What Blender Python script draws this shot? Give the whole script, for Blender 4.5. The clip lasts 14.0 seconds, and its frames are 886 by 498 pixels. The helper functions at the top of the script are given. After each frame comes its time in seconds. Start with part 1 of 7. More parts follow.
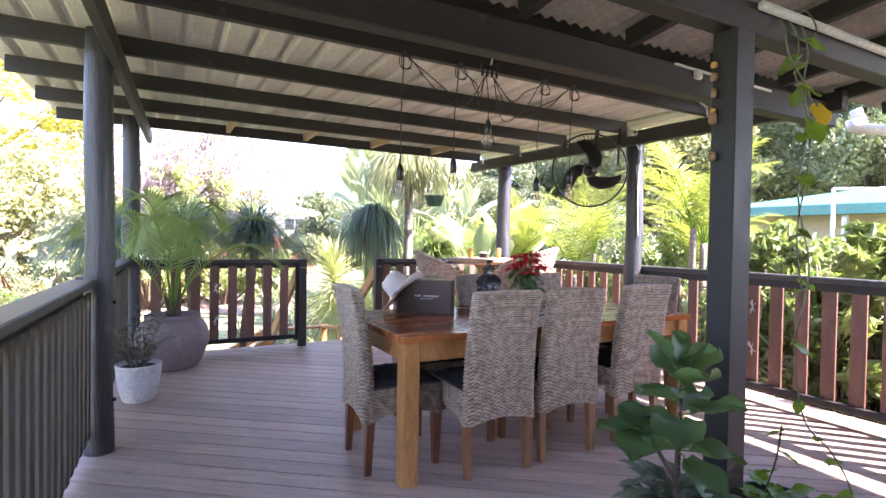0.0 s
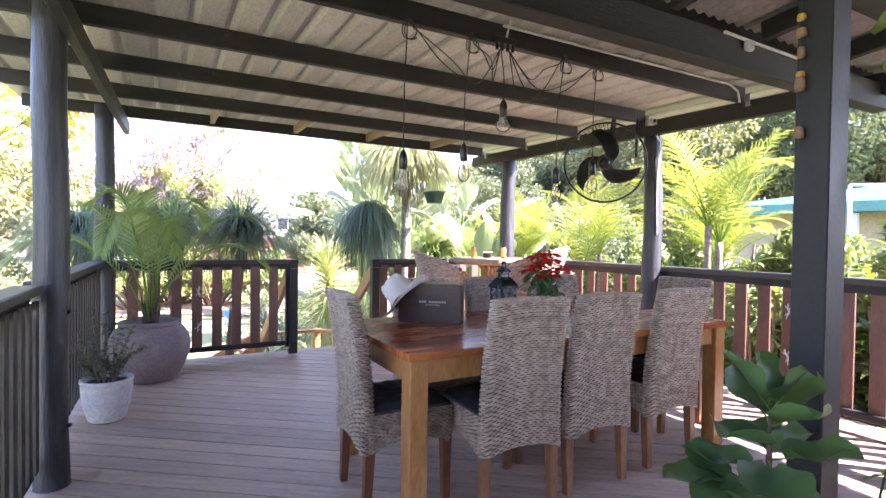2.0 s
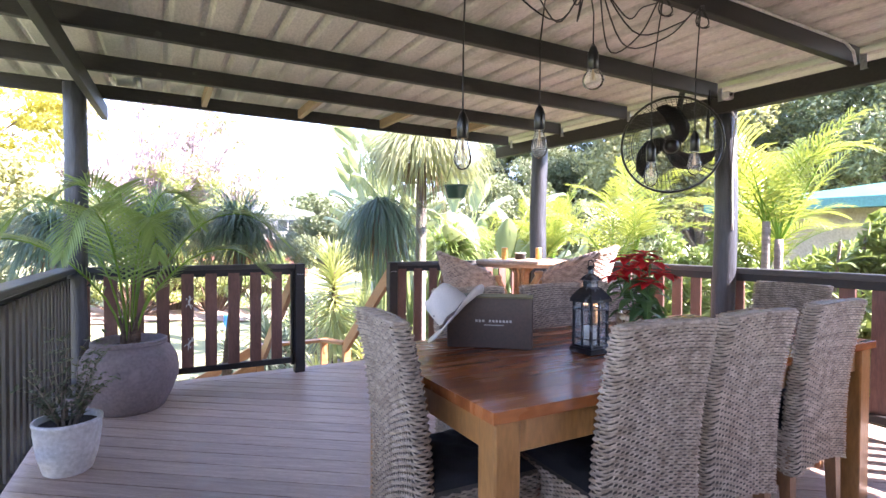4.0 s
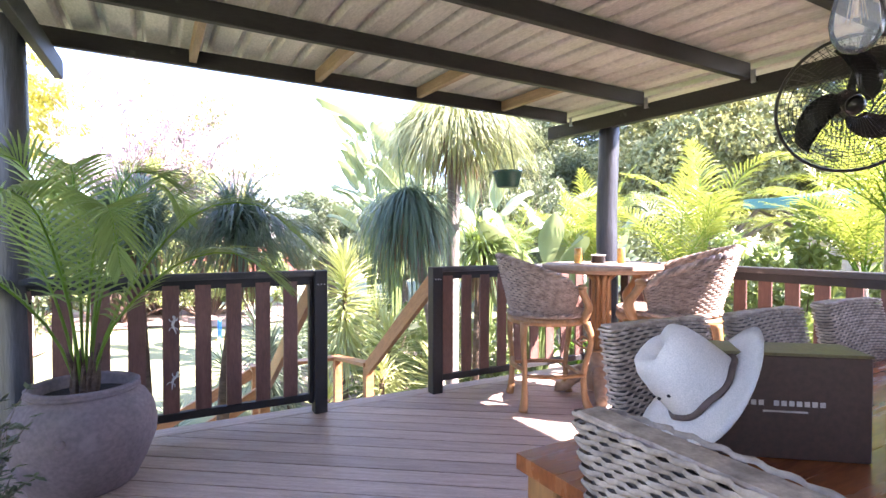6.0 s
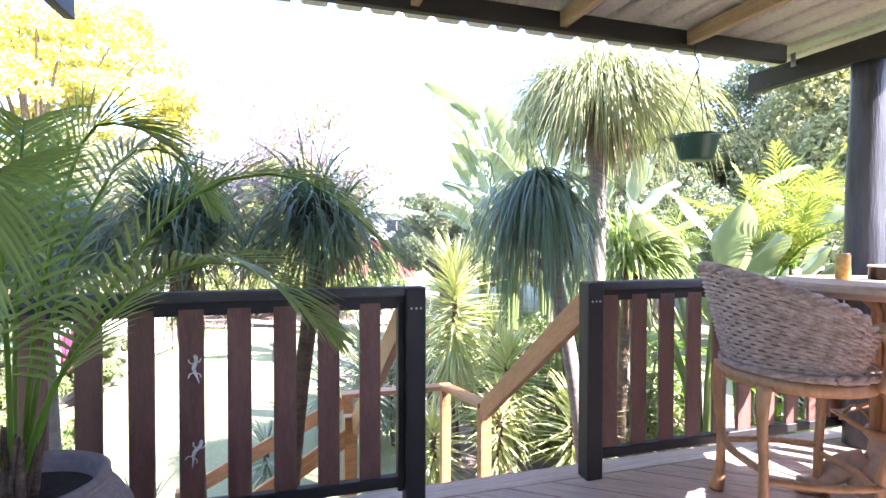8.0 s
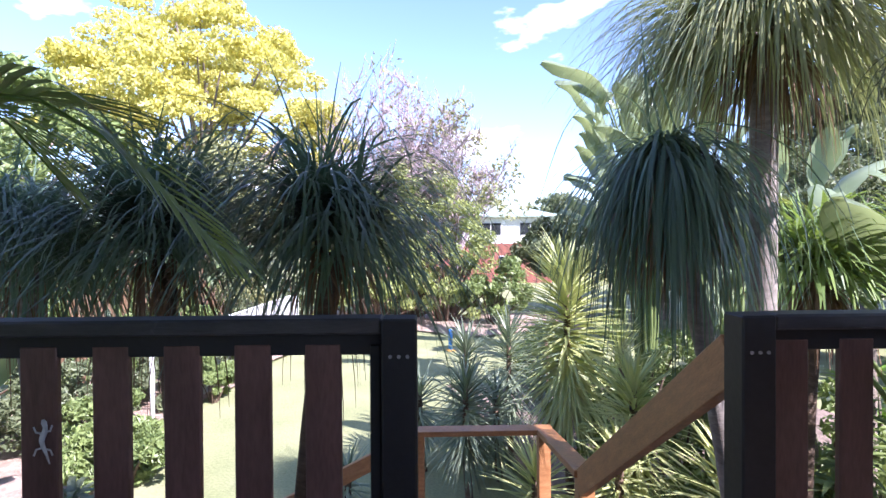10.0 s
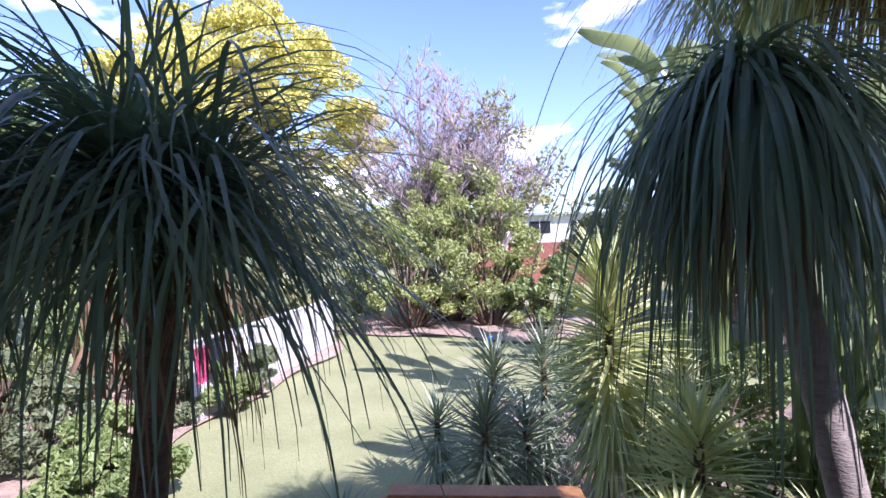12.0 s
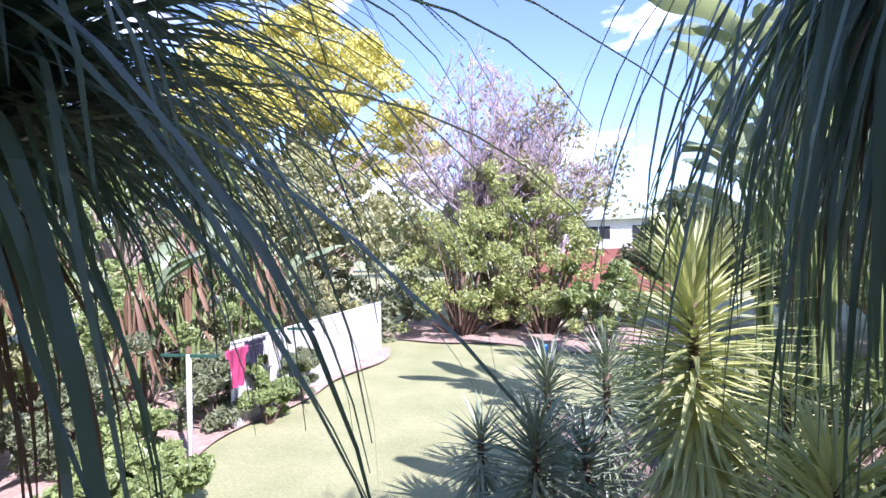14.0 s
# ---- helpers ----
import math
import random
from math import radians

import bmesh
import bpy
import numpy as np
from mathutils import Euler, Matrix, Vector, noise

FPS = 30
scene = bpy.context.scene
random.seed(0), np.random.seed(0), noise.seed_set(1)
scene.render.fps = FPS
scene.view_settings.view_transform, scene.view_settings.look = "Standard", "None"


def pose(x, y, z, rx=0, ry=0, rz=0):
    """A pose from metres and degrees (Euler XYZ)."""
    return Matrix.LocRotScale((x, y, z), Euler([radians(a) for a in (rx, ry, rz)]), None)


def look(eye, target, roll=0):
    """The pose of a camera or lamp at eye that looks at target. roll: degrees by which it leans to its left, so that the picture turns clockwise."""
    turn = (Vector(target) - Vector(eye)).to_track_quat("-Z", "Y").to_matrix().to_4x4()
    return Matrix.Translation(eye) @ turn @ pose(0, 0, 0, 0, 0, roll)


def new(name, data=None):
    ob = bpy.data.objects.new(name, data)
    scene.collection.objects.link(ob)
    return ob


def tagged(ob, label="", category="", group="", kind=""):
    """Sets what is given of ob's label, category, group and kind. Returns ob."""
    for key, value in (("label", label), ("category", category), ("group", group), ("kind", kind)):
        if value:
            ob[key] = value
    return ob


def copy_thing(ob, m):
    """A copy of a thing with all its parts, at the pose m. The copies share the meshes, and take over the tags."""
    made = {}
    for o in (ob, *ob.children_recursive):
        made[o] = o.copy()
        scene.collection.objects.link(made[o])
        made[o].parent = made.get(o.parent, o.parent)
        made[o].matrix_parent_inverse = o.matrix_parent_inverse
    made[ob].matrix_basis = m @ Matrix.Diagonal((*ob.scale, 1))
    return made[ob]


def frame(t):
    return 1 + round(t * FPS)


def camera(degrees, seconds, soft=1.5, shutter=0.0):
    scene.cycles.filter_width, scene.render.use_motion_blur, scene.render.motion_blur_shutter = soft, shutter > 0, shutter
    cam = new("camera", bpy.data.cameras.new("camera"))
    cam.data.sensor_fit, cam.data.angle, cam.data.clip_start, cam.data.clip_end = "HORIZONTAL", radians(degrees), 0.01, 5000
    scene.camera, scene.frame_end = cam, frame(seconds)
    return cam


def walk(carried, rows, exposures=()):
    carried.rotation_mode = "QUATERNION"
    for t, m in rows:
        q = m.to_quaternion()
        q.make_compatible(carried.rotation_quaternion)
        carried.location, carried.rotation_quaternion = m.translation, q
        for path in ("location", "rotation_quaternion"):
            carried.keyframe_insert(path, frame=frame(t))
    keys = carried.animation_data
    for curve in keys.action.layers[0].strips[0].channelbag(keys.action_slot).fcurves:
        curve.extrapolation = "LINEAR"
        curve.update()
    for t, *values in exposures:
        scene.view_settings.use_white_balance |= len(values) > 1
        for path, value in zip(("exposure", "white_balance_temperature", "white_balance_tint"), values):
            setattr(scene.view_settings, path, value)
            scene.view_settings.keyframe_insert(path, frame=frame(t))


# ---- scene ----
cam = camera(81.4, 14.0)
METRES, EYE, TILT, LEAN, TURN = 8.0, 1.2, 0.0, 0.0, -27.5
PATH = [
    (0, (0.008, 0.279, 1.251), (0.943, 2.047, 1.214), 0.9),
    (0.5, (0.037, 0.388, 1.248), (0.982, 2.15, 1.209), 1.1),
    (1, (0.066, 0.485, 1.237), (1.012, 2.247, 1.198), 1.1),
    (1.5, (0.092, 0.574, 1.245), (1.044, 2.333, 1.204), 1.1),
    (2, (0.131, 0.678, 1.241), (1.085, 2.436, 1.203), 0.8),
    (2.5, (0.162, 0.825, 1.243), (1.118, 2.581, 1.2), 0.9),
    (3, (0.196, 1.039, 1.253), (1.154, 2.794, 1.209), 0.8),
    (3.2, (0.203, 1.118, 1.249), (1.162, 2.872, 1.209), 0.6),
    (5.3, (0.31, 2.197, 1.211), (1.265, 3.953, 1.176), 0.1),
    (5.5, (0.314, 2.335, 1.221), (1.277, 4.087, 1.18), 0.1),
    (6, (0.343, 2.697, 1.221), (1.318, 4.442, 1.183), 0.1),
    (6.5, (0.403, 3.075, 1.232), (1.352, 4.834, 1.19), 0.2),
    (7, (0.508, 3.44, 1.217), (1.35, 5.254, 1.179), 0.2),
    (7.5, (0.642, 3.729, 1.218), (1.349, 5.599, 1.177), 0.1),
    (8, (0.796, 4.0, 1.215), (1.377, 5.913, 1.178), 0.1),
    (8.5, (0.979, 4.238, 1.185), (1.426, 6.187, 1.157), -0.0),
    (9, (1.156, 4.484, 1.162), (1.461, 6.461, 1.145), -0.1),
    (9.2, (1.219, 4.576, 1.171), (1.462, 6.561, 1.155), -0.3),
    (11.3, (1.723, 5.578, 1.203), (1.624, 7.575, 1.182), -0.7),
    (11.5, (1.767, 5.685, 1.207), (1.654, 7.682, 1.187), -1.1),
    (12, (1.843, 5.961, 1.164), (1.692, 7.955, 1.15), -1.5),
    (12.5, (1.889, 6.203, 1.141), (1.704, 8.195, 1.135), -1.9),
    (13, (1.887, 6.426, 1.165), (1.605, 8.407, 1.158), -1.6),
    (13.5, (1.89, 6.571, 1.088), (1.555, 8.543, 1.102), -1.5),
    (14, (1.885, 6.694, 1.001), (1.523, 8.661, 1.024), -1.3),
]
# exposure follows the clip: bright under the roof, darker towards the open garden
EXPOSE = [(0.0, 3.4, 6400, 32), (5.5, 3.4, 6250, 32), (7.5, 3.35, 6150, 30), (8.5, 3.15, 5900, 27), (9.0, 2.36, 5750, 26), (10.0, 1.8, 5700, 29), (11.3, 1.35, 5650, 34), (13.0, 1.42, 5600, 34), (14.0, 1.58, 5600, 34)]
walk(cam, [(t, look(eye, target, roll)) for t, eye, target, roll in PATH], EXPOSE)

# ---- world and sun ----
SUN_EL, SUN_AZ = radians(41), radians(137)
world = bpy.data.worlds.new("world")
scene.world = world
world.use_nodes = True
wn, wl = world.node_tree.nodes, world.node_tree.links
wn.clear()
sky = wn.new("ShaderNodeTexSky")
sky.sky_type, sky.sun_disc = 'NISHITA', False
sky.sun_elevation, sky.sun_rotation = SUN_EL, SUN_AZ
sky.air_density, sky.dust_density, sky.ozone_density = 0.9, 0.35, 1.6
wgeo = wn.new("ShaderNodeTexCoord")
wmap = wn.new("ShaderNodeMapping")
wmap.inputs["Scale"].default_value = (1, 1, 2.6)
wmap.inputs["Location"].default_value = (0.35, 0.1, 0.22)
wcl = wn.new("ShaderNodeTexNoise")
wcl.inputs["Scale"].default_value, wcl.inputs["Detail"].default_value = 4.2, 7
wramp = wn.new("ShaderNodeValToRGB")
wramp.color_ramp.elements[0].position, wramp.color_ramp.elements[1].position = 0.60, 0.72
wmix = wn.new("ShaderNodeMixRGB")
wmix.inputs[2].default_value = (9.5, 9.7, 10.0, 1)
wbg = wn.new("ShaderNodeBackground")
wbg.inputs["Strength"].default_value = 0.125
wout = wn.new("ShaderNodeOutputWorld")
wl.new(wgeo.outputs["Generated"], wmap.inputs["Vector"])
wl.new(wmap.outputs["Vector"], wcl.inputs["Vector"])
wl.new(wcl.outputs["Fac"], wramp.inputs["Fac"])
wl.new(wramp.outputs["Color"], wmix.inputs[0])
wl.new(sky.outputs["Color"], wmix.inputs[1])
wl.new(wmix.outputs["Color"], wbg.inputs["Color"])
wl.new(wbg.outputs["Background"], wout.inputs["Surface"])

sun = new("sun", bpy.data.lights.new("sun", 'SUN'))
sun.data.energy, sun.data.angle, sun.data.color = 4.8, radians(0.55), (1.0, 0.94, 0.84)
TO_SUN = Vector((math.sin(SUN_AZ) * math.cos(SUN_EL), math.cos(SUN_AZ) * math.cos(SUN_EL), math.sin(SUN_EL)))
sun.matrix_world = look(TO_SUN * 40, (0, 0, 0))


# ---- materials ----
def material(name, c1, c2=None, rough=0.6, metal=0.0, scale=8.0, stretch=(1, 1, 1), bump=0.2, fine=60.0, detail=6, vary=0.0, spec=0.5, coat=0.0,
             spots=None, bump_dist=0.004, local=True):
    """Two-scale procedural surface: broad mottling between c1 and c2, a fine grain, relief, and per-piece variation."""
    m = bpy.data.materials.new(name)
    m.use_nodes = True
    n, l = m.node_tree.nodes, m.node_tree.links
    bsdf = n["Principled BSDF"]
    bsdf.inputs["Metallic"].default_value = metal
    bsdf.inputs["Specular IOR Level"].default_value = spec
    bsdf.inputs["Coat Weight"].default_value = coat
    bsdf.inputs["Coat Roughness"].default_value = 0.08
    c2 = c2 or tuple(v * 0.7 for v in c1)
    tc = n.new("ShaderNodeTexCoord")
    mp = n.new("ShaderNodeMapping")
    mp.inputs["Scale"].default_value = stretch
    l.new(tc.outputs["Object" if local else "Generated"], mp.inputs["Vector"])
    info = n.new("ShaderNodeObjectInfo")
    off = n.new("ShaderNodeVectorMath")
    off.operation = 'MULTIPLY_ADD'
    l.new(info.outputs["Random"], off.inputs[0])
    off.inputs[1].default_value = (17.0, 31.0, 11.0)
    l.new(mp.outputs["Vector"], off.inputs[2])
    big = n.new("ShaderNodeTexNoise")
    big.inputs["Scale"].default_value, big.inputs["Detail"].default_value = scale, detail
    l.new(off.outputs["Vector"], big.inputs["Vector"])
    small = n.new("ShaderNodeTexNoise")
    small.inputs["Scale"].default_value, small.inputs["Detail"].default_value = fine, 4
    l.new(off.outputs["Vector"], small.inputs["Vector"])
    ramp = n.new("ShaderNodeValToRGB")
    ramp.color_ramp.elements[0].position, ramp.color_ramp.elements[1].position = 0.32, 0.68
    ramp.color_ramp.elements[0].color, ramp.color_ramp.elements[1].color = (*c2, 1), (*c1, 1)
    l.new(big.outputs["Fac"], ramp.inputs["Fac"])
    grain = n.new("ShaderNodeMapRange")
    grain.inputs[1].default_value, grain.inputs[2].default_value = 0.3, 0.7
    grain.inputs[3].default_value, grain.inputs[4].default_value = 0.82, 1.15
    l.new(small.outputs["Fac"], grain.inputs[0])
    mul = n.new("ShaderNodeVectorMath")
    mul.operation = 'SCALE'
    l.new(ramp.outputs["Color"], mul.inputs[0])
    l.new(grain.outputs[0], mul.inputs["Scale"])
    col = mul.outputs["Vector"]
    if vary:
        rnd = n.new("ShaderNodeMapRange")
        rnd.inputs[3].default_value, rnd.inputs[4].default_value = 1 - vary, 1 + vary
        geo = n.new("ShaderNodeNewGeometry")
        add = n.new("ShaderNodeMath")
        add.operation = 'ADD'
        l.new(info.outputs["Random"], add.inputs[0])
        l.new(geo.outputs["Random Per Island"], add.inputs[1])
        fr = n.new("ShaderNodeMath")
        fr.operation = 'FRACT'
        l.new(add.outputs[0], fr.inputs[0])
        l.new(fr.outputs[0], rnd.inputs[0])
        mul2 = n.new("ShaderNodeVectorMath")
        mul2.operation = 'SCALE'
        l.new(col, mul2.inputs[0])
        l.new(rnd.outputs[0], mul2.inputs["Scale"])
        col = mul2.outputs["Vector"]
    if spots:
        sp = n.new("ShaderNodeTexNoise")
        sp.inputs["Scale"].default_value, sp.inputs["Detail"].default_value = spots[1], 5
        l.new(tc.outputs["Object"], sp.inputs["Vector"])
        sr = n.new("ShaderNodeValToRGB")
        sr.color_ramp.elements[0].position, sr.color_ramp.elements[1].position = spots[2], spots[2] + 0.1
        l.new(sp.outputs["Fac"], sr.inputs["Fac"])
        mx = n.new("ShaderNodeMixRGB")
        mx.inputs[2].default_value = (*spots[0], 1)
        l.new(sr.outputs["Color"], mx.inputs[0])
        l.new(col, mx.inputs[1])
        col = mx.outputs["Color"]
    l.new(col, bsdf.inputs["Base Color"])
    rg = n.new("ShaderNodeMapRange")
    rg.inputs[3].default_value, rg.inputs[4].default_value = max(rough - 0.12, 0.02), min(rough + 0.12, 1)
    l.new(big.outputs["Fac"], rg.inputs[0])
    l.new(rg.outputs[0], bsdf.inputs["Roughness"])
    if bump:
        bp = n.new("ShaderNodeBump")
        bp.inputs["Strength"].default_value, bp.inputs["Distance"].default_value = bump, bump_dist
        l.new(small.outputs["Fac"], bp.inputs["Height"])
        l.new(bp.outputs["Normal"], bsdf.inputs["Normal"])
    return m


def leaf_material(name, c1, c2, back, rough=0.45, glow=0.35, vary=0.35):
    """Leaf: glossy top, light shining through; each leaf its own tint."""
    m = bpy.data.materials.new(name)
    m.use_nodes = True
    n, l = m.node_tree.nodes, m.node_tree.links
    bsdf, out = n["Principled BSDF"], n["Material Output"]
    bsdf.inputs["Roughness"].default_value = rough
    geo = n.new("ShaderNodeNewGeometry")
    tc = n.new("ShaderNodeTexCoord")
    ns = n.new("ShaderNodeTexNoise")
    ns.inputs["Scale"].default_value, ns.inputs["Detail"].default_value = 2.5, 4
    l.new(tc.outputs["Object"], ns.inputs["Vector"])
    add = n.new("ShaderNodeMath")
    add.operation = 'MULTIPLY_ADD'
    l.new(geo.outputs["Random Per Island"], add.inputs[0])
    add.inputs[1].default_value = 0.6
    l.new(ns.outputs["Fac"], add.inputs[2])
    ramp = n.new("ShaderNodeValToRGB")
    ramp.color_ramp.elements[0].position, ramp.color_ramp.elements[1].position = 0.4, 1.0
    ramp.color_ramp.elements[0].color, ramp.color_ramp.elements[1].color = (*c2, 1), (*c1, 1)
    l.new(add.outputs[0], ramp.inputs["Fac"])
    l.new(ramp.outputs["Color"], bsdf.inputs["Base Color"])
    tr = n.new("ShaderNodeBsdfTranslucent")
    tr.inputs["Color"].default_value = (*back, 1)
    mix = n.new("ShaderNodeMixShader")
    mix.inputs[0].default_value = glow
    l.new(bsdf.outputs[0], mix.inputs[1])
    l.new(tr.outputs[0], mix.inputs[2])
    l.new(mix.outputs[0], out.inputs["Surface"])
    return m


def glass_material(name, tint=(1, 1, 1), rough=0.02, haze=0.14):
    """Thin clear glass: light goes straight through, gloss grows towards the rim, a little white mixed in to pale it.
    """
    m = bpy.data.materials.new(name)
    m.use_nodes = True
    n, l = m.node_tree.nodes, m.node_tree.links
    n.remove(n["Principled BSDF"])
    tr = n.new("ShaderNodeBsdfTransparent")
    tr.inputs["Color"].default_value = (*tint, 1)
    gl = n.new("ShaderNodeBsdfGlossy")
    gl.inputs["Roughness"].default_value = rough
    df = n.new("ShaderNodeBsdfDiffuse")
    df.inputs["Color"].default_value = (0.8, 0.8, 0.8, 1)
    white_mix = n.new("ShaderNodeMixShader")
    white_mix.inputs[0].default_value = haze
    fr = n.new("ShaderNodeFresnel")
    fr.inputs["IOR"].default_value = 1.22
    mix = n.new("ShaderNodeMixShader")
    l.new(tr.outputs[0], white_mix.inputs[1])
    l.new(df.outputs[0], white_mix.inputs[2])
    l.new(fr.outputs[0], mix.inputs[0])
    l.new(white_mix.outputs[0], mix.inputs[1])
    l.new(gl.outputs[0], mix.inputs[2])
    l.new(mix.outputs[0], n["Material Output"].inputs["Surface"])
    return m


DECK = material("deck_timber", (0.50, 0.38, 0.315), (0.36, 0.265, 0.22), 0.55, scale=3, stretch=(1.2, 14, 6), fine=25, bump=0.35, vary=0.14, spots=((0.42, 0.35, 0.31), 1.3, 0.62))
CHAR = material("charcoal_paint", (0.017, 0.016, 0.017), (0.009, 0.009, 0.010), 0.6, scale=5, fine=45, bump=0.3, stretch=(1, 1, 1))
CHARB = material("charcoal_beam_paint", (0.024, 0.022, 0.022), (0.012, 0.011, 0.012), 0.6, scale=6, stretch=(2, 9, 9), fine=20, bump=0.4, spots=((0.09, 0.085, 0.08), 7, 0.70))
LOG = material("stained_log", (0.050, 0.054, 0.066), (0.024, 0.026, 0.032), 0.42, scale=5, stretch=(7, 7, 0.8), fine=16, bump=0.6, bump_dist=0.006, spots=((0.15, 0.15, 0.16), 6, 0.70))
SLAT = material("red_brown_paint", (0.17, 0.085, 0.066), (0.115, 0.058, 0.046), 0.5, scale=4, stretch=(5, 5, 1), fine=26, bump=0.3, vary=0.12)
SLATG = material("grey_weathered_slat", (0.058, 0.050, 0.042), (0.030, 0.026, 0.023), 0.6, scale=4, stretch=(5, 5, 1), fine=26, bump=0.4, vary=0.15)
CAP = material("weathered_rail_paint", (0.060, 0.058, 0.055), (0.028, 0.028, 0.030), 0.5, scale=5, stretch=(1, 1, 6), fine=30, bump=0.4, spots=((0.20, 0.19, 0.17), 5, 0.66))
PINE = material("orange_pine", (0.42, 0.20, 0.085), (0.30, 0.13, 0.05), 0.5, scale=4, stretch=(2, 2, 10), fine=24, bump=0.3, vary=0.1)
RAWPINE = material("raw_pine", (0.42, 0.29, 0.18), (0.30, 0.20, 0.12), 0.6, scale=4, stretch=(9, 1, 9), fine=24, bump=0.3)
SHEET = material("roof_sheet", (0.62, 0.585, 0.55), (0.49, 0.46, 0.43), 0.45, metal=0.0, scale=1.6, stretch=(3, 1, 1), fine=30, bump=0.15, spots=((0.34, 0.30, 0.26), 2.2, 0.66))
SHEET2 = material("old_roof_sheet", (0.38, 0.335, 0.325), (0.27, 0.24, 0.23), 0.5, scale=1.8, fine=40, bump=0.2, spots=((0.25, 0.22, 0.2), 3, 0.64))
TABLEW = material("polished_red_timber", (0.40, 0.135, 0.042), (0.20, 0.055, 0.017), 0.26, scale=2.2, stretch=(1, 7, 3), fine=18, bump=0.06, coat=0.05, spec=0.28, vary=0.22)
TABLEL = material("honey_timber", (0.44, 0.215, 0.075), (0.30, 0.135, 0.04), 0.35, scale=3, stretch=(4, 4, 1), fine=22, bump=0.15, coat=0.2)
CHLEG = material("red_stained_leg", (0.19, 0.070, 0.035), (0.12, 0.042, 0.02), 0.35, scale=5, stretch=(4, 4, 1), fine=24, bump=0.1)
CHLEGL = material("brown_stained_leg", (0.27, 0.13, 0.065), (0.18, 0.085, 0.04), 0.4, scale=5, stretch=(4, 4, 1), fine=24, bump=0.1)
WICK = material("grey_wicker", (0.45, 0.355, 0.275), (0.20, 0.147, 0.108), 0.6, scale=30, fine=160, bump=0.5, vary=0.28, bump_dist=0.002)
# dark shell inside the weave: its colour stands in for shade between strands
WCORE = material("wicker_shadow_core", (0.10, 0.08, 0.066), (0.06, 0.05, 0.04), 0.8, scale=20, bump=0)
SWICK = material("brown_wicker", (0.40, 0.29, 0.225), (0.19, 0.13, 0.098), 0.6, scale=30, fine=140, bump=0.5, vary=0.3, bump_dist=0.002)
STOOLW = material("golden_stool_timber", (0.40, 0.22, 0.10), (0.28, 0.145, 0.06), 0.4, scale=5, stretch=(3, 3, 1), fine=26, bump=0.15)
BARW = material("weathered_bar_timber", (0.42, 0.30, 0.21), (0.30, 0.19, 0.12), 0.55, scale=4, fine=30, bump=0.25)
CUSH = material("dark_cushion_cloth", (0.018, 0.017, 0.020), (0.010, 0.010, 0.012), 0.85, scale=12, fine=220, bump=0.4, bump_dist=0.002)
CLAY = material("mauve_clay", (0.24, 0.192, 0.198), (0.178, 0.143, 0.15), 0.7, scale=5, fine=50, bump=0.4, spots=((0.27, 0.23, 0.225), 5, 0.62))
WPOT = material("white_glaze", (0.74, 0.74, 0.77), (0.62, 0.62, 0.66), 0.35, scale=6, fine=40, bump=0.2, spots=((0.5, 0.51, 0.55), 9, 0.70))
TERRA = material("terracotta", (0.33, 0.15, 0.085), (0.22, 0.10, 0.06), 0.75, scale=6, fine=50, bump=0.4)
BLACK = material("black_plastic", (0.012, 0.012, 0.013), (0.008, 0.008, 0.009), 0.35, scale=10, bump=0.1)
BMETAL = material("black_metal", (0.018, 0.018, 0.020), (0.010, 0.010, 0.012), 0.35, metal=0.6, scale=12, fine=90, bump=0.15, spots=((0.16, 0.18, 0.21), 16, 0.54))
GPLAS = material("green_plastic", (0.028, 0.085, 0.062), (0.018, 0.06, 0.045), 0.4, scale=8, bump=0.1)
SOIL = material("potting_soil", (0.040, 0.028, 0.020), (0.018, 0.012, 0.009), 0.95, scale=20, fine=120, bump=0.9, bump_dist=0.01)
WHITE = material("white_plastic", (0.68, 0.68, 0.67), (0.58, 0.58, 0.57), 0.4, scale=8, bump=0.1)
STEEL = material("galvanised_steel", (0.55, 0.56, 0.58), (0.42, 0.43, 0.45), 0.35, metal=0.8, scale=12, bump=0.1)
BOXM = material("chocolate_card", (0.078, 0.043, 0.030), (0.062, 0.034, 0.024), 0.5, scale=6, fine=90, bump=0.1)
BOXLID = material("card_lid_top", (0.16, 0.13, 0.05), (0.12, 0.10, 0.04), 0.5, scale=6, fine=90, bump=0.1)
PALE = material("pale_print", (0.60, 0.55, 0.50), (0.55, 0.50, 0.45), 0.5, scale=6, bump=0)
FELT = material("pale_felt", (0.68, 0.62, 0.56), (0.58, 0.525, 0.47), 0.9, scale=10, fine=420, bump=0.08, bump_dist=0.001)
BAND = material("brown_hat_band", (0.13, 0.085, 0.07), (0.08, 0.05, 0.04), 0.7, scale=20, fine=120, bump=0.4)
BRASS = material("hammered_brass", (0.55, 0.40, 0.26), (0.36, 0.25, 0.16), 0.3, metal=0.9, scale=60, fine=110, bump=0.8, bump_dist=0.004)
CANDLE = material("candle_wax", (0.75, 0.70, 0.60), (0.66, 0.60, 0.5), 0.5, scale=8, bump=0.05)
YELW = material("yellow_tin", (0.62, 0.36, 0.07), (0.40, 0.22, 0.06), 0.4, scale=25, fine=70, bump=0.1)
CORK = material("cork_and_shell", (0.32, 0.20, 0.12), (0.18, 0.10, 0.06), 0.8, scale=20, bump=0.3)
GLASS = glass_material("clear_bulb_glass", (1.0, 0.98, 0.95))
PANE = glass_material("lantern_glass", (0.9, 0.94, 0.97), 0.05, 0.05)
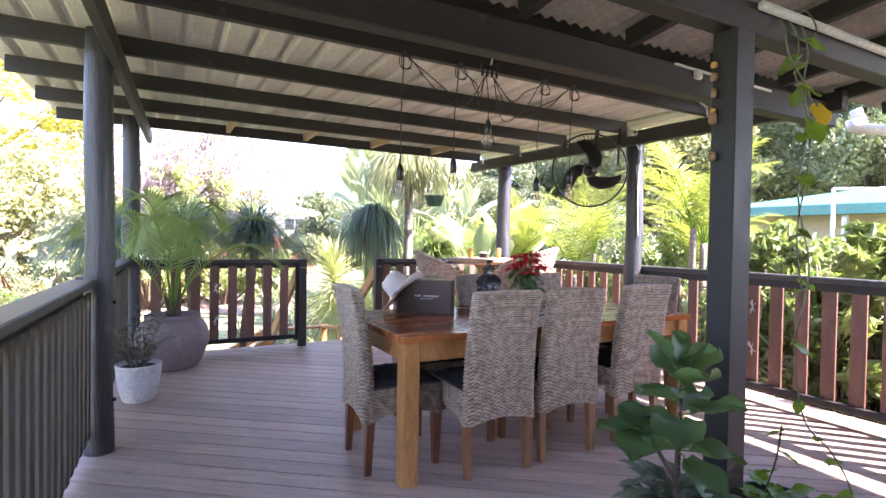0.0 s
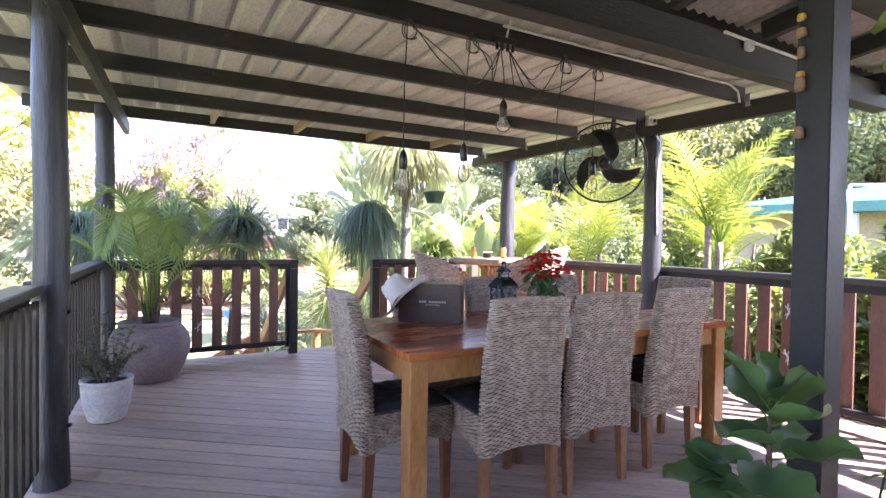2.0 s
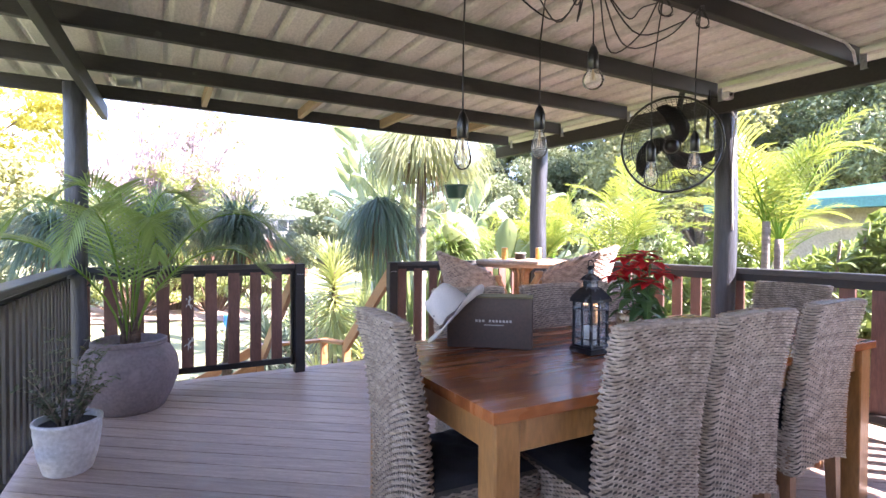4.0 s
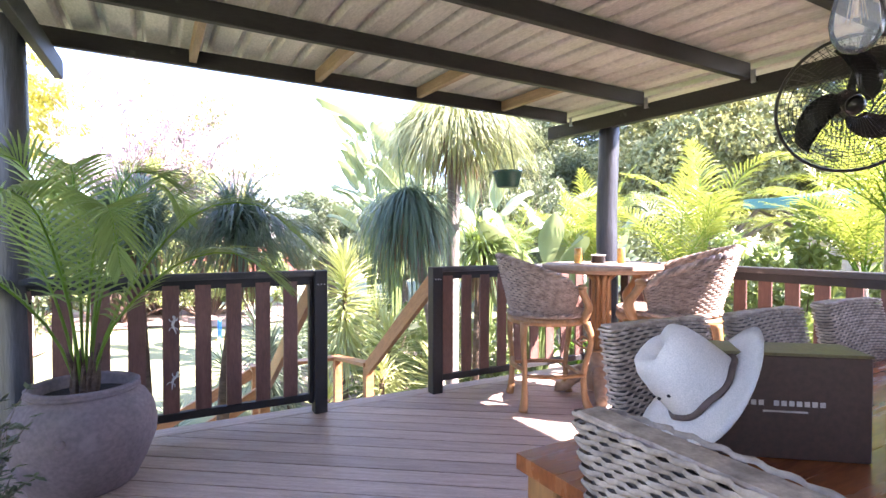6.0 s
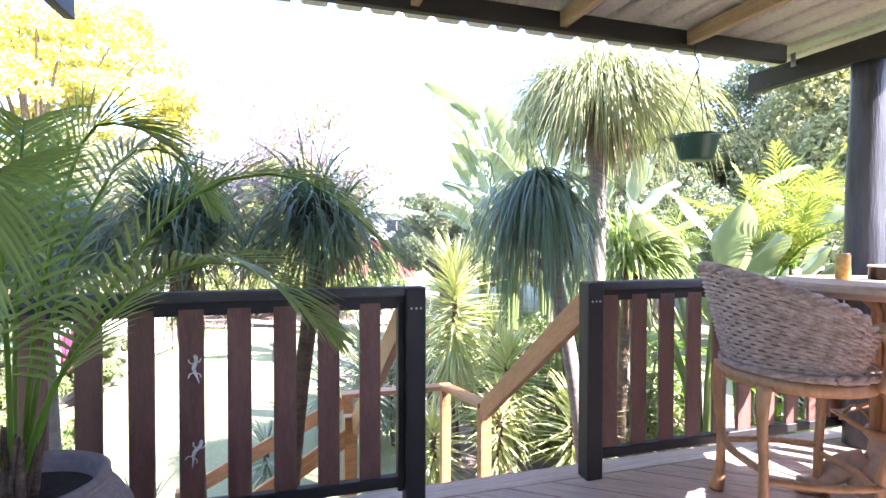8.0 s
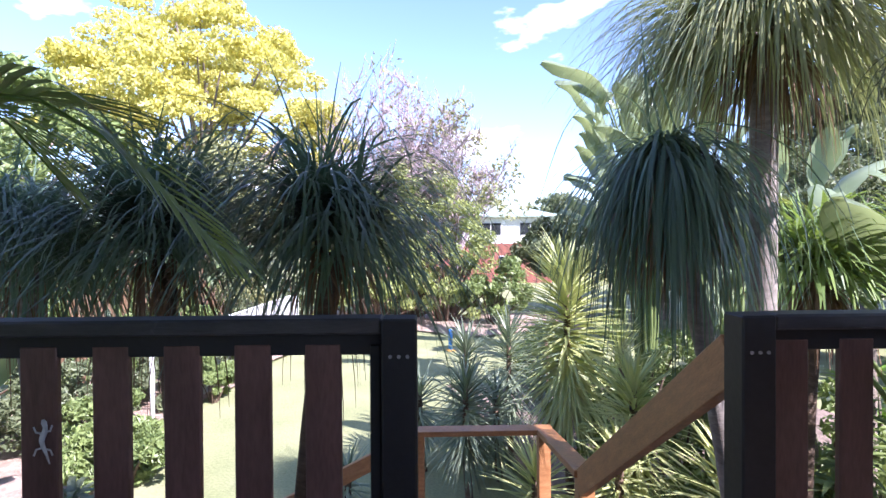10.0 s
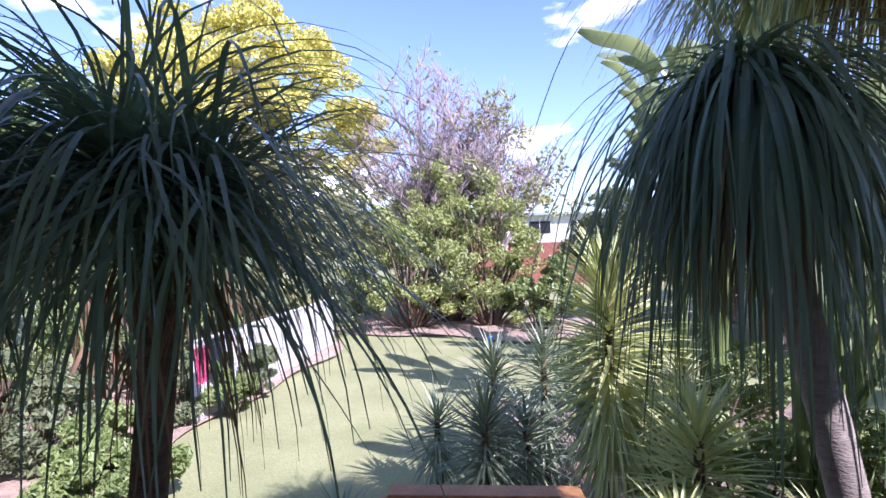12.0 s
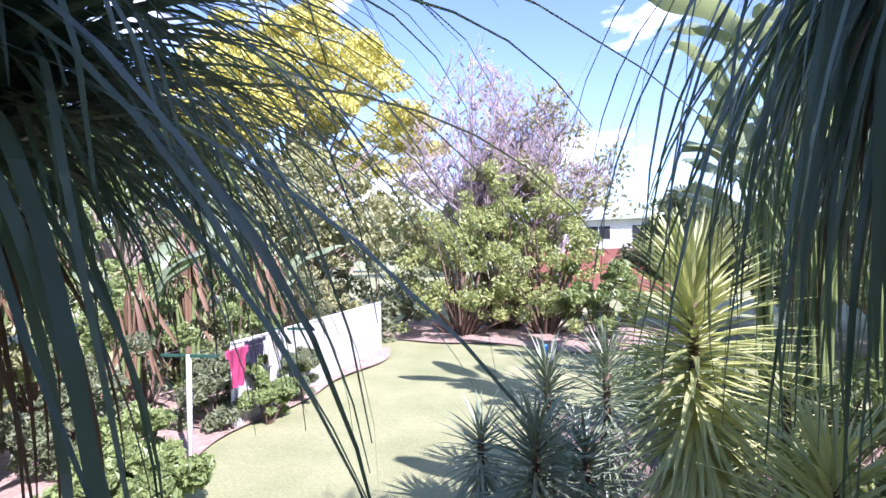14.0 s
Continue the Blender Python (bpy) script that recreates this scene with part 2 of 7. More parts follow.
GRASS = material("lawn_grass", (0.285, 0.295, 0.15), (0.21, 0.23, 0.105), 0.9, scale=0.9, fine=30, bump=0.5, bump_dist=0.02, spots=((0.37, 0.35, 0.22), 0.35, 0.60))
BLADE = leaf_material("grass_blade", (0.26, 0.29, 0.09), (0.13, 0.18, 0.045), (0.28, 0.32, 0.08))
MULCH = material("bark_mulch", (0.40, 0.30, 0.245), (0.24, 0.175, 0.14), 0.95, scale=6, fine=35, bump=1.0, bump_dist=0.03, vary=0.3)
TRUNK = material("grey_bark", (0.30, 0.25, 0.205), (0.17, 0.135, 0.11), 0.85, scale=5, stretch=(2, 2, 5), fine=28, bump=0.8, bump_dist=0.012)
PTRUNK = material("smooth_pale_bark", (0.29, 0.255, 0.23), (0.18, 0.155, 0.138), 0.8, scale=5, stretch=(2, 2, 6), fine=28, bump=0.5, bump_dist=0.008)
MAUVE = material("mauve_grey_twig", (0.42, 0.34, 0.36), (0.30, 0.24, 0.26), 0.9, scale=5, fine=20, bump=0.2)
DTRUNK = material("rough_brown_bark", (0.17, 0.115, 0.080), (0.085, 0.055, 0.038), 0.9, scale=7, stretch=(1, 1, 3), fine=30, bump=0.9, bump_dist=0.015)
FENCEM = material("cream_sheet_fence", (0.72, 0.73, 0.74), (0.60, 0.61, 0.63), 0.5, scale=2, fine=20, bump=0.1)
HOUSEW = material("cream_house_paint", (0.50, 0.42, 0.30), (0.42, 0.35, 0.25), 0.6, scale=2, fine=25, bump=0.1)
HOUSEWH = material("white_house_paint", (0.76, 0.76, 0.75), (0.66, 0.66, 0.65), 0.6, scale=2, fine=25, bump=0.1)
FARROOF = material("pale_green_roof", (0.40, 0.50, 0.46), (0.32, 0.41, 0.38), 0.5, scale=2, fine=25, bump=0.1)
HOUSER = material("green_house_roof", (0.07, 0.23, 0.20), (0.055, 0.19, 0.165), 0.45, scale=2, fine=25, bump=0.1)
BRICKM = material("red_house_brick", (0.30, 0.11, 0.08), (0.20, 0.075, 0.06), 0.8, scale=6, fine=30, bump=0.4)
WINM = material("dark_window", (0.03, 0.035, 0.04), (0.02, 0.022, 0.026), 0.1, scale=3, bump=0)
BLUEP = material("blue_plastic", (0.03, 0.22, 0.62), (0.02, 0.16, 0.5), 0.4, scale=6, bump=0.1)
PINKC = material("pink_cloth", (0.55, 0.08, 0.20), (0.40, 0.05, 0.14), 0.85, scale=6, fine=120, bump=0.3)
NAVYC = material("navy_cloth", (0.03, 0.03, 0.06), (0.02, 0.02, 0.04), 0.85, scale=6, fine=120, bump=0.3)
RED = leaf_material("poinsettia_red", (0.62, 0.015, 0.02), (0.40, 0.008, 0.012), (0.6, 0.01, 0.01), 0.5, 0.25)
L_PALM = leaf_material("palm_leaf", (0.24, 0.33, 0.11), (0.11, 0.18, 0.06), (0.30, 0.42, 0.07), 0.36, 0.32)
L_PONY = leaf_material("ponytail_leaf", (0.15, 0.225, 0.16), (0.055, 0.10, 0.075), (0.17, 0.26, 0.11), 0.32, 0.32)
# brighter copy of the ponytail leaf, with the tall crown's sunlight in its colour
L_PONYB = leaf_material("sun_tinted_ponytail_leaf", (0.426, 0.441, 0.243), (0.243, 0.281, 0.129), (0.35, 0.38, 0.137), 0.42, 0.3)
L_DRY = leaf_material("dry_leaf", (0.24, 0.15, 0.085), (0.11, 0.065, 0.04), (0.2, 0.1, 0.04), 0.7, 0.2)
# one yucca leaf in two colours: brightened for sun, then greyed down for shade
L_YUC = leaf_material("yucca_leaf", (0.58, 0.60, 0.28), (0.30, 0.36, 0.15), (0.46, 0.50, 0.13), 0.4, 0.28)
L_YUCD = leaf_material("shade_tinted_yucca_leaf", (0.28, 0.33, 0.22), (0.12, 0.16, 0.11), (0.16, 0.22, 0.08), 0.4, 0.25)
L_FIG = leaf_material("fig_leaf", (0.10, 0.185, 0.065), (0.045, 0.10, 0.04), (0.14, 0.26, 0.04), 0.42, 0.25)
L_VINE = leaf_material("vine_leaf", (0.16, 0.30, 0.035), (0.08, 0.18, 0.03), (0.25, 0.40, 0.02), 0.35, 0.35)
L_YELLOW = leaf_material("yellow_leaf", (0.68, 0.48, 0.04), (0.50, 0.34, 0.03), (0.7, 0.45, 0.02), 0.4, 0.35)
L_BAN = leaf_material("banana_leaf", (0.295, 0.353, 0.221), (0.156, 0.213, 0.115), (0.295, 0.361, 0.148), 0.35, 0.35)
L_CANE = leaf_material("cane_palm_leaf", (0.315, 0.365, 0.085), (0.153, 0.212, 0.051), (0.357, 0.416, 0.0595), 0.4, 0.4)
L_SHRUB = leaf_material("shrub_leaf", (0.238, 0.303, 0.107), (0.107, 0.156, 0.0574), (0.262, 0.336, 0.0738), 0.45, 0.3)
L_LIME = leaf_material("light_shrub_leaf", (0.36, 0.40, 0.14), (0.19, 0.24, 0.085), (0.35, 0.40, 0.10), 0.45, 0.32)
L_DARK = leaf_material("dark_tree_leaf", (0.168, 0.2, 0.104), (0.08, 0.104, 0.056), (0.176, 0.216, 0.072), 0.5, 0.25)
L_GUM = leaf_material("gum_leaf", (0.34, 0.35, 0.17), (0.18, 0.20, 0.095), (0.34, 0.34, 0.10), 0.5, 0.3)
L_GOLD = leaf_material("golden_tree_leaf", (0.70, 0.64, 0.18), (0.44, 0.45, 0.14), (0.58, 0.54, 0.08), 0.5, 0.35)
L_RED = leaf_material("cordyline_leaf", (0.30, 0.06, 0.08), (0.14, 0.03, 0.045), (0.3, 0.03, 0.05), 0.4, 0.3)
L_HERB = leaf_material("grey_green_leaf", (0.16, 0.19, 0.115), (0.07, 0.09, 0.055), (0.15, 0.18, 0.06), 0.5, 0.25)


# ---- building blocks ----
# the garden lies a little askew to the deck
ASKEW = Matrix.Translation((1.6, 5.5, 0)) @ Matrix.Rotation(radians(-2.5), 4, 'Z') @ Matrix.Translation((-1.6, -5.5, 0))


def askew(x, y):
    p = ASKEW @ Vector((x, y, 0))
    return p.x, p.y

RNG = random.Random(7)


def thing(name, m=None, label="", category="", group="", kind=""):
    ob = new(name)
    ob.empty_display_size = 0.05
    if m is not None:
        ob.matrix_basis = m
    return tagged(ob, label, category, group, kind)


def solid(name, bm, mat, smooth=False):
    me = bpy.data.meshes.new(name)
    bm.to_mesh(me)
    bm.free()
    for mt in (mat if isinstance(mat, (list, tuple)) else [mat]):
        me.materials.append(mt)
    if smooth:
        me.polygons.foreach_set("use_smooth", [True] * len(me.polygons))
    return me


def part(name, bm, mat, parent, label="", smooth=False, m=None):
    ob = new(name, solid(name, bm, mat, smooth))
    ob.parent = parent
    if m is not None:
        ob.matrix_basis = m
    return tagged(ob, label)


def again(name, ob, parent, m):
    """A further part on the same mesh."""
    o = new(name, ob.data)
    o.parent, o.matrix_basis = parent, m
    return o


def box(bm, c, s, bevel=0.0, m=None):
    mat = Matrix.Translation(c) @ Matrix.Diagonal((*s, 1))
    if m is not None:
        mat = m @ mat
    r = bmesh.ops.create_cube(bm, size=1, matrix=mat)
    if bevel:
        edges = list({e for v in r["verts"] for e in v.link_edges})
        bmesh.ops.bevel(bm, geom=edges, offset=bevel, segments=1, affect='EDGES', profile=0.6)
    return bm


def boxed(c, s, bevel=0.004, m=None):
    return box(bmesh.new(), c, s, bevel, m)


def tube(bm, pts, radii, seg=8, cap=True):
    """A round tube along points with a radius for each."""
    pts = [Vector(p) for p in pts]
    if not hasattr(radii, "__len__"):
        radii = [radii] * len(pts)
    rings, up = [], None
    for i, p in enumerate(pts):
        d = (pts[min(i + 1, len(pts) - 1)] - pts[max(i - 1, 0)]).normalized()
        if up is None:
            up = d.orthogonal().normalized()
        up = (up - d * up.dot(d)).normalized() if (up - d * up.dot(d)).length > 1e-5 else d.orthogonal().normalized()
        side = d.cross(up)
        rings.append([bm.verts.new(p + radii[i] * (math.cos(a) * up + math.sin(a) * side)) for a in (2 * math.pi * k / seg for k in range(seg))])
    for a, b in zip(rings, rings[1:]):
        for k in range(seg):
            bm.faces.new((a[k], a[(k + 1) % seg], b[(k + 1) % seg], b[k]))
    if cap:
        bm.faces.new(rings[0][::-1])
        bm.faces.new(rings[-1])
    return bm


def lathe(bm, prof, seg=32, c=(0, 0, 0)):
    """A turned body from (radius, height) pairs."""
    rings = []
    for r, z in prof:
        rings.append([bm.verts.new((c[0] + max(r, 0.0005) * math.cos(2 * math.pi * k / seg), c[1] + max(r, 0.0005) * math.sin(2 * math.pi * k / seg), c[2] + z)) for k in range(seg)])
    for a, b in zip(rings, rings[1:]):
        for k in range(seg):
            bm.faces.new((a[k], a[(k + 1) % seg], b[(k + 1) % seg], b[k]))
    bm.faces.new(rings[0][::-1])
    bm.faces.new(rings[-1])
    return bm


def curve_points(pts, n):
    """n + 1 points of a smooth curve through pts."""
    pts = [Vector(p) for p in pts]
    out = []
    for i in range(n + 1):
        t = i / n * (len(pts) - 1)
        k = min(int(t), len(pts) - 2)
        f = t - k
        p0, p1, p2, p3 = pts[max(k - 1, 0)], pts[k], pts[k + 1], pts[min(k + 2, len(pts) - 1)]
        out.append(0.5 * ((2 * p1) + (p2 - p0) * f + (2 * p0 - 5 * p1 + 4 * p2 - p3) * f * f + (3 * p1 - p0 - 3 * p2 + p3) * f ** 3))
    return out


def blade(bm, pts, width, normal=Vector((0, 0, 1)), fold=0.25, taper=None):
    """A leaf along points: two strips that meet in a folded midrib."""
    n = len(pts)
    rows = []
    for i, p in enumerate(pts):
        t = i / (n - 1)
        d = (pts[min(i + 1, n - 1)] - pts[max(i - 1, 0)]).normalized()
        side = d.cross(normal)
        side = side.normalized() if side.length > 1e-4 else d.orthogonal().normalized()
        up = side.cross(d)
        w = width * (taper(t) if taper else (min(1, 4 * t + 0.35) * (1 - t ** 3) + 0.02)) / 2
        rows.append((bm.verts.new(p - side * w + up * w * fold), bm.verts.new(p), bm.verts.new(p + side * w + up * w * fold)))
    for a, b in zip(rows, rows[1:]):
        bm.faces.new((a[0], a[1], b[1], b[0]))
        bm.faces.new((a[1], a[2], b[2], b[1]))


def strap(bm, pts, width, normal=None):
    """A thin flat strip along points that narrows to its tip."""
    n = len(pts)
    rows = []
    for i, p in enumerate(pts):
        t = i / (n - 1)
        d = (pts[min(i + 1, n - 1)] - pts[max(i - 1, 0)]).normalized()
        side = d.cross(normal if normal is not None else Vector((0, 0, 1)))
        side = side.normalized() if side.length > 1e-3 else Vector((1, 0, 0))
        w = width * (1 - 0.85 * t ** 2) / 2
        rows.append((bm.verts.new(p - side * w), bm.verts.new(p + side * w)))
    for a, b in zip(rows, rows[1:]):
        bm.faces.new((a[0], a[1], b[1], b[0]))


def mesh_from(name, verts, faces, mat):
    me = bpy.data.meshes.new(name)
    me.from_pydata(verts, [], faces)
    me.materials.append(mat)
    return me


def leaf_cloud(name, clumps, per, size, mat, seed, parent, label="", flat=0.0, aspect=2.2, squash=0.75):
    """A crown of many small leaves gathered in clumps (centre, radius)."""
    rs = np.random.RandomState(seed)
    P = []
    for c, r in clumps:
        k = max(4, int(per * r * r))
        d = rs.normal(size=(k, 3))
        d /= np.linalg.norm(d, axis=1)[:, None]
        rad = r * (0.45 + 0.6 * rs.rand(k) ** 0.6)
        P.append(np.array(c) + d * rad[:, None] * np.array([1, 1, squash]))
    P = np.concatenate(P)
    k = len(P)
    a = rs.normal(size=(k, 3)) + np.array([0, 0, -0.25])
    a /= np.linalg.norm(a, axis=1)[:, None]
    b = np.cross(a, rs.normal(size=(k, 3)) * np.array([1, 1, 1 + flat]))
    b /= np.linalg.norm(b, axis=1)[:, None] + 1e-9
    s = size * (0.6 + 0.8 * rs.rand(k))[:, None]
    up = np.cross(a, b) * s * 0.12
    v = np.stack([P - a * s * 0.5, P + b * s * 0.5 / aspect + up, P + a * s * 0.5, P - b * s * 0.5 / aspect + up], 1).reshape(-1, 3)
    f = [(4 * i, 4 * i + 1, 4 * i + 2, 4 * i + 3) for i in range(k)]
    ob = new(name, mesh_from(name, v.tolist(), f, mat))
    ob.parent = parent
    return tagged(ob, label)


# ---- structure: deck, posts, roof ----
GROUND = -1.8
DX0, DX1, DY0, DY1 = -0.62, 4.42, -3.0, 6.44


def tilt(x, y):
    """Underside of the purlins: the roof rises a little to the open side."""
    return 2.335 + 0.022 * (y - 4.0) - 0.004 * (x - 2.0)


def clip_poly(poly, x0, x1, y0, y1):
    for axis, lim, sign in ((0, x0, 1), (0, x1, -1), (1, y0, 1), (1, y1, -1)):
        out = []
        for i, p in enumerate(poly):
            q = poly[(i + 1) % len(poly)]
            a, b = sign * (p[axis] - lim), sign * (q[axis] - lim)
            if a >= 0:
                out.append(p)
            if (a >= 0) != (b >= 0):
                f = a / (a - b)
                out.append((p[0] + f * (q[0] - p[0]), p[1] + f * (q[1] - p[1])))
        poly = out
        if len(poly) < 3:
            return []
    return poly


def prism(poly, z0, z1, m=None):
    bm = bmesh.new()
    lo = [bm.verts.new((x, y, z0)) for x, y in poly]
    hi = [bm.verts.new((x, y, z1)) for x, y in poly]
    bm.faces.new(hi)
    bm.faces.new(lo[::-1])
    for i in range(len(poly)):
        j = (i + 1) % len(poly)
        bm.faces.new((lo[i], lo[j], hi[j], hi[i]))
    bmesh.ops.recalc_face_normals(bm, faces=bm.faces[:])
    if m is not None:
        bm.transform(m)
    return bm


def log_post(name, x, y, top, r, bottom=GROUND, label="", seed=1):
    rr = random.Random(seed)
    p = thing(name, pose(x, y, 0), label, "post", "verandah log posts", "structure")
    n = 26
    pts = [(0.006 * math.sin(i * 0.7 + seed), 0.006 * math.cos(i * 0.5 + seed), bottom + (top - bottom) * i / n) for i in range(n + 1)]
    part("log", tube(bmesh.new(), pts, [r * (1.06 - 0.12 * i / n + 0.025 * (rr.random() - 0.5)) for i in range(n + 1)], 20), LOG, p, smooth=True)
    for k, z in enumerate((0.86, 0.30)):
        part("bolt", tube(bmesh.new(), [(r * 0.9, -0.02, z), (r * 1.12, -0.025, z)], 0.011, 8), BMETAL, p)
    return p


log_post("log_post", -0.352, 3.79, 2.40, 0.076, label="round dark-stained log post carrying the roof beam", seed=1)
log_post("log_post", -0.345, 6.32, 2.42, 0.082, label="round dark-stained log post at the deck corner", seed=5)
log_post("log_post", 4.075, 6.19, 2.30, 0.098, label="round dark-stained log post behind the bar table", seed=9)
log_post("log_post", 4.09, 3.94, 2.28, 0.085, label="round dark-stained log post beside the wall fan", seed=12)

# the square double post by the planters
col = thing("square_post", pose(1.935, 1.535, 0), "charcoal-painted square timber post beside the potted fig", "post", "", "structure")
part("post_face", boxed((-0.027, 0, 0.13), (0.062, 0.10, 3.88), 0.004), CHAR, col)
part("post_face", boxed((0.0345, 0.004, 0.13), (0.060, 0.096, 3.88), 0.004), CHAR, col)

# beams along the sides
SL = math.atan(0.022)


def beam(name, x, y0, y1, z, w, h, label, skew=0.0):
    ym = (y0 + y1) / 2
    b = thing(name, pose(x + math.tan(radians(skew)) * (y1 - ym), ym, z + 0.022 * (ym - 4.0), math.degrees(SL), 0, skew), label, "beam", "", "structure")
    part("timber", boxed((0, 0, h / 2), (w, y1 - y0, h), 0.004), CHARB, b)
    return b


beam("roof_beam", 4.01, 2.10, 6.93, 2.205, 0.075, 0.13, "dark-painted roof beam on the log posts by the fan")
lb = beam("roof_beam", -0.205, -2.9, 6.93, 2.21, 0.05, 0.125, "dark-painted roof beam bolted to the left log posts", -1.2)
part("timber", boxed((0, 0, 0.06), (0.045, 0.2, 0.115), 0.004), STEEL, lb, m=pose(0, 4.82, 0))
# purlins
for k, y in enumerate((6.61, 5.71, 4.82, 3.95, 3.04)):
    p = thing("purlin", pose(0, y, 0), "dark-painted purlin under the roof sheets", "purlin", "purlins", "structure")
    z0, z1 = tilt(-1.02, y), tilt(4.12, y)
    bm = bmesh.new()
    x0, x1 = (-1.0, 3.96) if k else (-1.0, 3.93)
    box(bm, ((x0 + x1) / 2, 0, 0.055), (x1 - x0, 0.048, 0.11), 0.004)
    part("timber", bm, CHARB, p, m=pose(0, 0, (z0 + z1) / 2 - 0.004 * 0.5, 0, math.degrees(math.atan(0.004)), 0))
    br = thing("beam_bracket", pose(3.955, y - 0.045, tilt(3.95, y)), "galvanised steel bracket tying purlin to beam", "bracket", "beam brackets")
    bm = bmesh.new()
    box(bm, (0, 0, 0.005), (0.004, 0.035, 0.09), 0)
    box(bm, (0.012, 0, -0.035), (0.026, 0.035, 0.004), 0)
    part("plate", bm, STEEL, br)
# raw pine stiffeners between the last two purlins
for x in (0.575, 1.43, 2.285, 3.15):
    r = thing("stiffener", pose(x, 6.16, tilt(x, 6.16) + 0.012, math.degrees(SL), 0, 0), "short raw pine stiffener under the roof sheets", "batten", "roof stiffeners", "structure")
    part("timber", boxed((0, 0, 0.045), (0.045, 0.88, 0.085), 0.003), RAWPINE, r)


def sheet(name, x0, x1, y0, y1, zf, pitch, depth, mat, label, kind="rib"):
    """A profiled metal roof sheet with ribs along y."""
    prof = []
    n = int((x1 - x0) / pitch)
    for k in range(n + 1):
        x = x0 + k * pitch
        if kind == "rib":
            prof += [(x, 0), (x + pitch * 0.60, 0), (x + pitch * 0.66, depth * 0.25), (x + pitch * 0.72, depth), (x + pitch * 0.86, depth), (x + pitch * 0.93, depth * 0.25)]
        else:
            prof += [(x + pitch * j / 8, depth * (0.5 - 0.5 * math.cos(2 * math.pi * j / 8))) for j in range(8)]
    steps = 3
    bm = bmesh.new()
    rows = []
    for lay in (0, 0.003):
        for i in range(steps + 1):
            y = y0 + (y1 - y0) * i / steps
            rows.append([bm.verts.new((x, y, zf(x, y) + z + lay)) for x, z in prof])
    for base in (0, steps + 1):
        for i in range(steps):
            a, b = rows[base + i], rows[base + i + 1]
            for j in range(len(prof) - 1):
                bm.faces.new((a[j], a[j + 1], b[j + 1], b[j]) if base else (a[j], b[j], b[j + 1], a[j + 1]))
    for i in (0, steps):
        a, b = rows[i], rows[i + steps + 1]
        for j in range(len(prof) - 1):
            bm.faces.new((a[j], a[j + 1], b[j + 1], b[j]))
    ob = new(name, solid(name, bm, mat, kind != "rib"))
    return tagged(ob, label, "roof", "", "structure")


sheet("ceiling", -1.06, 4.24, 2.285, 6.98, lambda x, y: tilt(x, y) + 0.112, 0.195, 0.036, SHEET, "grey ribbed metal roof sheets seen from below")
sheet("ceiling_rear", -1.2, 5.25, -3.2, 2.294, lambda x, y: 2.335 + 0.10 * (2.25 - y), 0.076, 0.018, SHEET2, "corrugated metal roof sheets of the house verandah", "wave")
# heavy beam under the roof step, and beam over the square post
for yy, zb, h, w, x0, x1, lab in ((2.235, 2.08, 0.155, 0.09, -0.3, 4.10, "heavy dark beam under the step in the roof"),
                                  (1.535, 2.065, 0.12, 0.09, -0.3, 5.0, "dark beam carried by the square post")):
    hb = thing("cross_beam", pose(0, yy, zb), lab, "beam", "", "structure")
    part("timber", boxed(((x0 + x1) / 2, 0, h / 2), (x1 - x0, w, h), 0.005), CHARB, hb)
# added board that stops sun leaking through the step between the two roofs
fl = thing("step_board", pose(0, 2.292, 0), "added dark board blocking sun at the step between the roofs", "board", "", "structure")
part("timber", boxed((1.6, 0, 2.33), (5.3, 0.02, 0.19), 0.002), CHARB, fl)
# rafters of the rear roof
for x in (0.06, 0.73, 1.40, 2.07, 2.74, 3.41, 4.08, 4.75):
    rf = thing("rafter", pose(x, 0, 0), "dark-painted rafter under the corrugated sheets", "rafter", "rafters", "structure")
    a = math.atan(0.10)
    part("timber", boxed((0, 0, 0), (0.05, 5.3, 0.09), 0.004), CHARB, rf, m=pose(0, -0.45, 2.283 + 0.10 * 2.70, -math.degrees(a), 0, 0))
for y in (1.85, 1.1, 0.2, -0.8):
    bt = thing("rear_batten", pose(0, y, 0), "dark batten across the rafters", "batten", "rear battens", "structure")
    part("timber", boxed((2.3, 0, 2.327 + 0.10 * (2.25 - y) - 0.028), (5.3, 0.07, 0.045), 0.003), CHARB, bt)

# house wall behind, closing the place
hw = thing("wall_house", pose(2.2, -3.1, 0), "cream weatherboard house wall", "wall", "", "structure")
bm = bmesh.new()
for k in range(19):
    box(bm, (0, 0.012 + 0.004, -0.05 + 0.17 * k), (9.0, 0.024, 0.168), 0.003, m=pose(0, 0, 0))
box(bm, (0, -0.08, 1.4), (9.0, 0.14, 3.2), 0)
part("weatherboards", bm, HOUSEW, hw)

# ---- railings ----


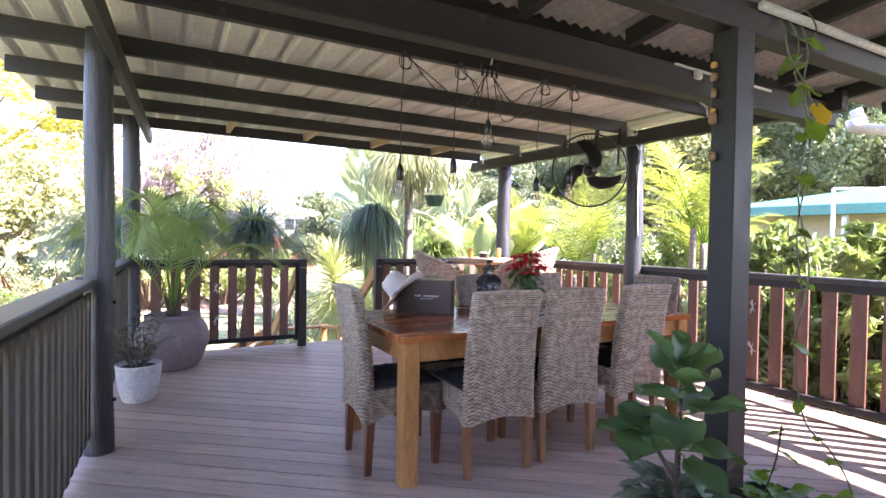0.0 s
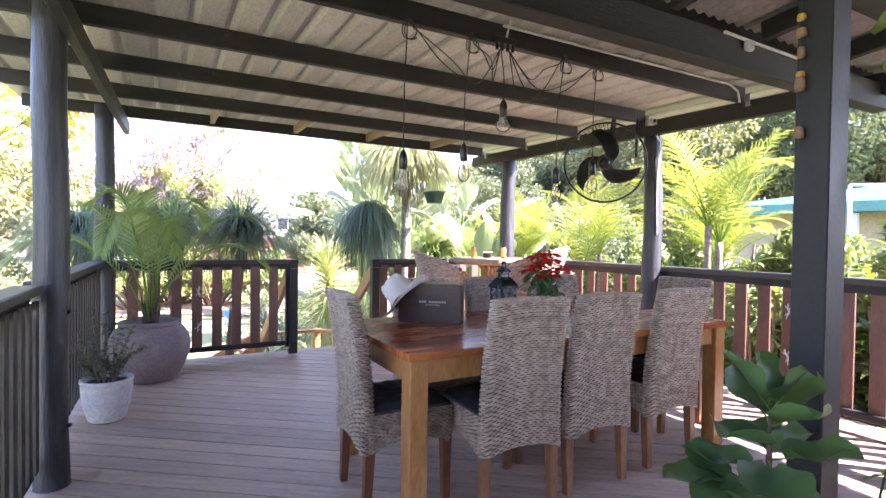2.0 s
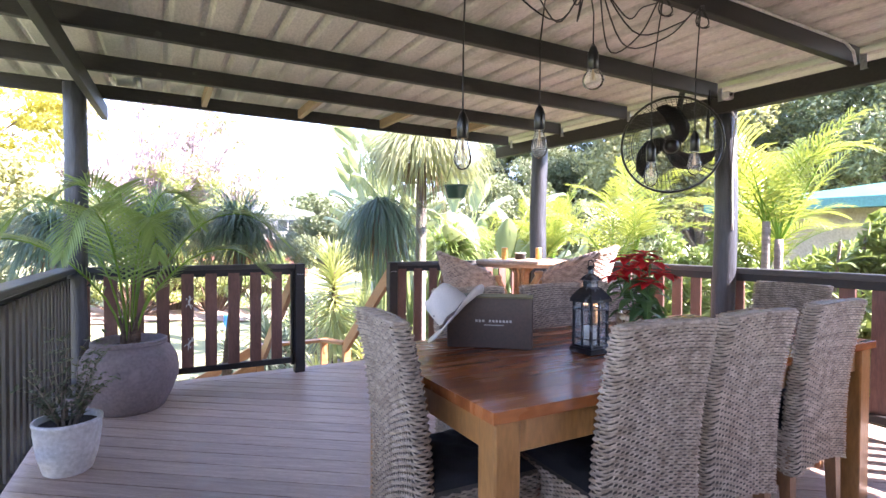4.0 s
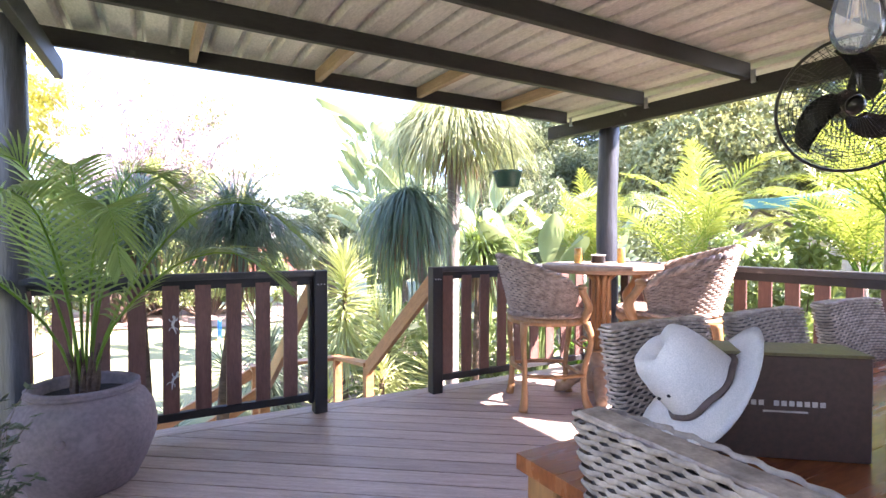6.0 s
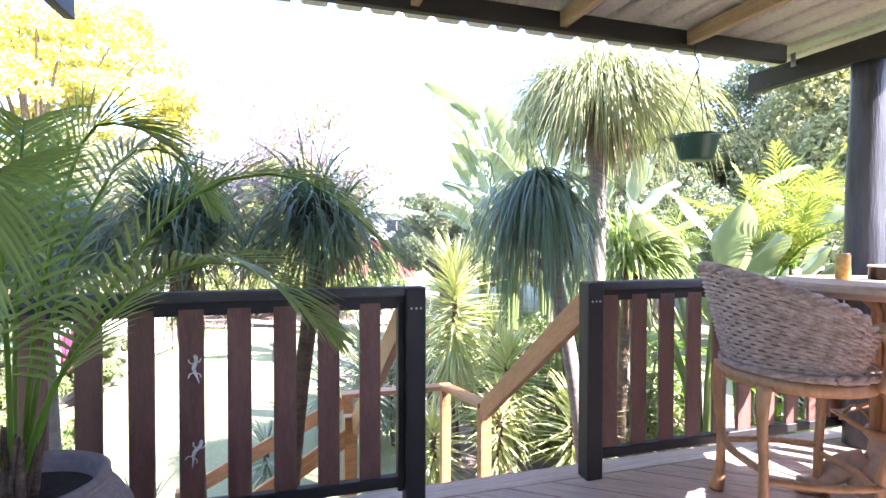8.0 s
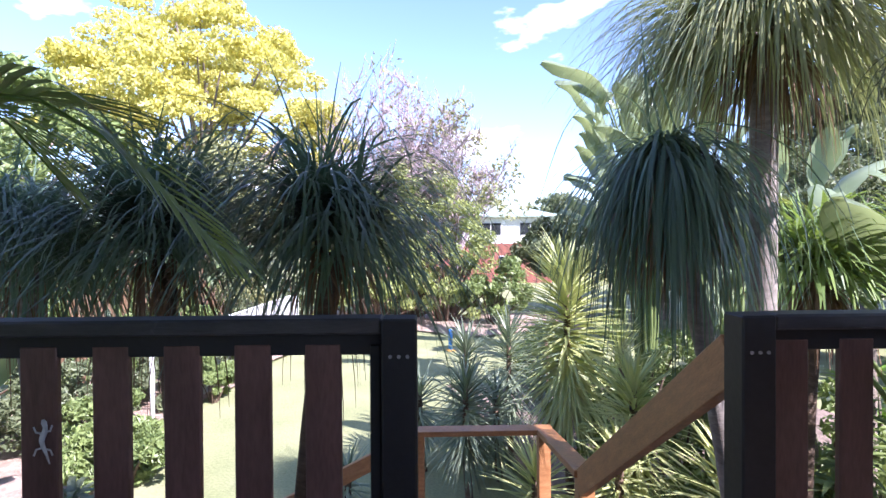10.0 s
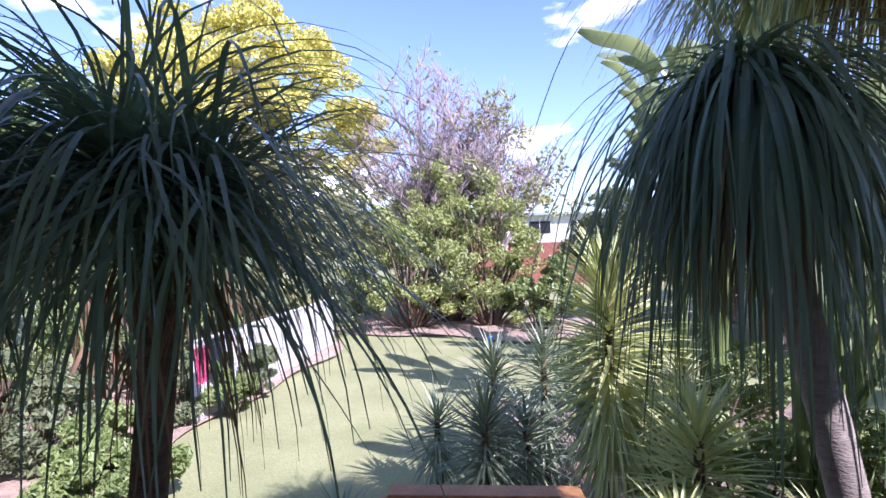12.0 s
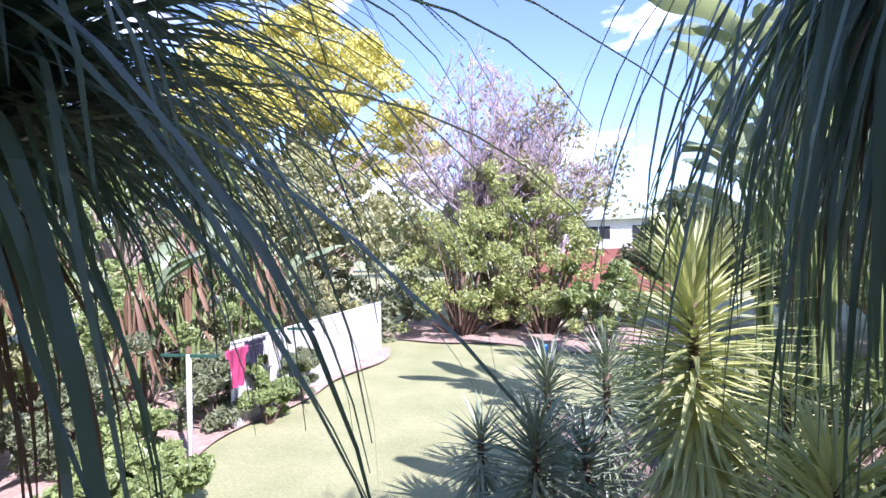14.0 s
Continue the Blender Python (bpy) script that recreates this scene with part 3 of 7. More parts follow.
def railing(name, p0, p1, slats, cap_w, label, top=1.0, ends=(0, 0), slat_w=0.094, lap=0.055, slat_mat=SLAT):
    """A railing from p0 to p1: cap, lower rail and upright slats, given by their places along it."""
    p0, p1 = Vector((*p0, 0)), Vector((*p1, 0))
    ln = (p1 - p0).length
    ang = math.degrees(math.atan2(p1.y - p0.y, p1.x - p0.x))
    r = thing(name, pose(p0.x, p0.y, 0, 0, 0, ang), label, "railing", "", "structure")
    part("cap", boxed((ln / 2, 0, top - 0.02), (ln, cap_w, 0.042), 0.006), CAP, r, "weathered dark handrail cap")
    part("top_rail", boxed((ln / 2, 0.012, top - 0.07), (ln, 0.04, 0.058), 0.004), CHAR, r)
    part("lower_rail", boxed((ln / 2, 0.0, 0.112), (ln, 0.045, 0.05), 0.004), CHAR, r)
    first = part("slat", boxed((0, 0, (top - 0.04 + 0.10) / 2 - 0.0), (slat_w, 0.019, top - 0.04 - 0.16), 0.003), slat_mat, r, m=pose(slats[0], lap, 0))
    for s in slats[1:]:
        again("slat", first, r, pose(s, lap + RNG.uniform(-0.0015, 0.0015), 0))
    return r


# front railing, with the gap for the stairs
railing("railing_front_left", (-0.33, 6.30), (1.31, 6.30), [0.33 - 0.304 + 0.182 * k for k in range(9)], 0.085, "dark timber railing with red-brown slats at the front of the deck", lap=0.0)
railing("railing_front_right", (2.333, 6.30), (4.06, 6.30), [0.065 + 0.178 * k for k in range(10)], 0.085, "dark timber railing with red-brown slats beside the stair gap", lap=0.0)
for x, lab in ((1.353, "dark square end post of the front railing"), (2.283, "dark square end post beside the stairs")):
    p = thing("railing_post", pose(x, 6.29, 0), lab, "post", "railing posts", "structure")
    part("post", boxed((0, 0, 0.35), (0.09, 0.09, 1.30), 0.005), CHAR, p)
    for dx in (-0.022, 0.0, 0.022):
        part("screw", tube(bmesh.new(), [(dx, -0.044, 0.905), (dx, -0.0475, 0.905)], 0.005, 8), STEEL, p)
p = thing("railing_post", pose(1.29, 6.30, 0), "slim dark upright at the end of the front railing", "post", "railing posts", "structure")
part("post", boxed((0, 0, 0.5), (0.028, 0.05, 0.86), 0.003), CHAR, p)
# right railing
railing("railing_right", (4.19, -2.9), (4.19, 6.30), [0.0145 + 0.1835 * k for k in range(50)], 0.11, "dark-capped railing with red-brown slats along the sunny side", top=1.02, lap=-0.03)
# left railing
railing("railing_left", (-0.555, -2.9), (-0.42, 3.68), [0.05 + 0.118 * k for k in range(56)], 0.12, "weathered railing with closely set slats along the garden side", top=1.0, lap=-0.035, slat_w=0.056, slat_mat=SLATG)
railing("railing_left_front", (-0.42, 3.88), (-0.40, 6.22), [0.06 + 0.118 * k for k in range(19)], 0.12, "weathered railing with closely set slats by the potted palm", top=1.0, lap=-0.035, slat_w=0.056, slat_mat=SLATG)

# ---- deck ----
deck = thing("floor", None, "brown hardwood deck of diagonal boards", "deck", "", "structure")
# added solid slab under the boards, in place of bearers, keeps light out
part("joists", boxed(((DX0 + DX1) / 2, (DY0 + DY1) / 2, -0.16), (DX1 - DX0 - 0.1, DY1 - DY0 - 0.1, 0.2), 0), CHARB, deck)
part("fascia", boxed(((DX0 + DX1) / 2, DY1 + 0.012, -0.11), (DX1 - DX0, 0.022, 0.20), 0.003), DECK, deck)
part("fascia", boxed((DX1 + 0.012, (DY0 + DY1) / 2, -0.11), (0.022, DY1 - DY0, 0.20), 0.003), DECK, deck)
part("fascia", boxed((DX0 - 0.012, (DY0 + DY1) / 2, -0.11), (0.022, DY1 - DY0, 0.20), 0.003), DECK, deck)
W, GAP = 0.140, 0.009
ang = radians(-36)
ca, sa = math.cos(ang), math.sin(ang)
for k in range(-20, 75):
    v0, v1 = k * W + GAP / 2, (k + 1) * W - GAP / 2
    quad = [(u * ca - v * sa, u * sa + v * ca) for u, v in ((-8, v0), (12, v0), (12, v1), (-8, v1))]
    poly = clip_poly(quad, DX0, DX1, DY0, DY1 - 0.15)
    if poly:
        # the board's own axes run along its length, so that the grain follows it
        cx, cy = sum(p[0] for p in poly) / len(poly), sum(p[1] for p in poly) / len(poly)
        loc = [((x - cx) * ca + (y - cy) * sa, -(x - cx) * sa + (y - cy) * ca) for x, y in poly]
        part("board", prism(loc, -0.024, RNG.uniform(-0.0008, 0.0008)), DECK, deck, m=pose(cx, cy, 0, 0, 0, -36))
part("board", boxed(((DX0 + DX1) / 2, DY1 - 0.072, -0.011), (DX1 - DX0, 0.138, 0.024), 0.003), DECK, deck)

# ---- stairs down to the garden ----
st = thing("stairs", None, "orange timber stairs with handrails down to the garden", "stairs", "", "structure")
LAND = -1.26
for k in range(6):
    z = -0.18 * (k + 1)
    part("tread", boxed((1.80, 6.60 + 0.235 * k, z - 0.02), (0.86, 0.27, 0.04), 0.004), DECK, st)
for x in (1.37, 2.25):
    dy, dz = 1.45, -1.12
    bm = bmesh.new()
    box(bm, (0, 0, 0), (0.045, math.hypot(dy, dz), 0.24), 0.004)
    part("stringer", bm, PINE, st, m=pose(x, 6.45 + dy / 2, -0.72, math.degrees(math.atan2(dz, dy)), 0, 0))
part("landing", boxed((1.80, 8.46, LAND - 0.02), (1.20, 1.0, 0.04), 0.004), DECK, st)


def rail_between(a, b, h=0.09, w=0.045, name="handrail", flat=False):
    a, b = Vector(a), Vector(b)
    d = b - a
    q = d.to_track_quat('Y', 'Z').to_matrix().to_4x4()
    part(name, boxed((0, 0, 0), (h if flat else w, d.length, w if flat else h), 0.004), PINE, st, m=Matrix.Translation((a + b) / 2) @ q)


rail_between((2.29, 6.36, 0.87), (2.265, 7.76, -0.14), 0.14)
rail_between((1.325, 6.36, 0.87), (1.27, 7.76, -0.14), 0.14)
for x, y, top in ((2.295, 7.80, -0.08), (2.30, 8.87, -0.245), (1.34, 8.87, -0.245), (1.24, 7.80, -0.08)):
    part("newel_post", boxed((x, y, (top + GROUND) / 2), (0.09, 0.09, top - GROUND), 0.004), PINE, st)
rail_between((2.29, 7.76, -0.09), (2.30, 8.80, -0.235), 0.13, 0.04, flat=True)
rail_between((2.365, 8.865, -0.243), (1.28, 8.865, -0.243), 0.13, 0.04, flat=True)
rail_between((1.30, 8.87, -0.31), (-0.05, 8.85, -0.98), 0.12)
rail_between((1.24, 7.80, -0.22), (-0.05, 7.82, -0.98), 0.12)
for k in range(3):
    part("tread", boxed((1.03 - 0.26 * k, 8.38, LAND - 0.18 * (k + 1) - 0.02), (0.27, 1.0, 0.04), 0.004), DECK, st)
for y in (7.82, 8.86):
    part("newel_post", boxed((-0.08, y, (GROUND - 0.95) / 2), (0.09, 0.09, -0.95 - GROUND), 0.004), PINE, st)

# ---- ground ----
bm = bmesh.new()
N = 90
grid = [[bm.verts.new((-140 + 280 * (i / N) , -60 + 300 * (j / N) ** 1.0, GROUND + 0.05 * noise.noise((i * 0.9, j * 0.9, 0)))) for i in range(N + 1)] for j in range(N + 1)]
for j in range(N):
    for i in range(N):
        bm.faces.new((grid[j][i], grid[j][i + 1], grid[j + 1][i + 1], grid[j + 1][i]))
far = [bm.verts.new((x, y, GROUND)) for x, y in ((-2500, -2500), (2500, -2500), (2500, 2500), (-2500, 2500))]
ring = [grid[0][0], grid[0][N], grid[N][N], grid[N][0]]
sides = [grid[0], [grid[j][N] for j in range(N + 1)], grid[N][::-1], [grid[j][0] for j in range(N, -1, -1)]]
for k in range(4):
    s = sides[k]
    for a, b in zip(s, s[1:]):
        bm.faces.new((a, far[k], b))
    bm.faces.new((s[-1], far[k], far[(k + 1) % 4]))
bmesh.ops.recalc_face_normals(bm, faces=bm.faces[:])
tagged(new("ground", solid("ground", bm, GRASS, True)), "sunlit patchy lawn with worn dry spots", "lawn", "", "structure")


# ---- woven furniture ----
def rrect(w, d, r, n):
    """n points with outward normals, evenly along a rounded rectangle."""
    segs = [(w - 2 * r, None), (math.pi * r / 2, 1), (d - 2 * r, None), (math.pi * r / 2, 2), (w - 2 * r, None), (math.pi * r / 2, 3), (d - 2 * r, None), (math.pi * r / 2, 0)]
    total = sum(s[0] for s in segs)
    out = []
    for k in range(n):
        s = total * k / n
        i = 0
        while s > segs[i][0]:
            s -= segs[i][0]
            i += 1
        t = s / segs[i][0]
        side = i // 2
        if i % 2 == 0:
            p, nn = [((-w / 2 + r + s, -d / 2), (0, -1)), ((w / 2, -d / 2 + r + s), (1, 0)), ((w / 2 - r - s, d / 2), (0, 1)), ((-w / 2, d / 2 - r - s), (-1, 0))][side]
        else:
            a = -math.pi / 2 + side * math.pi / 2 + t * math.pi / 2
            cx, cy = [(w / 2 - r, -d / 2 + r), (w / 2 - r, d / 2 - r), (-w / 2 + r, d / 2 - r), (-w / 2 + r, -d / 2 + r)][side]
            p, nn = (cx + r * math.cos(a), cy + r * math.sin(a)), (math.cos(a), math.sin(a))
        out.append((p, nn, t if i % 2 == 0 else 0))
    return out


def weave(bm, point, rows, segs, closed, amp=0.0042, half=0.0062, seed=0):
    """Woven strands: point(u, v) gives place, outward and upward directions; each row passes in front of and behind the stakes in turn."""
    rr = random.Random(seed)
    last = None
    for k in range(rows):
        jit = rr.uniform(-0.0012, 0.0012)
        order = range(segs) if closed else (range(segs + 1) if k % 2 == 0 else range(segs, -1, -1))
        for j in order:
            p, nn, up = point(j / segs, (k + (j / segs if closed else 0.5)) / rows)
            o = amp * (1 if ((j // 2) + k) % 2 else -1) * (1.0 if j % 2 else 0.55) + rr.uniform(-0.0009, 0.0009)
            c = p + nn * o + up * jit
            h2 = half * rr.uniform(0.88, 1.08)
            cur = (bm.verts.new(c - up * h2), bm.verts.new(c + nn * half * 0.8), bm.verts.new(c + up * h2))
            if last:
                bm.faces.new((last[0], cur[0], cur[1], last[1]))
                bm.faces.new((last[1], cur[1], cur[2], last[2]))
            last = cur


def dining_chair(m, leg_mat, label):
    ch = thing("dining_chair", m, label, "chair", "woven chairs round the dining table")
    # the tall back, a flat woven envelope that leans a little
    loop = rrect(0.425, 0.062, 0.026, 96)

    def lean(z):
        t = max(0.0, (z - 0.42) / 0.56)
        return -0.205 - 0.075 * t ** 1.3 + 0.012 * math.sin(t * 3)

    def back_point(u, v):
        (x, y), nn, t = loop[int(round(u * 96)) % 96]
        zb = 0.275 + 0.04 * (1 - min(1, abs(x) / 0.21) ** 2)
        zt = 0.990 - 0.012 * (abs(x) / 0.21) ** 2
        z = zb + (zt - zb) * v
        s = 1.0 - 0.05 * v
        return Vector((x * s, lean(z) + y, z)), Vector((nn[0], nn[1], 0)), Vector((0, 0, 1))

    bm = bmesh.new()
    weave(bm, back_point, 66, 96, True, 0.0040, 0.0041, seed=2)
    back = part("backrest", bm, WICK, ch, "woven grey wicker", True)
    # inner shell that paints the gaps of the back as shaded
    bm = bmesh.new()
    rings = []
    for k in range(9):
        row = []
        for j in range(0, 72, 3):
            p, nn, up = back_point(j / 72, k / 8 * 0.975)
            row.append(bm.verts.new(p - nn * 0.0055))
        rings.append(row)
    for a, b in zip(rings, rings[1:]):
        for j in range(24):
            bm.faces.new((a[j], a[(j + 1) % 24], b[(j + 1) % 24], b[j]))
    bm.faces.new(rings[-1])
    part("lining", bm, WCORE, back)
    part("top_weave", boxed((0, lean(0.985), 0.9815), (0.385, 0.046, 0.010), 0.003), WICK, back)
    # top edge braid
    bm = bmesh.new()
    for off in (0, 1):
        pts = []
        for j in range(73):
            x = -0.195 + 0.39 * j / 72
            pts.append((x, lean(0.99) + 0.020 * math.sin(j * 1.3 + off * math.pi), 0.978 - 0.010 * (x / 0.2) ** 2 + 0.004 * math.cos(j * 1.3 + off * math.pi)))
        tube(bm, pts, 0.0038, 6)
    part("braid", bm, WICK, back, smooth=True)
    # seat box
    sloop = rrect(0.43, 0.43, 0.03, 176)

    def seat_point(u, v):
        (x, y), nn, t = sloop[int(round(u * 176)) % 176]
        zb = 0.285 + 0.045 * (1 - (2 * t - 1) ** 2 if t else 0)
        z = zb + (0.455 - zb) * v
        return Vector((x, y + 0.005, z)), Vector((nn[0], nn[1], 0)), Vector((0, 0, 1))

    bm = bmesh.new()
    weave(bm, seat_point, 18, 176, True, 0.0042, 0.0043, seed=4)
    seat = part("seat", bm, WICK, ch, "woven grey wicker skirt", True)
    bm = bmesh.new()
    box(bm, (0, 0.005, 0.395), (0.42, 0.42, 0.13), 0.02)
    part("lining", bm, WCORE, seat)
    # tufted cushion
    bm = bmesh.new()
    n = 20
    g = []
    for i in range(n + 1):
        row = []
        for j in range(n + 1):
            u, v = i / n * 2 - 1, j / n * 2 - 1
            e = (1 - abs(u) ** 6) * (1 - abs(v) ** 6)
            t = 0.5 + 0.5 * math.cos(u * 3 * math.pi) * math.cos(v * 3 * math.pi)
            row.append(bm.verts.new((u * 0.20, v * 0.20 + 0.01, 0.462 + 0.045 * max(e, 0) ** 0.5 * (0.55 + 0.45 * t))))
        g.append(row)
    for i in range(n):
        for j in range(n):
            bm.faces.new((g[i][j], g[i + 1][j], g[i + 1][j + 1], g[i][j + 1]))
    part("cushion", bm, CUSH, ch, "tufted dark cloth cushion", True)
    for sx in (-1, 1):
        for sy in (-1, 1):
            bm = bmesh.new()
            x, y = 0.185 * sx, 0.19 * sy
            verts = []
            for z, s, k in ((0.40, 0.024, 0), (0.30, 0.023, 0), (0.0, 0.017, 1)):
                dy = (-0.012 if sy < 0 else 0.004) * k
                verts.append([bm.verts.new((x + a * s, y + dy + b * s, z)) for a, b in ((-1, -1), (1, -1), (1, 1), (-1, 1))])
            for a, b in zip(verts, verts[1:]):
                for q in range(4):
                    bm.faces.new((b[q], b[(q + 1) % 4], a[(q + 1) % 4], a[q]))
            bm.faces.new(verts[-1][::-1])
            part("leg", bm, leg_mat, ch, "stained timber leg")
    return ch


CH = "grey woven wicker dining chair with dark tufted cushion at the table"
c0 = dining_chair(pose(1.58, 2.765, 0, 0, 0, -3), CHLEGL, CH)
for x, y, a in ((2.06, 2.78, 0), (2.66, 2.815, 1), (1.60, 3.42, 178), (2.13, 3.40, 181), (2.70, 3.41, 177), (3.17, 3.11, 91)):
    copy_thing(c0, pose(x, y, 0, 0, 0, a))
dining_chair(pose(1.14, 3.02, 0, 0, 0, -92), CHLEG, "grey woven wicker chair with red legs at the table's end")

# ---- dining table ----
TZ = 0.765
tb = thing("dining_table", pose(2.095, 3.088, 0, 0, 0, 0.2), "polished red-brown timber dining table set with ornaments", "table")
TLX, TLY = 2.16, 0.98
top = None
for k in range(8):
    w = TLY / 8
    y = -TLY / 2 + w * (k + 0.5)
    b = part("top_board", boxed((0, 0, 0), (TLX, w - 0.0004, 0.034), 0.0006), TABLEW, tb, m=pose(0, y, TZ - 0.017))
for x in (-1, 1):
    for y in (-1, 1):
        part("leg", boxed((0, 0, 0.3655), (0.088, 0.088, 0.731), 0.005), TABLEL, tb, "honey-coloured square leg", m=pose(x * (TLX / 2 - 0.06), y * (TLY / 2 - 0.06), 0))
for y in (-1, 1):
    part("apron", boxed((0, y * (TLY / 2 - 0.05), 0.677), (TLX - 0.21, 0.026, 0.105), 0.003), TABLEL, tb)
for x in (-1, 1):
    part("apron", boxed((x * (TLX / 2 - 0.05), 0, 0.677), (0.026, TLY - 0.21, 0.105), 0.003), TABLEL, tb)

# box with a hat leaning on it
bx = thing("gift_box", pose(1.465, 3.29, TZ, 0, 0, -39), "dark brown boxed set with a flat olive lid", "box")
part("carton", boxed((0, 0.06, 0.108), (0.365, 0.12, 0.215), 0.003), BOXM, bx)
part("lid", boxed((0, 0.06, 0.2185), (0.367, 0.122, 0.006), 0.001), BOXLID, bx)
bm = bmesh.new()
for k in range(11):
    if k != 3:
        box(bm, (-0.055 + 0.0145 * k, -0.0012, 0.117), (0.0095, 0.0018, 0.0105), 0)
box(bm, (0.02, -0.0012, 0.100), (0.085, 0.0018, 0.0035), 0)
part("print", bm, PALE, bx, "pale printed bars")

hat_axis = Vector((-0.54, 0.50, 0.68)).normalized()
hat = thing("felt_hat", Matrix.Translation((1.355, 3.37, 0.905)) @ hat_axis.to_track_quat('Z', 'Y').to_matrix().to_4x4() @ pose(0, 0, 0, 0, 0, 160), "pale felt brimmed hat leaning on the box", "hat")
bm = bmesh.new()
rings = []
for r, z, lift in ((0.094, 0.0, 0), (0.12, -0.004, 0.006), (0.15, -0.004, 0.02), (0.176, 0.0, 0.042), (0.178, 0.003, 0.043), (0.15, 0.001, 0.021), (0.12, 0.001, 0.007), (0.092, 0.006, 0)):
    rings.append([bm.verts.new((r * 1.05 * math.cos(a), r * 0.92 * math.sin(a), z + 0.45 * lift * (math.sin(a) ** 2) - 0.3 * lift * (math.cos(a) ** 2))) for a in (2 * math.pi * k / 40 for k in range(40))])
for a, b in zip(rings, rings[1:]):
    for k in range(40):
        bm.faces.new((a[k], a[(k + 1) % 40], b[(k + 1) % 40], b[k]))
part("brim", bm, FELT, hat, smooth=True)
bm = bmesh.new()
rings = []
for s, z in ((1.0, 0.0), (0.985, 0.035), (0.95, 0.08), (0.86, 0.12), (0.70, 0.14), (0.45, 0.135), (0.2, 0.122), (0.02, 0.118)):
    rings.append([bm.verts.new((0.097 * s * math.cos(a) * (1 - 0.10 * max(0, z / 0.12) * max(0, math.cos(a))), 0.083 * s * math.sin(a) * (1 - 0.16 * max(0, z / 0.12) * max(0, math.cos(a))),
                                z - (0.026 * (1 - abs(math.sin(a))) ** 2 * (1 - s) * 1.4))) for a in (2 * math.pi * k / 40 for k in range(40))])
for a, b in zip(rings, rings[1:]):
    for k in range(40):
        bm.faces.new((a[k], a[(k + 1) % 40], b[(k + 1) % 40], b[k]))
bm.faces.new(rings[-1])
part("crown", bm, FELT, hat, smooth=True)
bm = bmesh.new()
pts = [(0.0995 * math.cos(a), 0.0855 * math.sin(a), 0.012 + 0.003 * math.sin(6 * a)) for a in (2 * math.pi * k / 48 for k in range(49))]
tube(bm, pts, 0.0065, 6)
part("band", bm, BAND, hat, "braided brown band", True)
for k in (-0.4, 0.0, 0.4):
    part("eyelet", tube(bmesh.new(), [(0.085 * math.cos(2.4 + k), 0.079 * math.sin(2.4 + k), 0.062), (0.094 * math.cos(2.4 + k), 0.087 * math.sin(2.4 + k), 0.064)], 0.004, 6), BLACK, hat)

# lantern
ln = thing("lantern", pose(1.80, 3.04, TZ, 0, 0, 3) @ Matrix.Diagonal((0.9, 0.9, 0.93, 1)), "black metal candle lantern with glass sides on the table", "lantern")
bm = bmesh.new()
box(bm, (0, 0, 0.012), (0.135, 0.135, 0.024), 0.004)
box(bm, (0, 0, 0.028), (0.118, 0.118, 0.012), 0.003)
part("base", bm, BMETAL, ln)
for x in (-1, 1):
    for y in (-1, 1):
        part("corner_bar", boxed((x * 0.052, y * 0.052, 0.13), (0.012, 0.012, 0.195), 0.002), BMETAL, ln)
for k in range(4):
    a = pose(0, 0, 0, 0, 0, 90 * k)
    bm = bmesh.new()
    box(bm, (0, -0.053, 0.13), (0.006, 0.005, 0.19), 0, a)
    for z in (0.065, 0.195):
        box(bm, (0, -0.053, z), (0.10, 0.005, 0.005), 0, a)
    part("glazing_bar", bm, BMETAL, ln)
    g = part("pane", boxed((0, -0.050, 0.13), (0.094, 0.002, 0.185), 0, a), PANE, ln)
    g.visible_shadow = False
bm = bmesh.new()
rings = []
for s, z in ((0.066, 0.226), (0.066, 0.240), (0.052, 0.262), (0.034, 0.285), (0.024, 0.292), (0.024, 0.318), (0.034, 0.322), (0.026, 0.335), (0.010, 0.350), (0.008, 0.366), (0.012, 0.374), (0.004, 0.386)):
    rings.append([bm.verts.new((s * a, s * b, z)) for a, b in ((-1, -1), (1, -1), (1, 1), (-1, 1))])
for a, b in zip(rings, rings[1:]):
    for q in range(4):
        bm.faces.new((a[q], a[(q + 1) % 4], b[(q + 1) % 4], b[q]))
bm.faces.new(rings[0][::-1])
bm.faces.new(rings[-1])
part("roof", bm, BMETAL, ln)
part("ring_handle", tube(bmesh.new(), [(0.018 * math.cos(a), 0, 0.392 + 0.018 * math.sin(a)) for a in (2 * math.pi * k / 16 for k in range(17))], 0.0022, 6), BMETAL, ln)
part("candle", lathe(bmesh.new(), [(0.028, 0.034), (0.028, 0.115), (0.02, 0.117)], 20), CANDLE, ln, "pale pillar candle", True)

# poinsettia in a hammered pot
po = thing("poinsettia", pose(2.11, 3.06, TZ), "red poinsettia in a hammered brass pot on a tray", "potted plant")
part("tray", lathe(bmesh.new(), [(0.05, 0), (0.135, 0.002), (0.142, 0.012), (0.136, 0.012), (0.13, 0.006), (0.0, 0.005)], 36), BMETAL, po, "dark round metal tray", True)
part("pot", lathe(bmesh.new(), [(0.07, 0.008), (0.078, 0.012), (0.09, 0.06), (0.095, 0.115), (0.092, 0.14), (0.088, 0.14), (0.085, 0.12), (0.0, 0.118)], 36), BRASS, po, "hammered brass pot", True)
rr = random.Random(3)
bmg, bmr = bmesh.new(), bmesh.new()
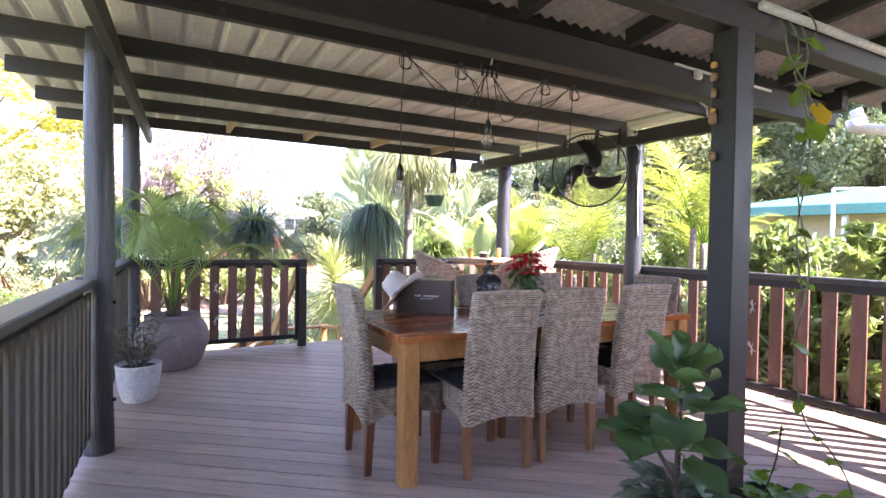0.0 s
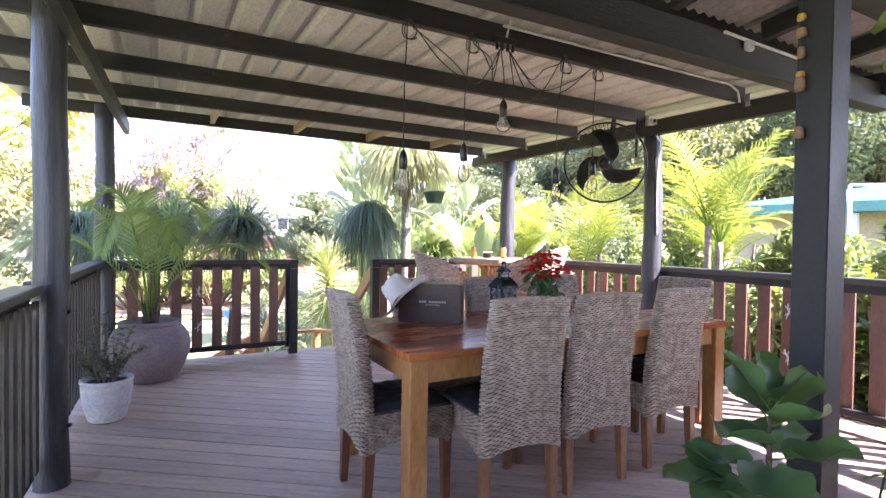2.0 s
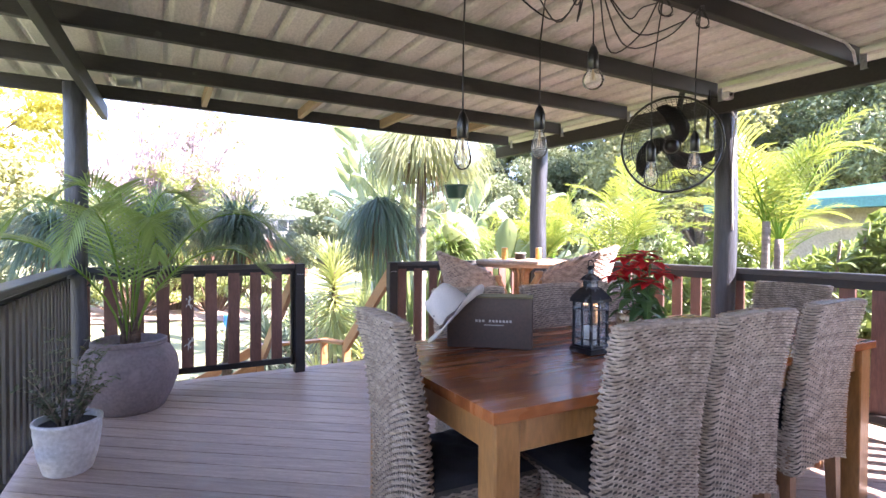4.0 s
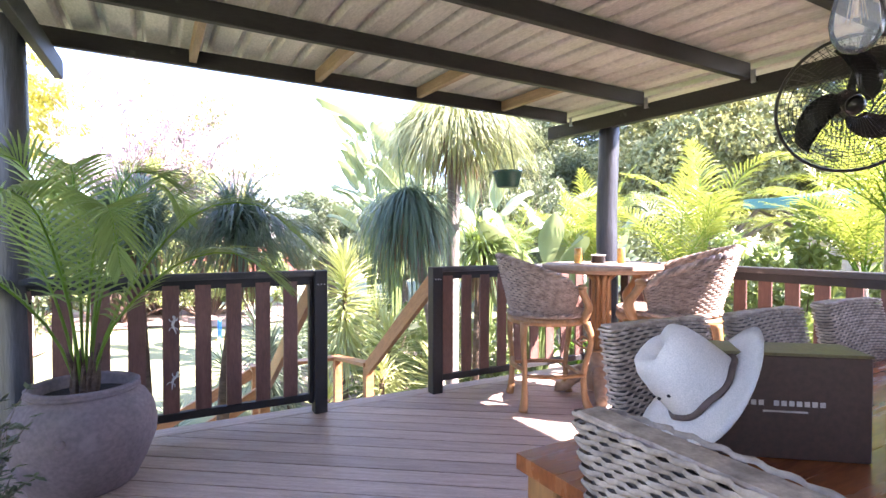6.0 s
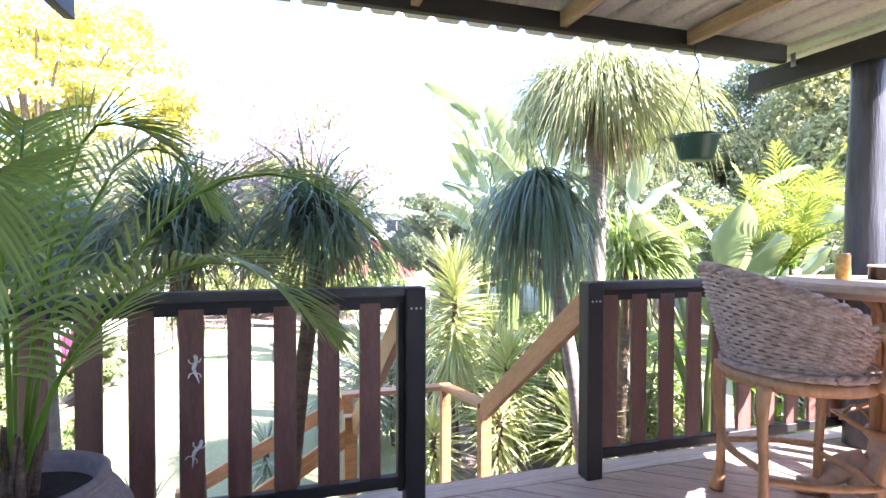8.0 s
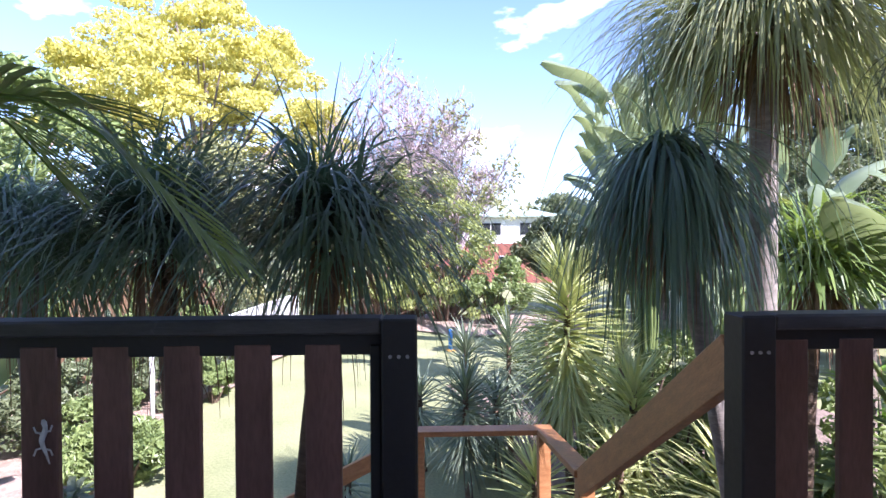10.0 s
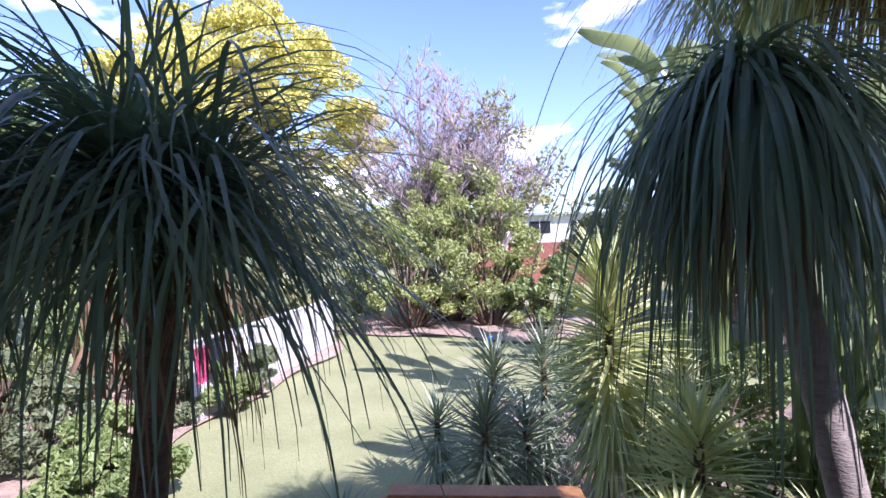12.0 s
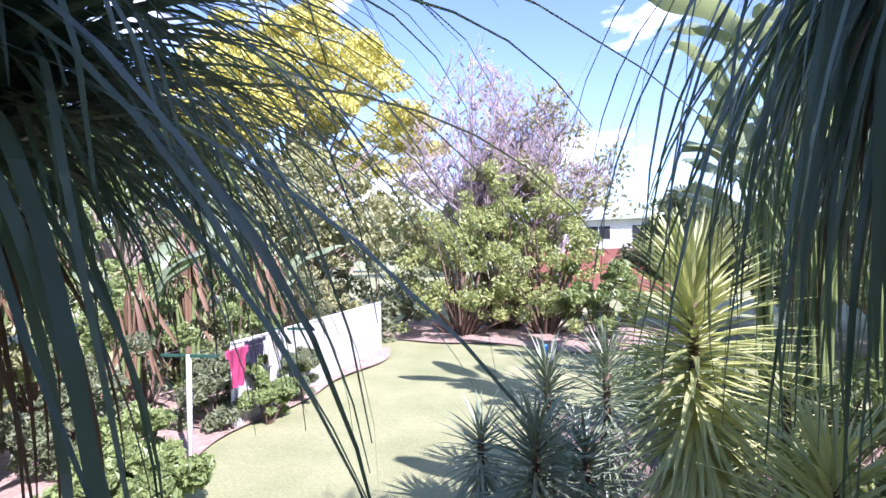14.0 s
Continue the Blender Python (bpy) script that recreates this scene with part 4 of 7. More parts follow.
for k in range(8):
    a = 2.4 * k
    r = 0.03 + 0.011 * k
    tip = Vector((r * 1.1 * math.cos(a), r * 1.1 * math.sin(a), 0.40 - 0.017 * k))
    bms = bmesh.new()
    tube(bms, curve_points([(0.2 * tip.x, 0.2 * tip.y, 0.11), (0.7 * tip.x, 0.7 * tip.y, 0.22), tip], 6), 0.004, 5)
    part("stem", bms, L_FIG, po)
    for lay, (cnt, ln_, el) in enumerate(((7, 0.088, 0.05), (5, 0.058, 0.5))):
        for j in range(cnt):
            b = 6.283 * j / cnt + rr.uniform(-0.2, 0.2)
            L = ln_ * rr.uniform(0.8, 1.15)
            d = Vector((math.cos(b), math.sin(b), 0))
            blade(bmr, [tip + Vector((0, 0, 0.004 * lay)) + d * (L * t) + Vector((0, 0, L * (el * t - 0.35 * t * t))) for t in (0, 0.2, 0.45, 0.7, 1)], L * 0.55, taper=lambda t: max(0.03, math.sin(math.pi * min(1, t * 0.9 + 0.1)) ** 0.8))
    for j in range(6):
        b = rr.uniform(0, 6.28)
        L = rr.uniform(0.08, 0.13)
        base = Vector((tip.x * 0.7, tip.y * 0.7, 0.22 + rr.uniform(-0.07, 0.08)))
        d = Vector((math.cos(b), math.sin(b), 0))
        blade(bmg, [base + d * (L * t) + Vector((0, 0, L * (0.2 * t - 0.7 * t * t))) for t in (0, 0.2, 0.45, 0.7, 1)], L * 0.5, taper=lambda t: max(0.03, math.sin(math.pi * min(1, t * 0.9 + 0.1))))
part("flower_head", bmr, RED, po, "bright red bracts")
part("foliage", bmg, L_FIG, po, "dark green leaves")

# ---- bar stools and round bar table ----


def cabriole(bm, x, y, z0, z1, out, r=0.02):
    d = Vector((x, y, 0)).normalized()
    pts = curve_points([Vector((x, y, z1)), Vector((x, y, z1 * 0.8)) + d * out, Vector((x, y, z1 * 0.45)) - d * out * 0.3, Vector((x, y, z1 * 0.15)) - d * out * 0.1, Vector((x, y, z0)) + d * out * 0.9], 14)
    tube(bm, pts, [r * (1.25 - 0.5 * math.sin(math.pi * min(1, i / 14 * 1.1))) for i in range(15)], 8)


def bar_stool(m):
    stl = thing("bar_stool", m, "woven barrel-backed bar stool with golden curved timber legs", "stool", "stools round the bar table")
    ZS = 0.625
    SEG = 84

    def top_at(u):
        a = abs(u - 0.5) * 2
        return 1.035 - 0.20 * (a ** 1.6) - (0.02 if a > 0.9 else 0)

    def shell(u, v, grow=0.0):
        ang = -math.pi / 2 - radians(116) + radians(232) * u
        z = ZS + 0.03 + (top_at(u) - ZS - 0.03) * v
        a = abs(u - 0.5) * 2
        r = 0.225 + 0.055 * v + 0.035 * v * (1 - a) + grow
        n = Vector((math.cos(ang), math.sin(ang), 0))
        return n * r + Vector((0, 0.02, z)), n, Vector((0, 0, 1))

    bm = bmesh.new()
    weave(bm, lambda u, v: shell(u, v), 20, SEG, False, 0.0075, 0.0074, 5)
    weave(bm, lambda u, v: (shell(u, v, -0.022)[0], -shell(u, v)[1], shell(u, v)[2]), 20, SEG, False, 0.0075, 0.0074, 6)
    back = part("backrest", bm, SWICK, stl, "woven brown wicker", True)
    # shade-coloured shell between the two woven faces
    bm = bmesh.new()
    rows = []
    for k in range(5):
        rows.append([bm.verts.new(shell(j / 28, k / 4, -0.011)[0]) for j in range(29)])
    for a, b in zip(rows, rows[1:]):
        for j in range(28):
            bm.faces.new((a[j], a[j + 1], b[j + 1], b[j]))
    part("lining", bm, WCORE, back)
    bm = bmesh.new()
    for off in (0, 2.1, 4.2):
        pts = []
        for j in range(85):
            p, n, up = shell(j / 84, 1.0, -0.011)
            pts.append(p + n * 0.013 * math.cos(j * 0.75 + off) + up * 0.013 * math.sin(j * 0.75 + off))
        tube(bm, pts, 0.0125, 6)
    part("rolled_edge", bm, SWICK, stl, "thick braided edge", True)
    bm = bmesh.new()
    for off in (0, math.pi):
        pts = []
        for j in range(61):
            a = 2 * math.pi * j / 60
            pts.append((0.245 * math.cos(a) + 0.008 * math.cos(j * 1.4 + off), 0.02 + 0.235 * math.sin(a), ZS + 0.018 + 0.008 * math.sin(j * 1.4 + off)))
        tube(bm, pts, 0.011, 6)
    part("seat_braid", bm, SWICK, stl, smooth=True)
    part("seat", lathe(bmesh.new(), [(0.0, ZS), (0.235, ZS), (0.24, ZS + 0.02), (0.2, ZS + 0.035), (0.0, ZS + 0.04)], 36, (0, 0.02, 0)), SWICK, stl, smooth=True)
    part("seat_ring", lathe(bmesh.new(), [(0.20, ZS - 0.05), (0.238, ZS - 0.05), (0.246, ZS - 0.03), (0.246, ZS - 0.004), (0.2, ZS - 0.002)], 36, (0, 0.02, 0)), STOOLW, stl, smooth=True)
    for x in (-1, 1):
        for y in (-1, 1):
            bm = bmesh.new()
            cabriole(bm, 0.185 * x, 0.02 + 0.185 * y, 0.0, ZS - 0.03, 0.035 if y > 0 else 0.015, 0.022)
            part("leg", bm, STOOLW, stl, smooth=True)
        # arm support in front
        bm = bmesh.new()
        pts = curve_points([(0.19 * x, 0.18, ZS - 0.03), (0.215 * x, 0.21, ZS + 0.07), (0.245 * x, 0.175, ZS + 0.15), (0.255 * x, 0.15, ZS + 0.205)], 10)
        tube(bm, pts, [0.022, 0.024, 0.026, 0.026, 0.024, 0.022, 0.021, 0.021, 0.022, 0.025, 0.028], 8)
        part("arm_post", bm, STOOLW, stl, smooth=True)
        part("arm_knob", lathe(bmesh.new(), [(0.0, 0), (0.026, 0.004), (0.03, 0.02), (0.02, 0.034), (0.0, 0.036)], 14, (0.255 * x, 0.155, ZS + 0.195)), STOOLW, stl, smooth=True)
    for a, b, z in (((-0.18, 0.2), (0.18, 0.2), 0.20), ((-0.18, -0.16), (0.18, -0.16), 0.27), ((-0.18, 0.2), (-0.18, -0.16), 0.235), ((0.18, 0.2), (0.18, -0.16), 0.235)):
        bm = bmesh.new()
        mid = Vector(((a[0] + b[0]) / 2, (a[1] + b[1]) / 2, z))
        out = Vector((mid.x, mid.y - 0.02, 0)) * 0.18
        tube(bm, curve_points([(*a, z), mid + out, (*b, z)], 8), 0.0145, 8)
        part("stretcher", bm, STOOLW, stl, smooth=True)
    return stl


WIDE = Matrix.Diagonal((1.2, 1.2, 1.06, 1))
s0 = bar_stool(pose(2.89, 5.70, 0, 0, 0, -115) @ WIDE)
copy_thing(s0, pose(3.56, 5.10, 0, 0, 0, 42) @ WIDE)

bt = thing("bar_table", pose(3.40, 5.62, 0), "round weathered bar table on a turned timber pedestal", "table")
part("tabletop", lathe(bmesh.new(), [(0.0, 0.965), (0.36, 0.965), (0.40, 0.975), (0.44, 0.985), (0.455, 1.0), (0.455, 1.018), (0.44, 1.03), (0.0, 1.032)], 56), BARW, bt, smooth=False)
for k in range(9):
    a = 2 * math.pi * k / 9
    bm = bmesh.new()
    tube(bm, [(0.055 * math.cos(a), 0.055 * math.sin(a), 0.34), (0.055 * math.cos(a), 0.055 * math.sin(a), 0.90), (0.11 * math.cos(a), 0.11 * math.sin(a), 0.965)], 0.022, 8)
    part("column_cane", bm, STOOLW, bt, smooth=True)
part("pedestal", lathe(bmesh.new(), [(0.10, 0.05), (0.15, 0.06), (0.16, 0.12), (0.12, 0.18), (0.085, 0.24), (0.075, 0.30), (0.10, 0.33), (0.09, 0.36)], 28), BARW, bt, smooth=True)
for k in range(4):
    a = radians(45 + 90 * k)
    d = Vector((math.cos(a), math.sin(a), 0))
    bm = bmesh.new()
    tube(bm, curve_points([d * 0.08 + Vector((0, 0, 0.20)), d * 0.19 + Vector((0, 0, 0.14)), d * 0.28 + Vector((0, 0, 0.045)), d * 0.35 + Vector((0, 0, 0.04))], 10), [0.055, 0.06, 0.062, 0.06, 0.055, 0.05, 0.046, 0.042, 0.04, 0.042, 0.04], 10)
    part("scroll_foot", bm, BARW, bt, smooth=True)
bm = bmesh.new()
pts = [(0.21 * math.cos(t), 0.21 * math.sin(t), 0.40 + 0.02 * math.sin(3 * t)) for t in (2 * math.pi * k / 40 for k in range(41))]
tube(bm, pts, 0.010, 6)
for k in range(4):
    a = radians(20 + 90 * k)
    tube(bm, curve_points([(0.05 * math.cos(a), 0.05 * math.sin(a), 0.36), (0.13 * math.cos(a + 0.4), 0.13 * math.sin(a + 0.4), 0.45), (0.21 * math.cos(a + 0.8), 0.21 * math.sin(a + 0.8), 0.40)], 8), 0.008, 6)
part("foot_ring", bm, STOOLW, bt, "bent cane foot ring", True)
for x, y, r, h, mat, nm, lab in ((3.30, 5.77, 0.031, 0.12, YELW, "drink_can", "yellow patterned drink can on the bar table"), (3.60, 5.60, 0.031, 0.12, YELW, "drink_can", "yellow patterned drink can beside the dish")):
    c = thing(nm, pose(x, y, 1.032), lab, "can", "cans on the bar table")
    part("can", lathe(bmesh.new(), [(0.024, 0), (r, 0.006), (r, h - 0.01), (0.026, h), (0.022, h - 0.004), (0, h - 0.005)], 22), mat, c, smooth=True)
    part("rim", lathe(bmesh.new(), [(0.026, h - 0.002), (0.0275, h), (0.0275, h + 0.002), (0.025, h + 0.002)], 22), STEEL, c, smooth=True)
d = thing("trinket_dish", pose(3.44, 5.69, 1.032), "small dark dish with a pale rim", "dish")
part("dish", lathe(bmesh.new(), [(0.05, 0), (0.055, 0.004), (0.052, 0.055), (0.056, 0.06), (0.05, 0.062), (0.045, 0.05), (0, 0.045)], 26), BMETAL, d, smooth=True)
part("rim", lathe(bmesh.new(), [(0.053, 0.058), (0.058, 0.06), (0.058, 0.068), (0.05, 0.068)], 26), WHITE, d, smooth=True)

# ---- pendant bulbs under the roof ----


def pendant(x, y, z, globe=False):
    ztop = tilt(x, 3.04)
    p = thing("pendant_bulb", pose(x, y, z), "clear filament bulb on a black cord" if not globe else "round clear bulb on a short black cord", "light", "pendant bulbs over the table")
    if globe:
        prof = [(0.004, 0), (0.02, 0.003), (0.036, 0.016), (0.042, 0.036), (0.036, 0.058), (0.02, 0.078), (0.013, 0.09)]
        hh = 0.09
    else:
        prof = [(0.003, 0), (0.018, 0.006), (0.029, 0.024), (0.032, 0.044), (0.028, 0.068), (0.019, 0.10), (0.0135, 0.125)]
        hh = 0.125
    g = part("glass", lathe(bmesh.new(), prof, 24), GLASS, p, "clear glass bulb", True)
    g.visible_shadow = False
    part("socket", lathe(bmesh.new(), [(0.017, hh - 0.012), (0.021, hh - 0.008), (0.021, hh + 0.05), (0.014, hh + 0.07), (0.006, hh + 0.085)], 20), BLACK, p, "black lamp socket", True)
    bm = bmesh.new()
    tube(bm, [(0, 0, hh * 0.4), (0, 0, hh)], 0.004, 6)
    for k in range(6):
        a = 2 * math.pi * k / 6
        tube(bm, [(0.004 * math.cos(a), 0.004 * math.sin(a), hh * 0.75), (0.012 * math.cos(a), 0.012 * math.sin(a), hh * 0.35)], 0.0007, 4)
    part("filament", bm, BRASS, p)
    part("cord", tube(bmesh.new(), [(0, 0, hh + 0.08), (0.002, 0.001, (ztop - z) * 0.6), (0, -y + 3.008, ztop - z)], 0.0032, 6), BLACK, p)
    return ztop


BULBS = ((1.18, 3.04, 1.475, False), (1.545, 3.065, 1.548, False), (1.73, 2.968, 1.82, True), (2.185, 3.065, 1.472, False), (2.44, 3.03, 1.535, False))
for b in BULBS:
    pendant(*b)
hub = Vector((1.745, 2.985, 2.285))
jb = thing("cord_hub", Matrix.Translation(hub), "black junction of lamp cords on the purlin", "junction")
part("hub", boxed((0, 0, 0.03), (0.13, 0.02, 0.035), 0.004), BLACK, jb)
for k in range(4):
    part("gland", tube(bmesh.new(), [(-0.05 + 0.034 * k, 0, 0.02), (-0.05 + 0.034 * k, 0, -0.025)], 0.009, 8), BLACK, jb)
part("hook", tube(bmesh.new(), curve_points([(0.01, 0, 0.05), (0.01, -0.02, 0.09), (0.02, -0.03, 0.13)], 6), 0.006, 6), WHITE, jb, "white cable hook", True)
rr = random.Random(11)
for x, y, z, g in BULBS:
    if g:
        continue
    for rep in range(2):
        e = Vector((x, 3.005, tilt(x, 3.04) - 0.005)) - hub
        sag = 0.10 + 0.13 * abs(e.x) + rr.uniform(0, 0.12)
        part("loose_cord", tube(bmesh.new(), curve_points([(0.03 * (1 if e.x > 0 else -1), 0, -0.02), e * 0.3 + Vector((0, rr.uniform(-0.06, 0.04), -sag)), e * 0.62 + Vector((0, rr.uniform(-0.08, 0.04), -sag * rr.uniform(0.5, 0.9))), e * 0.9 + Vector((0, 0, -0.04)), e], 22), 0.0032, 5), BLACK, jb, smooth=True)
    c = e + Vector((0, 0, -0.04))
    part("loose_cord", tube(bmesh.new(), [c + Vector((0.035 * math.cos(t) + 0.002 * t, 0.012 * math.sin(2 * t), 0.05 * math.sin(t))) for t in (k * 0.4 for k in range(30))], 0.0032, 5), BLACK, jb, smooth=True)

# ---- fan hung from the purlin ----
fan_dir = Vector((-0.74, -0.62, -0.26)).normalized()
fan = thing("wall_fan", Matrix.Translation((3.57, 4.03, 1.935)) @ fan_dir.to_track_quat('Z', 'Y').to_matrix().to_4x4(), "black three-bladed cage fan hung under the roof", "fan")
R = 0.35
bm = bmesh.new()
for r, z, w in ((R, 0.0, 0.010), *((R * (0.25 + 0.05 * q), 0.085 * (1 - (0.25 + 0.05 * q) ** 2.2), 0.0016) for q in range(15)), (R * 0.80, -0.06, 0.0022), (R * 0.5, -0.085, 0.0022), (0.06, 0.084, 0.004)):
    tube(bm, [(r * math.cos(a), r * math.sin(a), z) for a in (2 * math.pi * k / 40 for k in range(41))], w, 5, False)
for k in range(60):
    a = 2 * math.pi * k / 60
    for s, rin in ((1, 0.06), (-1, 0.08)):
        tube(bm, [((rin + (R - rin) * t) * math.cos(a + 0.25 * t), (rin + (R - rin) * t) * math.sin(a + 0.25 * t), s * 0.085 * (1 - t ** 2.2)) for t in (0, 0.35, 0.7, 1)], 0.0017, 3, False)
tagged(part("cage", bm, BLACK, fan, "wire cage", True), kind="stuff")
for k in range(3):
    bm = bmesh.new()
    g = []
    for i in range(9):
        t = i / 8
        row = []
        for j in range(5):
            s = j / 4 - 0.5
            rad = 0.06 + 0.245 * t
            a = 0.15 + 1.05 * t + s * (0.55 + 0.5 * math.sin(math.pi * t)) / (0.4 + 1.5 * t)
            row.append(bm.verts.new((rad * math.cos(a), rad * math.sin(a), 0.04 * s + 0.012 * math.sin(math.pi * t))))
        g.append(row)
    for i in range(8):
        for j in range(4):
            bm.faces.new((g[i][j], g[i + 1][j], g[i + 1][j + 1], g[i][j + 1]))
    bmesh.ops.solidify(bm, geom=bm.faces[:], thickness=0.003)
    part("fan_blade", bm, BLACK, fan, "wide curved black blade", True, m=pose(0, 0, 0, 0, 0, 156 + 120 * k))
part("motor", lathe(bmesh.new(), [(0, -0.17), (0.06, -0.165), (0.075, -0.12), (0.075, -0.08), (0.05, -0.03), (0.05, 0.03), (0.03, 0.05), (0, 0.052)], 24), BLACK, fan, smooth=True)
inv = fan.matrix_basis.inverted()
bm = bmesh.new()
tube(bm, [inv @ Vector(p) for p in curve_points([(3.63, 4.07, 1.935), (3.69, 4.09, 2.05), (3.65, 4.03, 2.2), (3.63, 3.98, 2.36)], 10)], 0.022, 8)
part("bracket_arm", bm, BLACK, fan, smooth=True)
bm = bmesh.new()
tube(bm, [inv @ Vector(p) for p in ((3.86, 3.93, 2.36), (3.86, 3.94, 2.0))], 0.012, 8)
part("drop_rod", bm, BLACK, fan, smooth=True)

cb = thing("security_camera", pose(3.95, 3.84, 2.31), "small white box camera with a looped cable on the beam", "camera")
part("housing", boxed((0, 0, 0), (0.07, 0.06, 0.055), 0.008), WHITE, cb)
part("lens", tube(bmesh.new(), [(-0.02, -0.03, 0.0), (-0.02, -0.045, 0.0)], 0.012, 12), BLACK, cb)
part("cable", tube(bmesh.new(), curve_points([(0.03, 0, -0.02), (0.05, 0.0, -0.10), (0.08, -0.01, -0.16), (0.11, 0.0, -0.12), (0.10, 0.02, -0.5), (0.11, 0.02, -1.0)], 20), 0.008, 6), WHITE, cb, smooth=True)
# white conduit along the purlin and a junction box on the heavy beam
cd = thing("conduit", pose(0, 0, 0), "white electrical conduit along the purlin", "conduit")
part("pipe", tube(bmesh.new(), [(x, 3.008, tilt(x, 3.04) + 0.09) for x in (1.75, 2.4, 3.1, 3.76)] + [(3.84, 3.0, tilt(3.9, 3.04) + 0.05), (3.85, 2.99, tilt(3.9, 3.04) - 0.03)], 0.008, 8), WHITE, cd, smooth=True)
cd = thing("conduit", pose(0, 0, 0), "white electrical conduit with a junction box on the heavy beam", "conduit")
part("pipe", tube(bmesh.new(), [(2.42, 2.18, 2.222), (2.7, 2.18, 2.215), (3.3, 2.18, 2.205)], 0.008, 8), WHITE, cd, smooth=True)
part("junction_box", boxed((2.60, 2.173, 2.19), (0.05, 0.032, 0.05), 0.008), WHITE, cd)
cd = thing("conduit", pose(0, 0, 0), "long white tube along the beam by the square post", "conduit")
part("pipe", tube(bmesh.new(), [(2.0, 1.47, 2.165), (5.0, 1.47, 2.165)], 0.018, 10), WHITE, cd, smooth=True)
dp = thing("downpipe", pose(0, 0, 0), "white plastic downpipe crossing beyond the railing", "downpipe", "", "structure")
part("pipe", tube(bmesh.new(), curve_points([(4.95, 2.45, 2.36), (4.97, 2.42, 2.27), (5.1, 2.35, 2.20), (7.5, 1.2, 2.14)], 14), 0.045, 14), WHITE, dp, smooth=True)

# wind chime beside the square post
wc = thing("wind_chime", pose(1.858, 1.562, 2.0) @ Matrix.Diagonal((0.6, 0.6, 0.72, 1)), "rustic wind chime of shells and cork", "wind chime")
rr = random.Random(21)
part("string", tube(bmesh.new(), [(0, 0, 0.1), (0, 0, -0.66)], 0.002, 5), BLACK, wc)
for z, mat, r, h in ((-0.10, YELW, 0.02, 0.03), (-0.17, CORK, 0.024, 0.04), (-0.26, CORK, 0.018, 0.05), (-0.34, YELW, 0.02, 0.025), (-0.40, CORK, 0.024, 0.06), (-0.60, CORK, 0.022, 0.05)):
    part("bead", lathe(bmesh.new(), [(0.004, 0), (r, 0.004), (r * 1.05, h * 0.5), (r * 0.85, h), (0.003, h + 0.003)], 12, (rr.uniform(-0.004, 0.004), 0, z)), mat, wc, smooth=True)

# cut-out ornaments screwed to the railing slats


def ornament(m):
    o = thing("railing_ornament", m, "small pale metal cut-out ornament on a railing slat", "ornament", "railing ornaments")
    bm = bmesh.new()
    tube(bm, curve_points([(0.0, 0, 0.055), (0.006, 0, 0.03), (-0.004, 0, 0.0), (0.006, 0, -0.03), (0.016, 0, -0.06)], 10), [0.004, 0.009, 0.007, 0.008, 0.009, 0.008, 0.007, 0.006, 0.004, 0.003, 0.002], 6)
    for sx, z, e in ((1, 0.022, 0.012), (-1, 0.018, 0.012), (1, -0.02, -0.012), (-1, -0.018, -0.014)):
        tube(bm, [(0, 0, z), (0.018 * sx, 0, z + e * 0.3), (0.024 * sx, 0, z + e * 1.5)], 0.003, 5)
    bm.transform(Matrix.Diagonal((1, 0.35, 1, 1)))
    part("cutout", bm, WHITE, o, smooth=True)
    return o


orn = ornament(pose(0.437, 6.286, 0.69))
copy_thing(orn, pose(0.437, 6.286, 0.345, 0, 25, 0))
copy_thing(orn, pose(4.206, 2.803, 0.742, 0, 0, 90))
copy_thing(orn, pose(4.206, 2.803, 0.404, 0, 20, 90))


# ---- potted plants on the deck ----
def bend(start, az, el0, el1, length, n, power=0.9, wob=0.0, rs=None):
    """Points of a stem that sets out at elevation el0 and bends over to el1."""
    p = Vector(start)
    pts = [p.copy()]
    for i in range(n):
        t = ((i + 0.5) / n) ** power
        e = el0 + (el1 - el0) * t
        a = az + (wob * math.sin(3.1 * t + (rs.random() * 0.3 if rs else 0)))
        p = p + Vector((math.cos(a) * math.cos(e), math.sin(a) * math.cos(e), math.sin(e))) * (length / n)
        pts.append(p.copy())
    return pts


def frond(bm, stem_bm, pts, leaf, width, n, rs, droop=0.5, start=0.22, vee=0.35, r=0.009, mess=1.0):
    """A feather leaf: a rib along pts with leaflets on both sides."""
    cp = curve_points(pts, n)
    tube(stem_bm, cp[:: max(1, n // 12)] + [cp[-1]], [r * (1 - 0.85 * k / 13) for k in range(len(cp[:: max(1, n // 12)]) + 1)], 5)
    for i in range(int(n * start), n + 1):
        t = (i - n * start) / (n * (1 - start))
        d = (cp[min(i + 1, n)] - cp[max(i - 1, 0)]).normalized()
        side = d.cross(Vector((0, 0, 1)))
        side = side.normalized() if side.length > 1e-3 else Vector((1, 0, 0))
        up = side.cross(d).normalized()
        L = leaf * (0.45 + 0.55 * math.sin(math.pi * min(1, 0.15 + t * 0.85))) * (1 - 0.5 * t ** 4) * (1 + mess * rs.uniform(-0.12, 0.08))
        for s in (-1, 1):
            if rs.random() < 0.04:
                continue
            ldir = (side * s * (0.95 - 0.45 * t) + d * (0.65 + 0.5 * t) + up * vee * (1 + mess * rs.uniform(-0.4, 0.5))).normalized()
            b = cp[i]
            lp = [b + ldir * (L * q) + Vector((0, 0, -droop * L * q * q)) for q in (0, 0.3, 0.65, 1)]
            blade(bm, lp, width, up, 0.3)


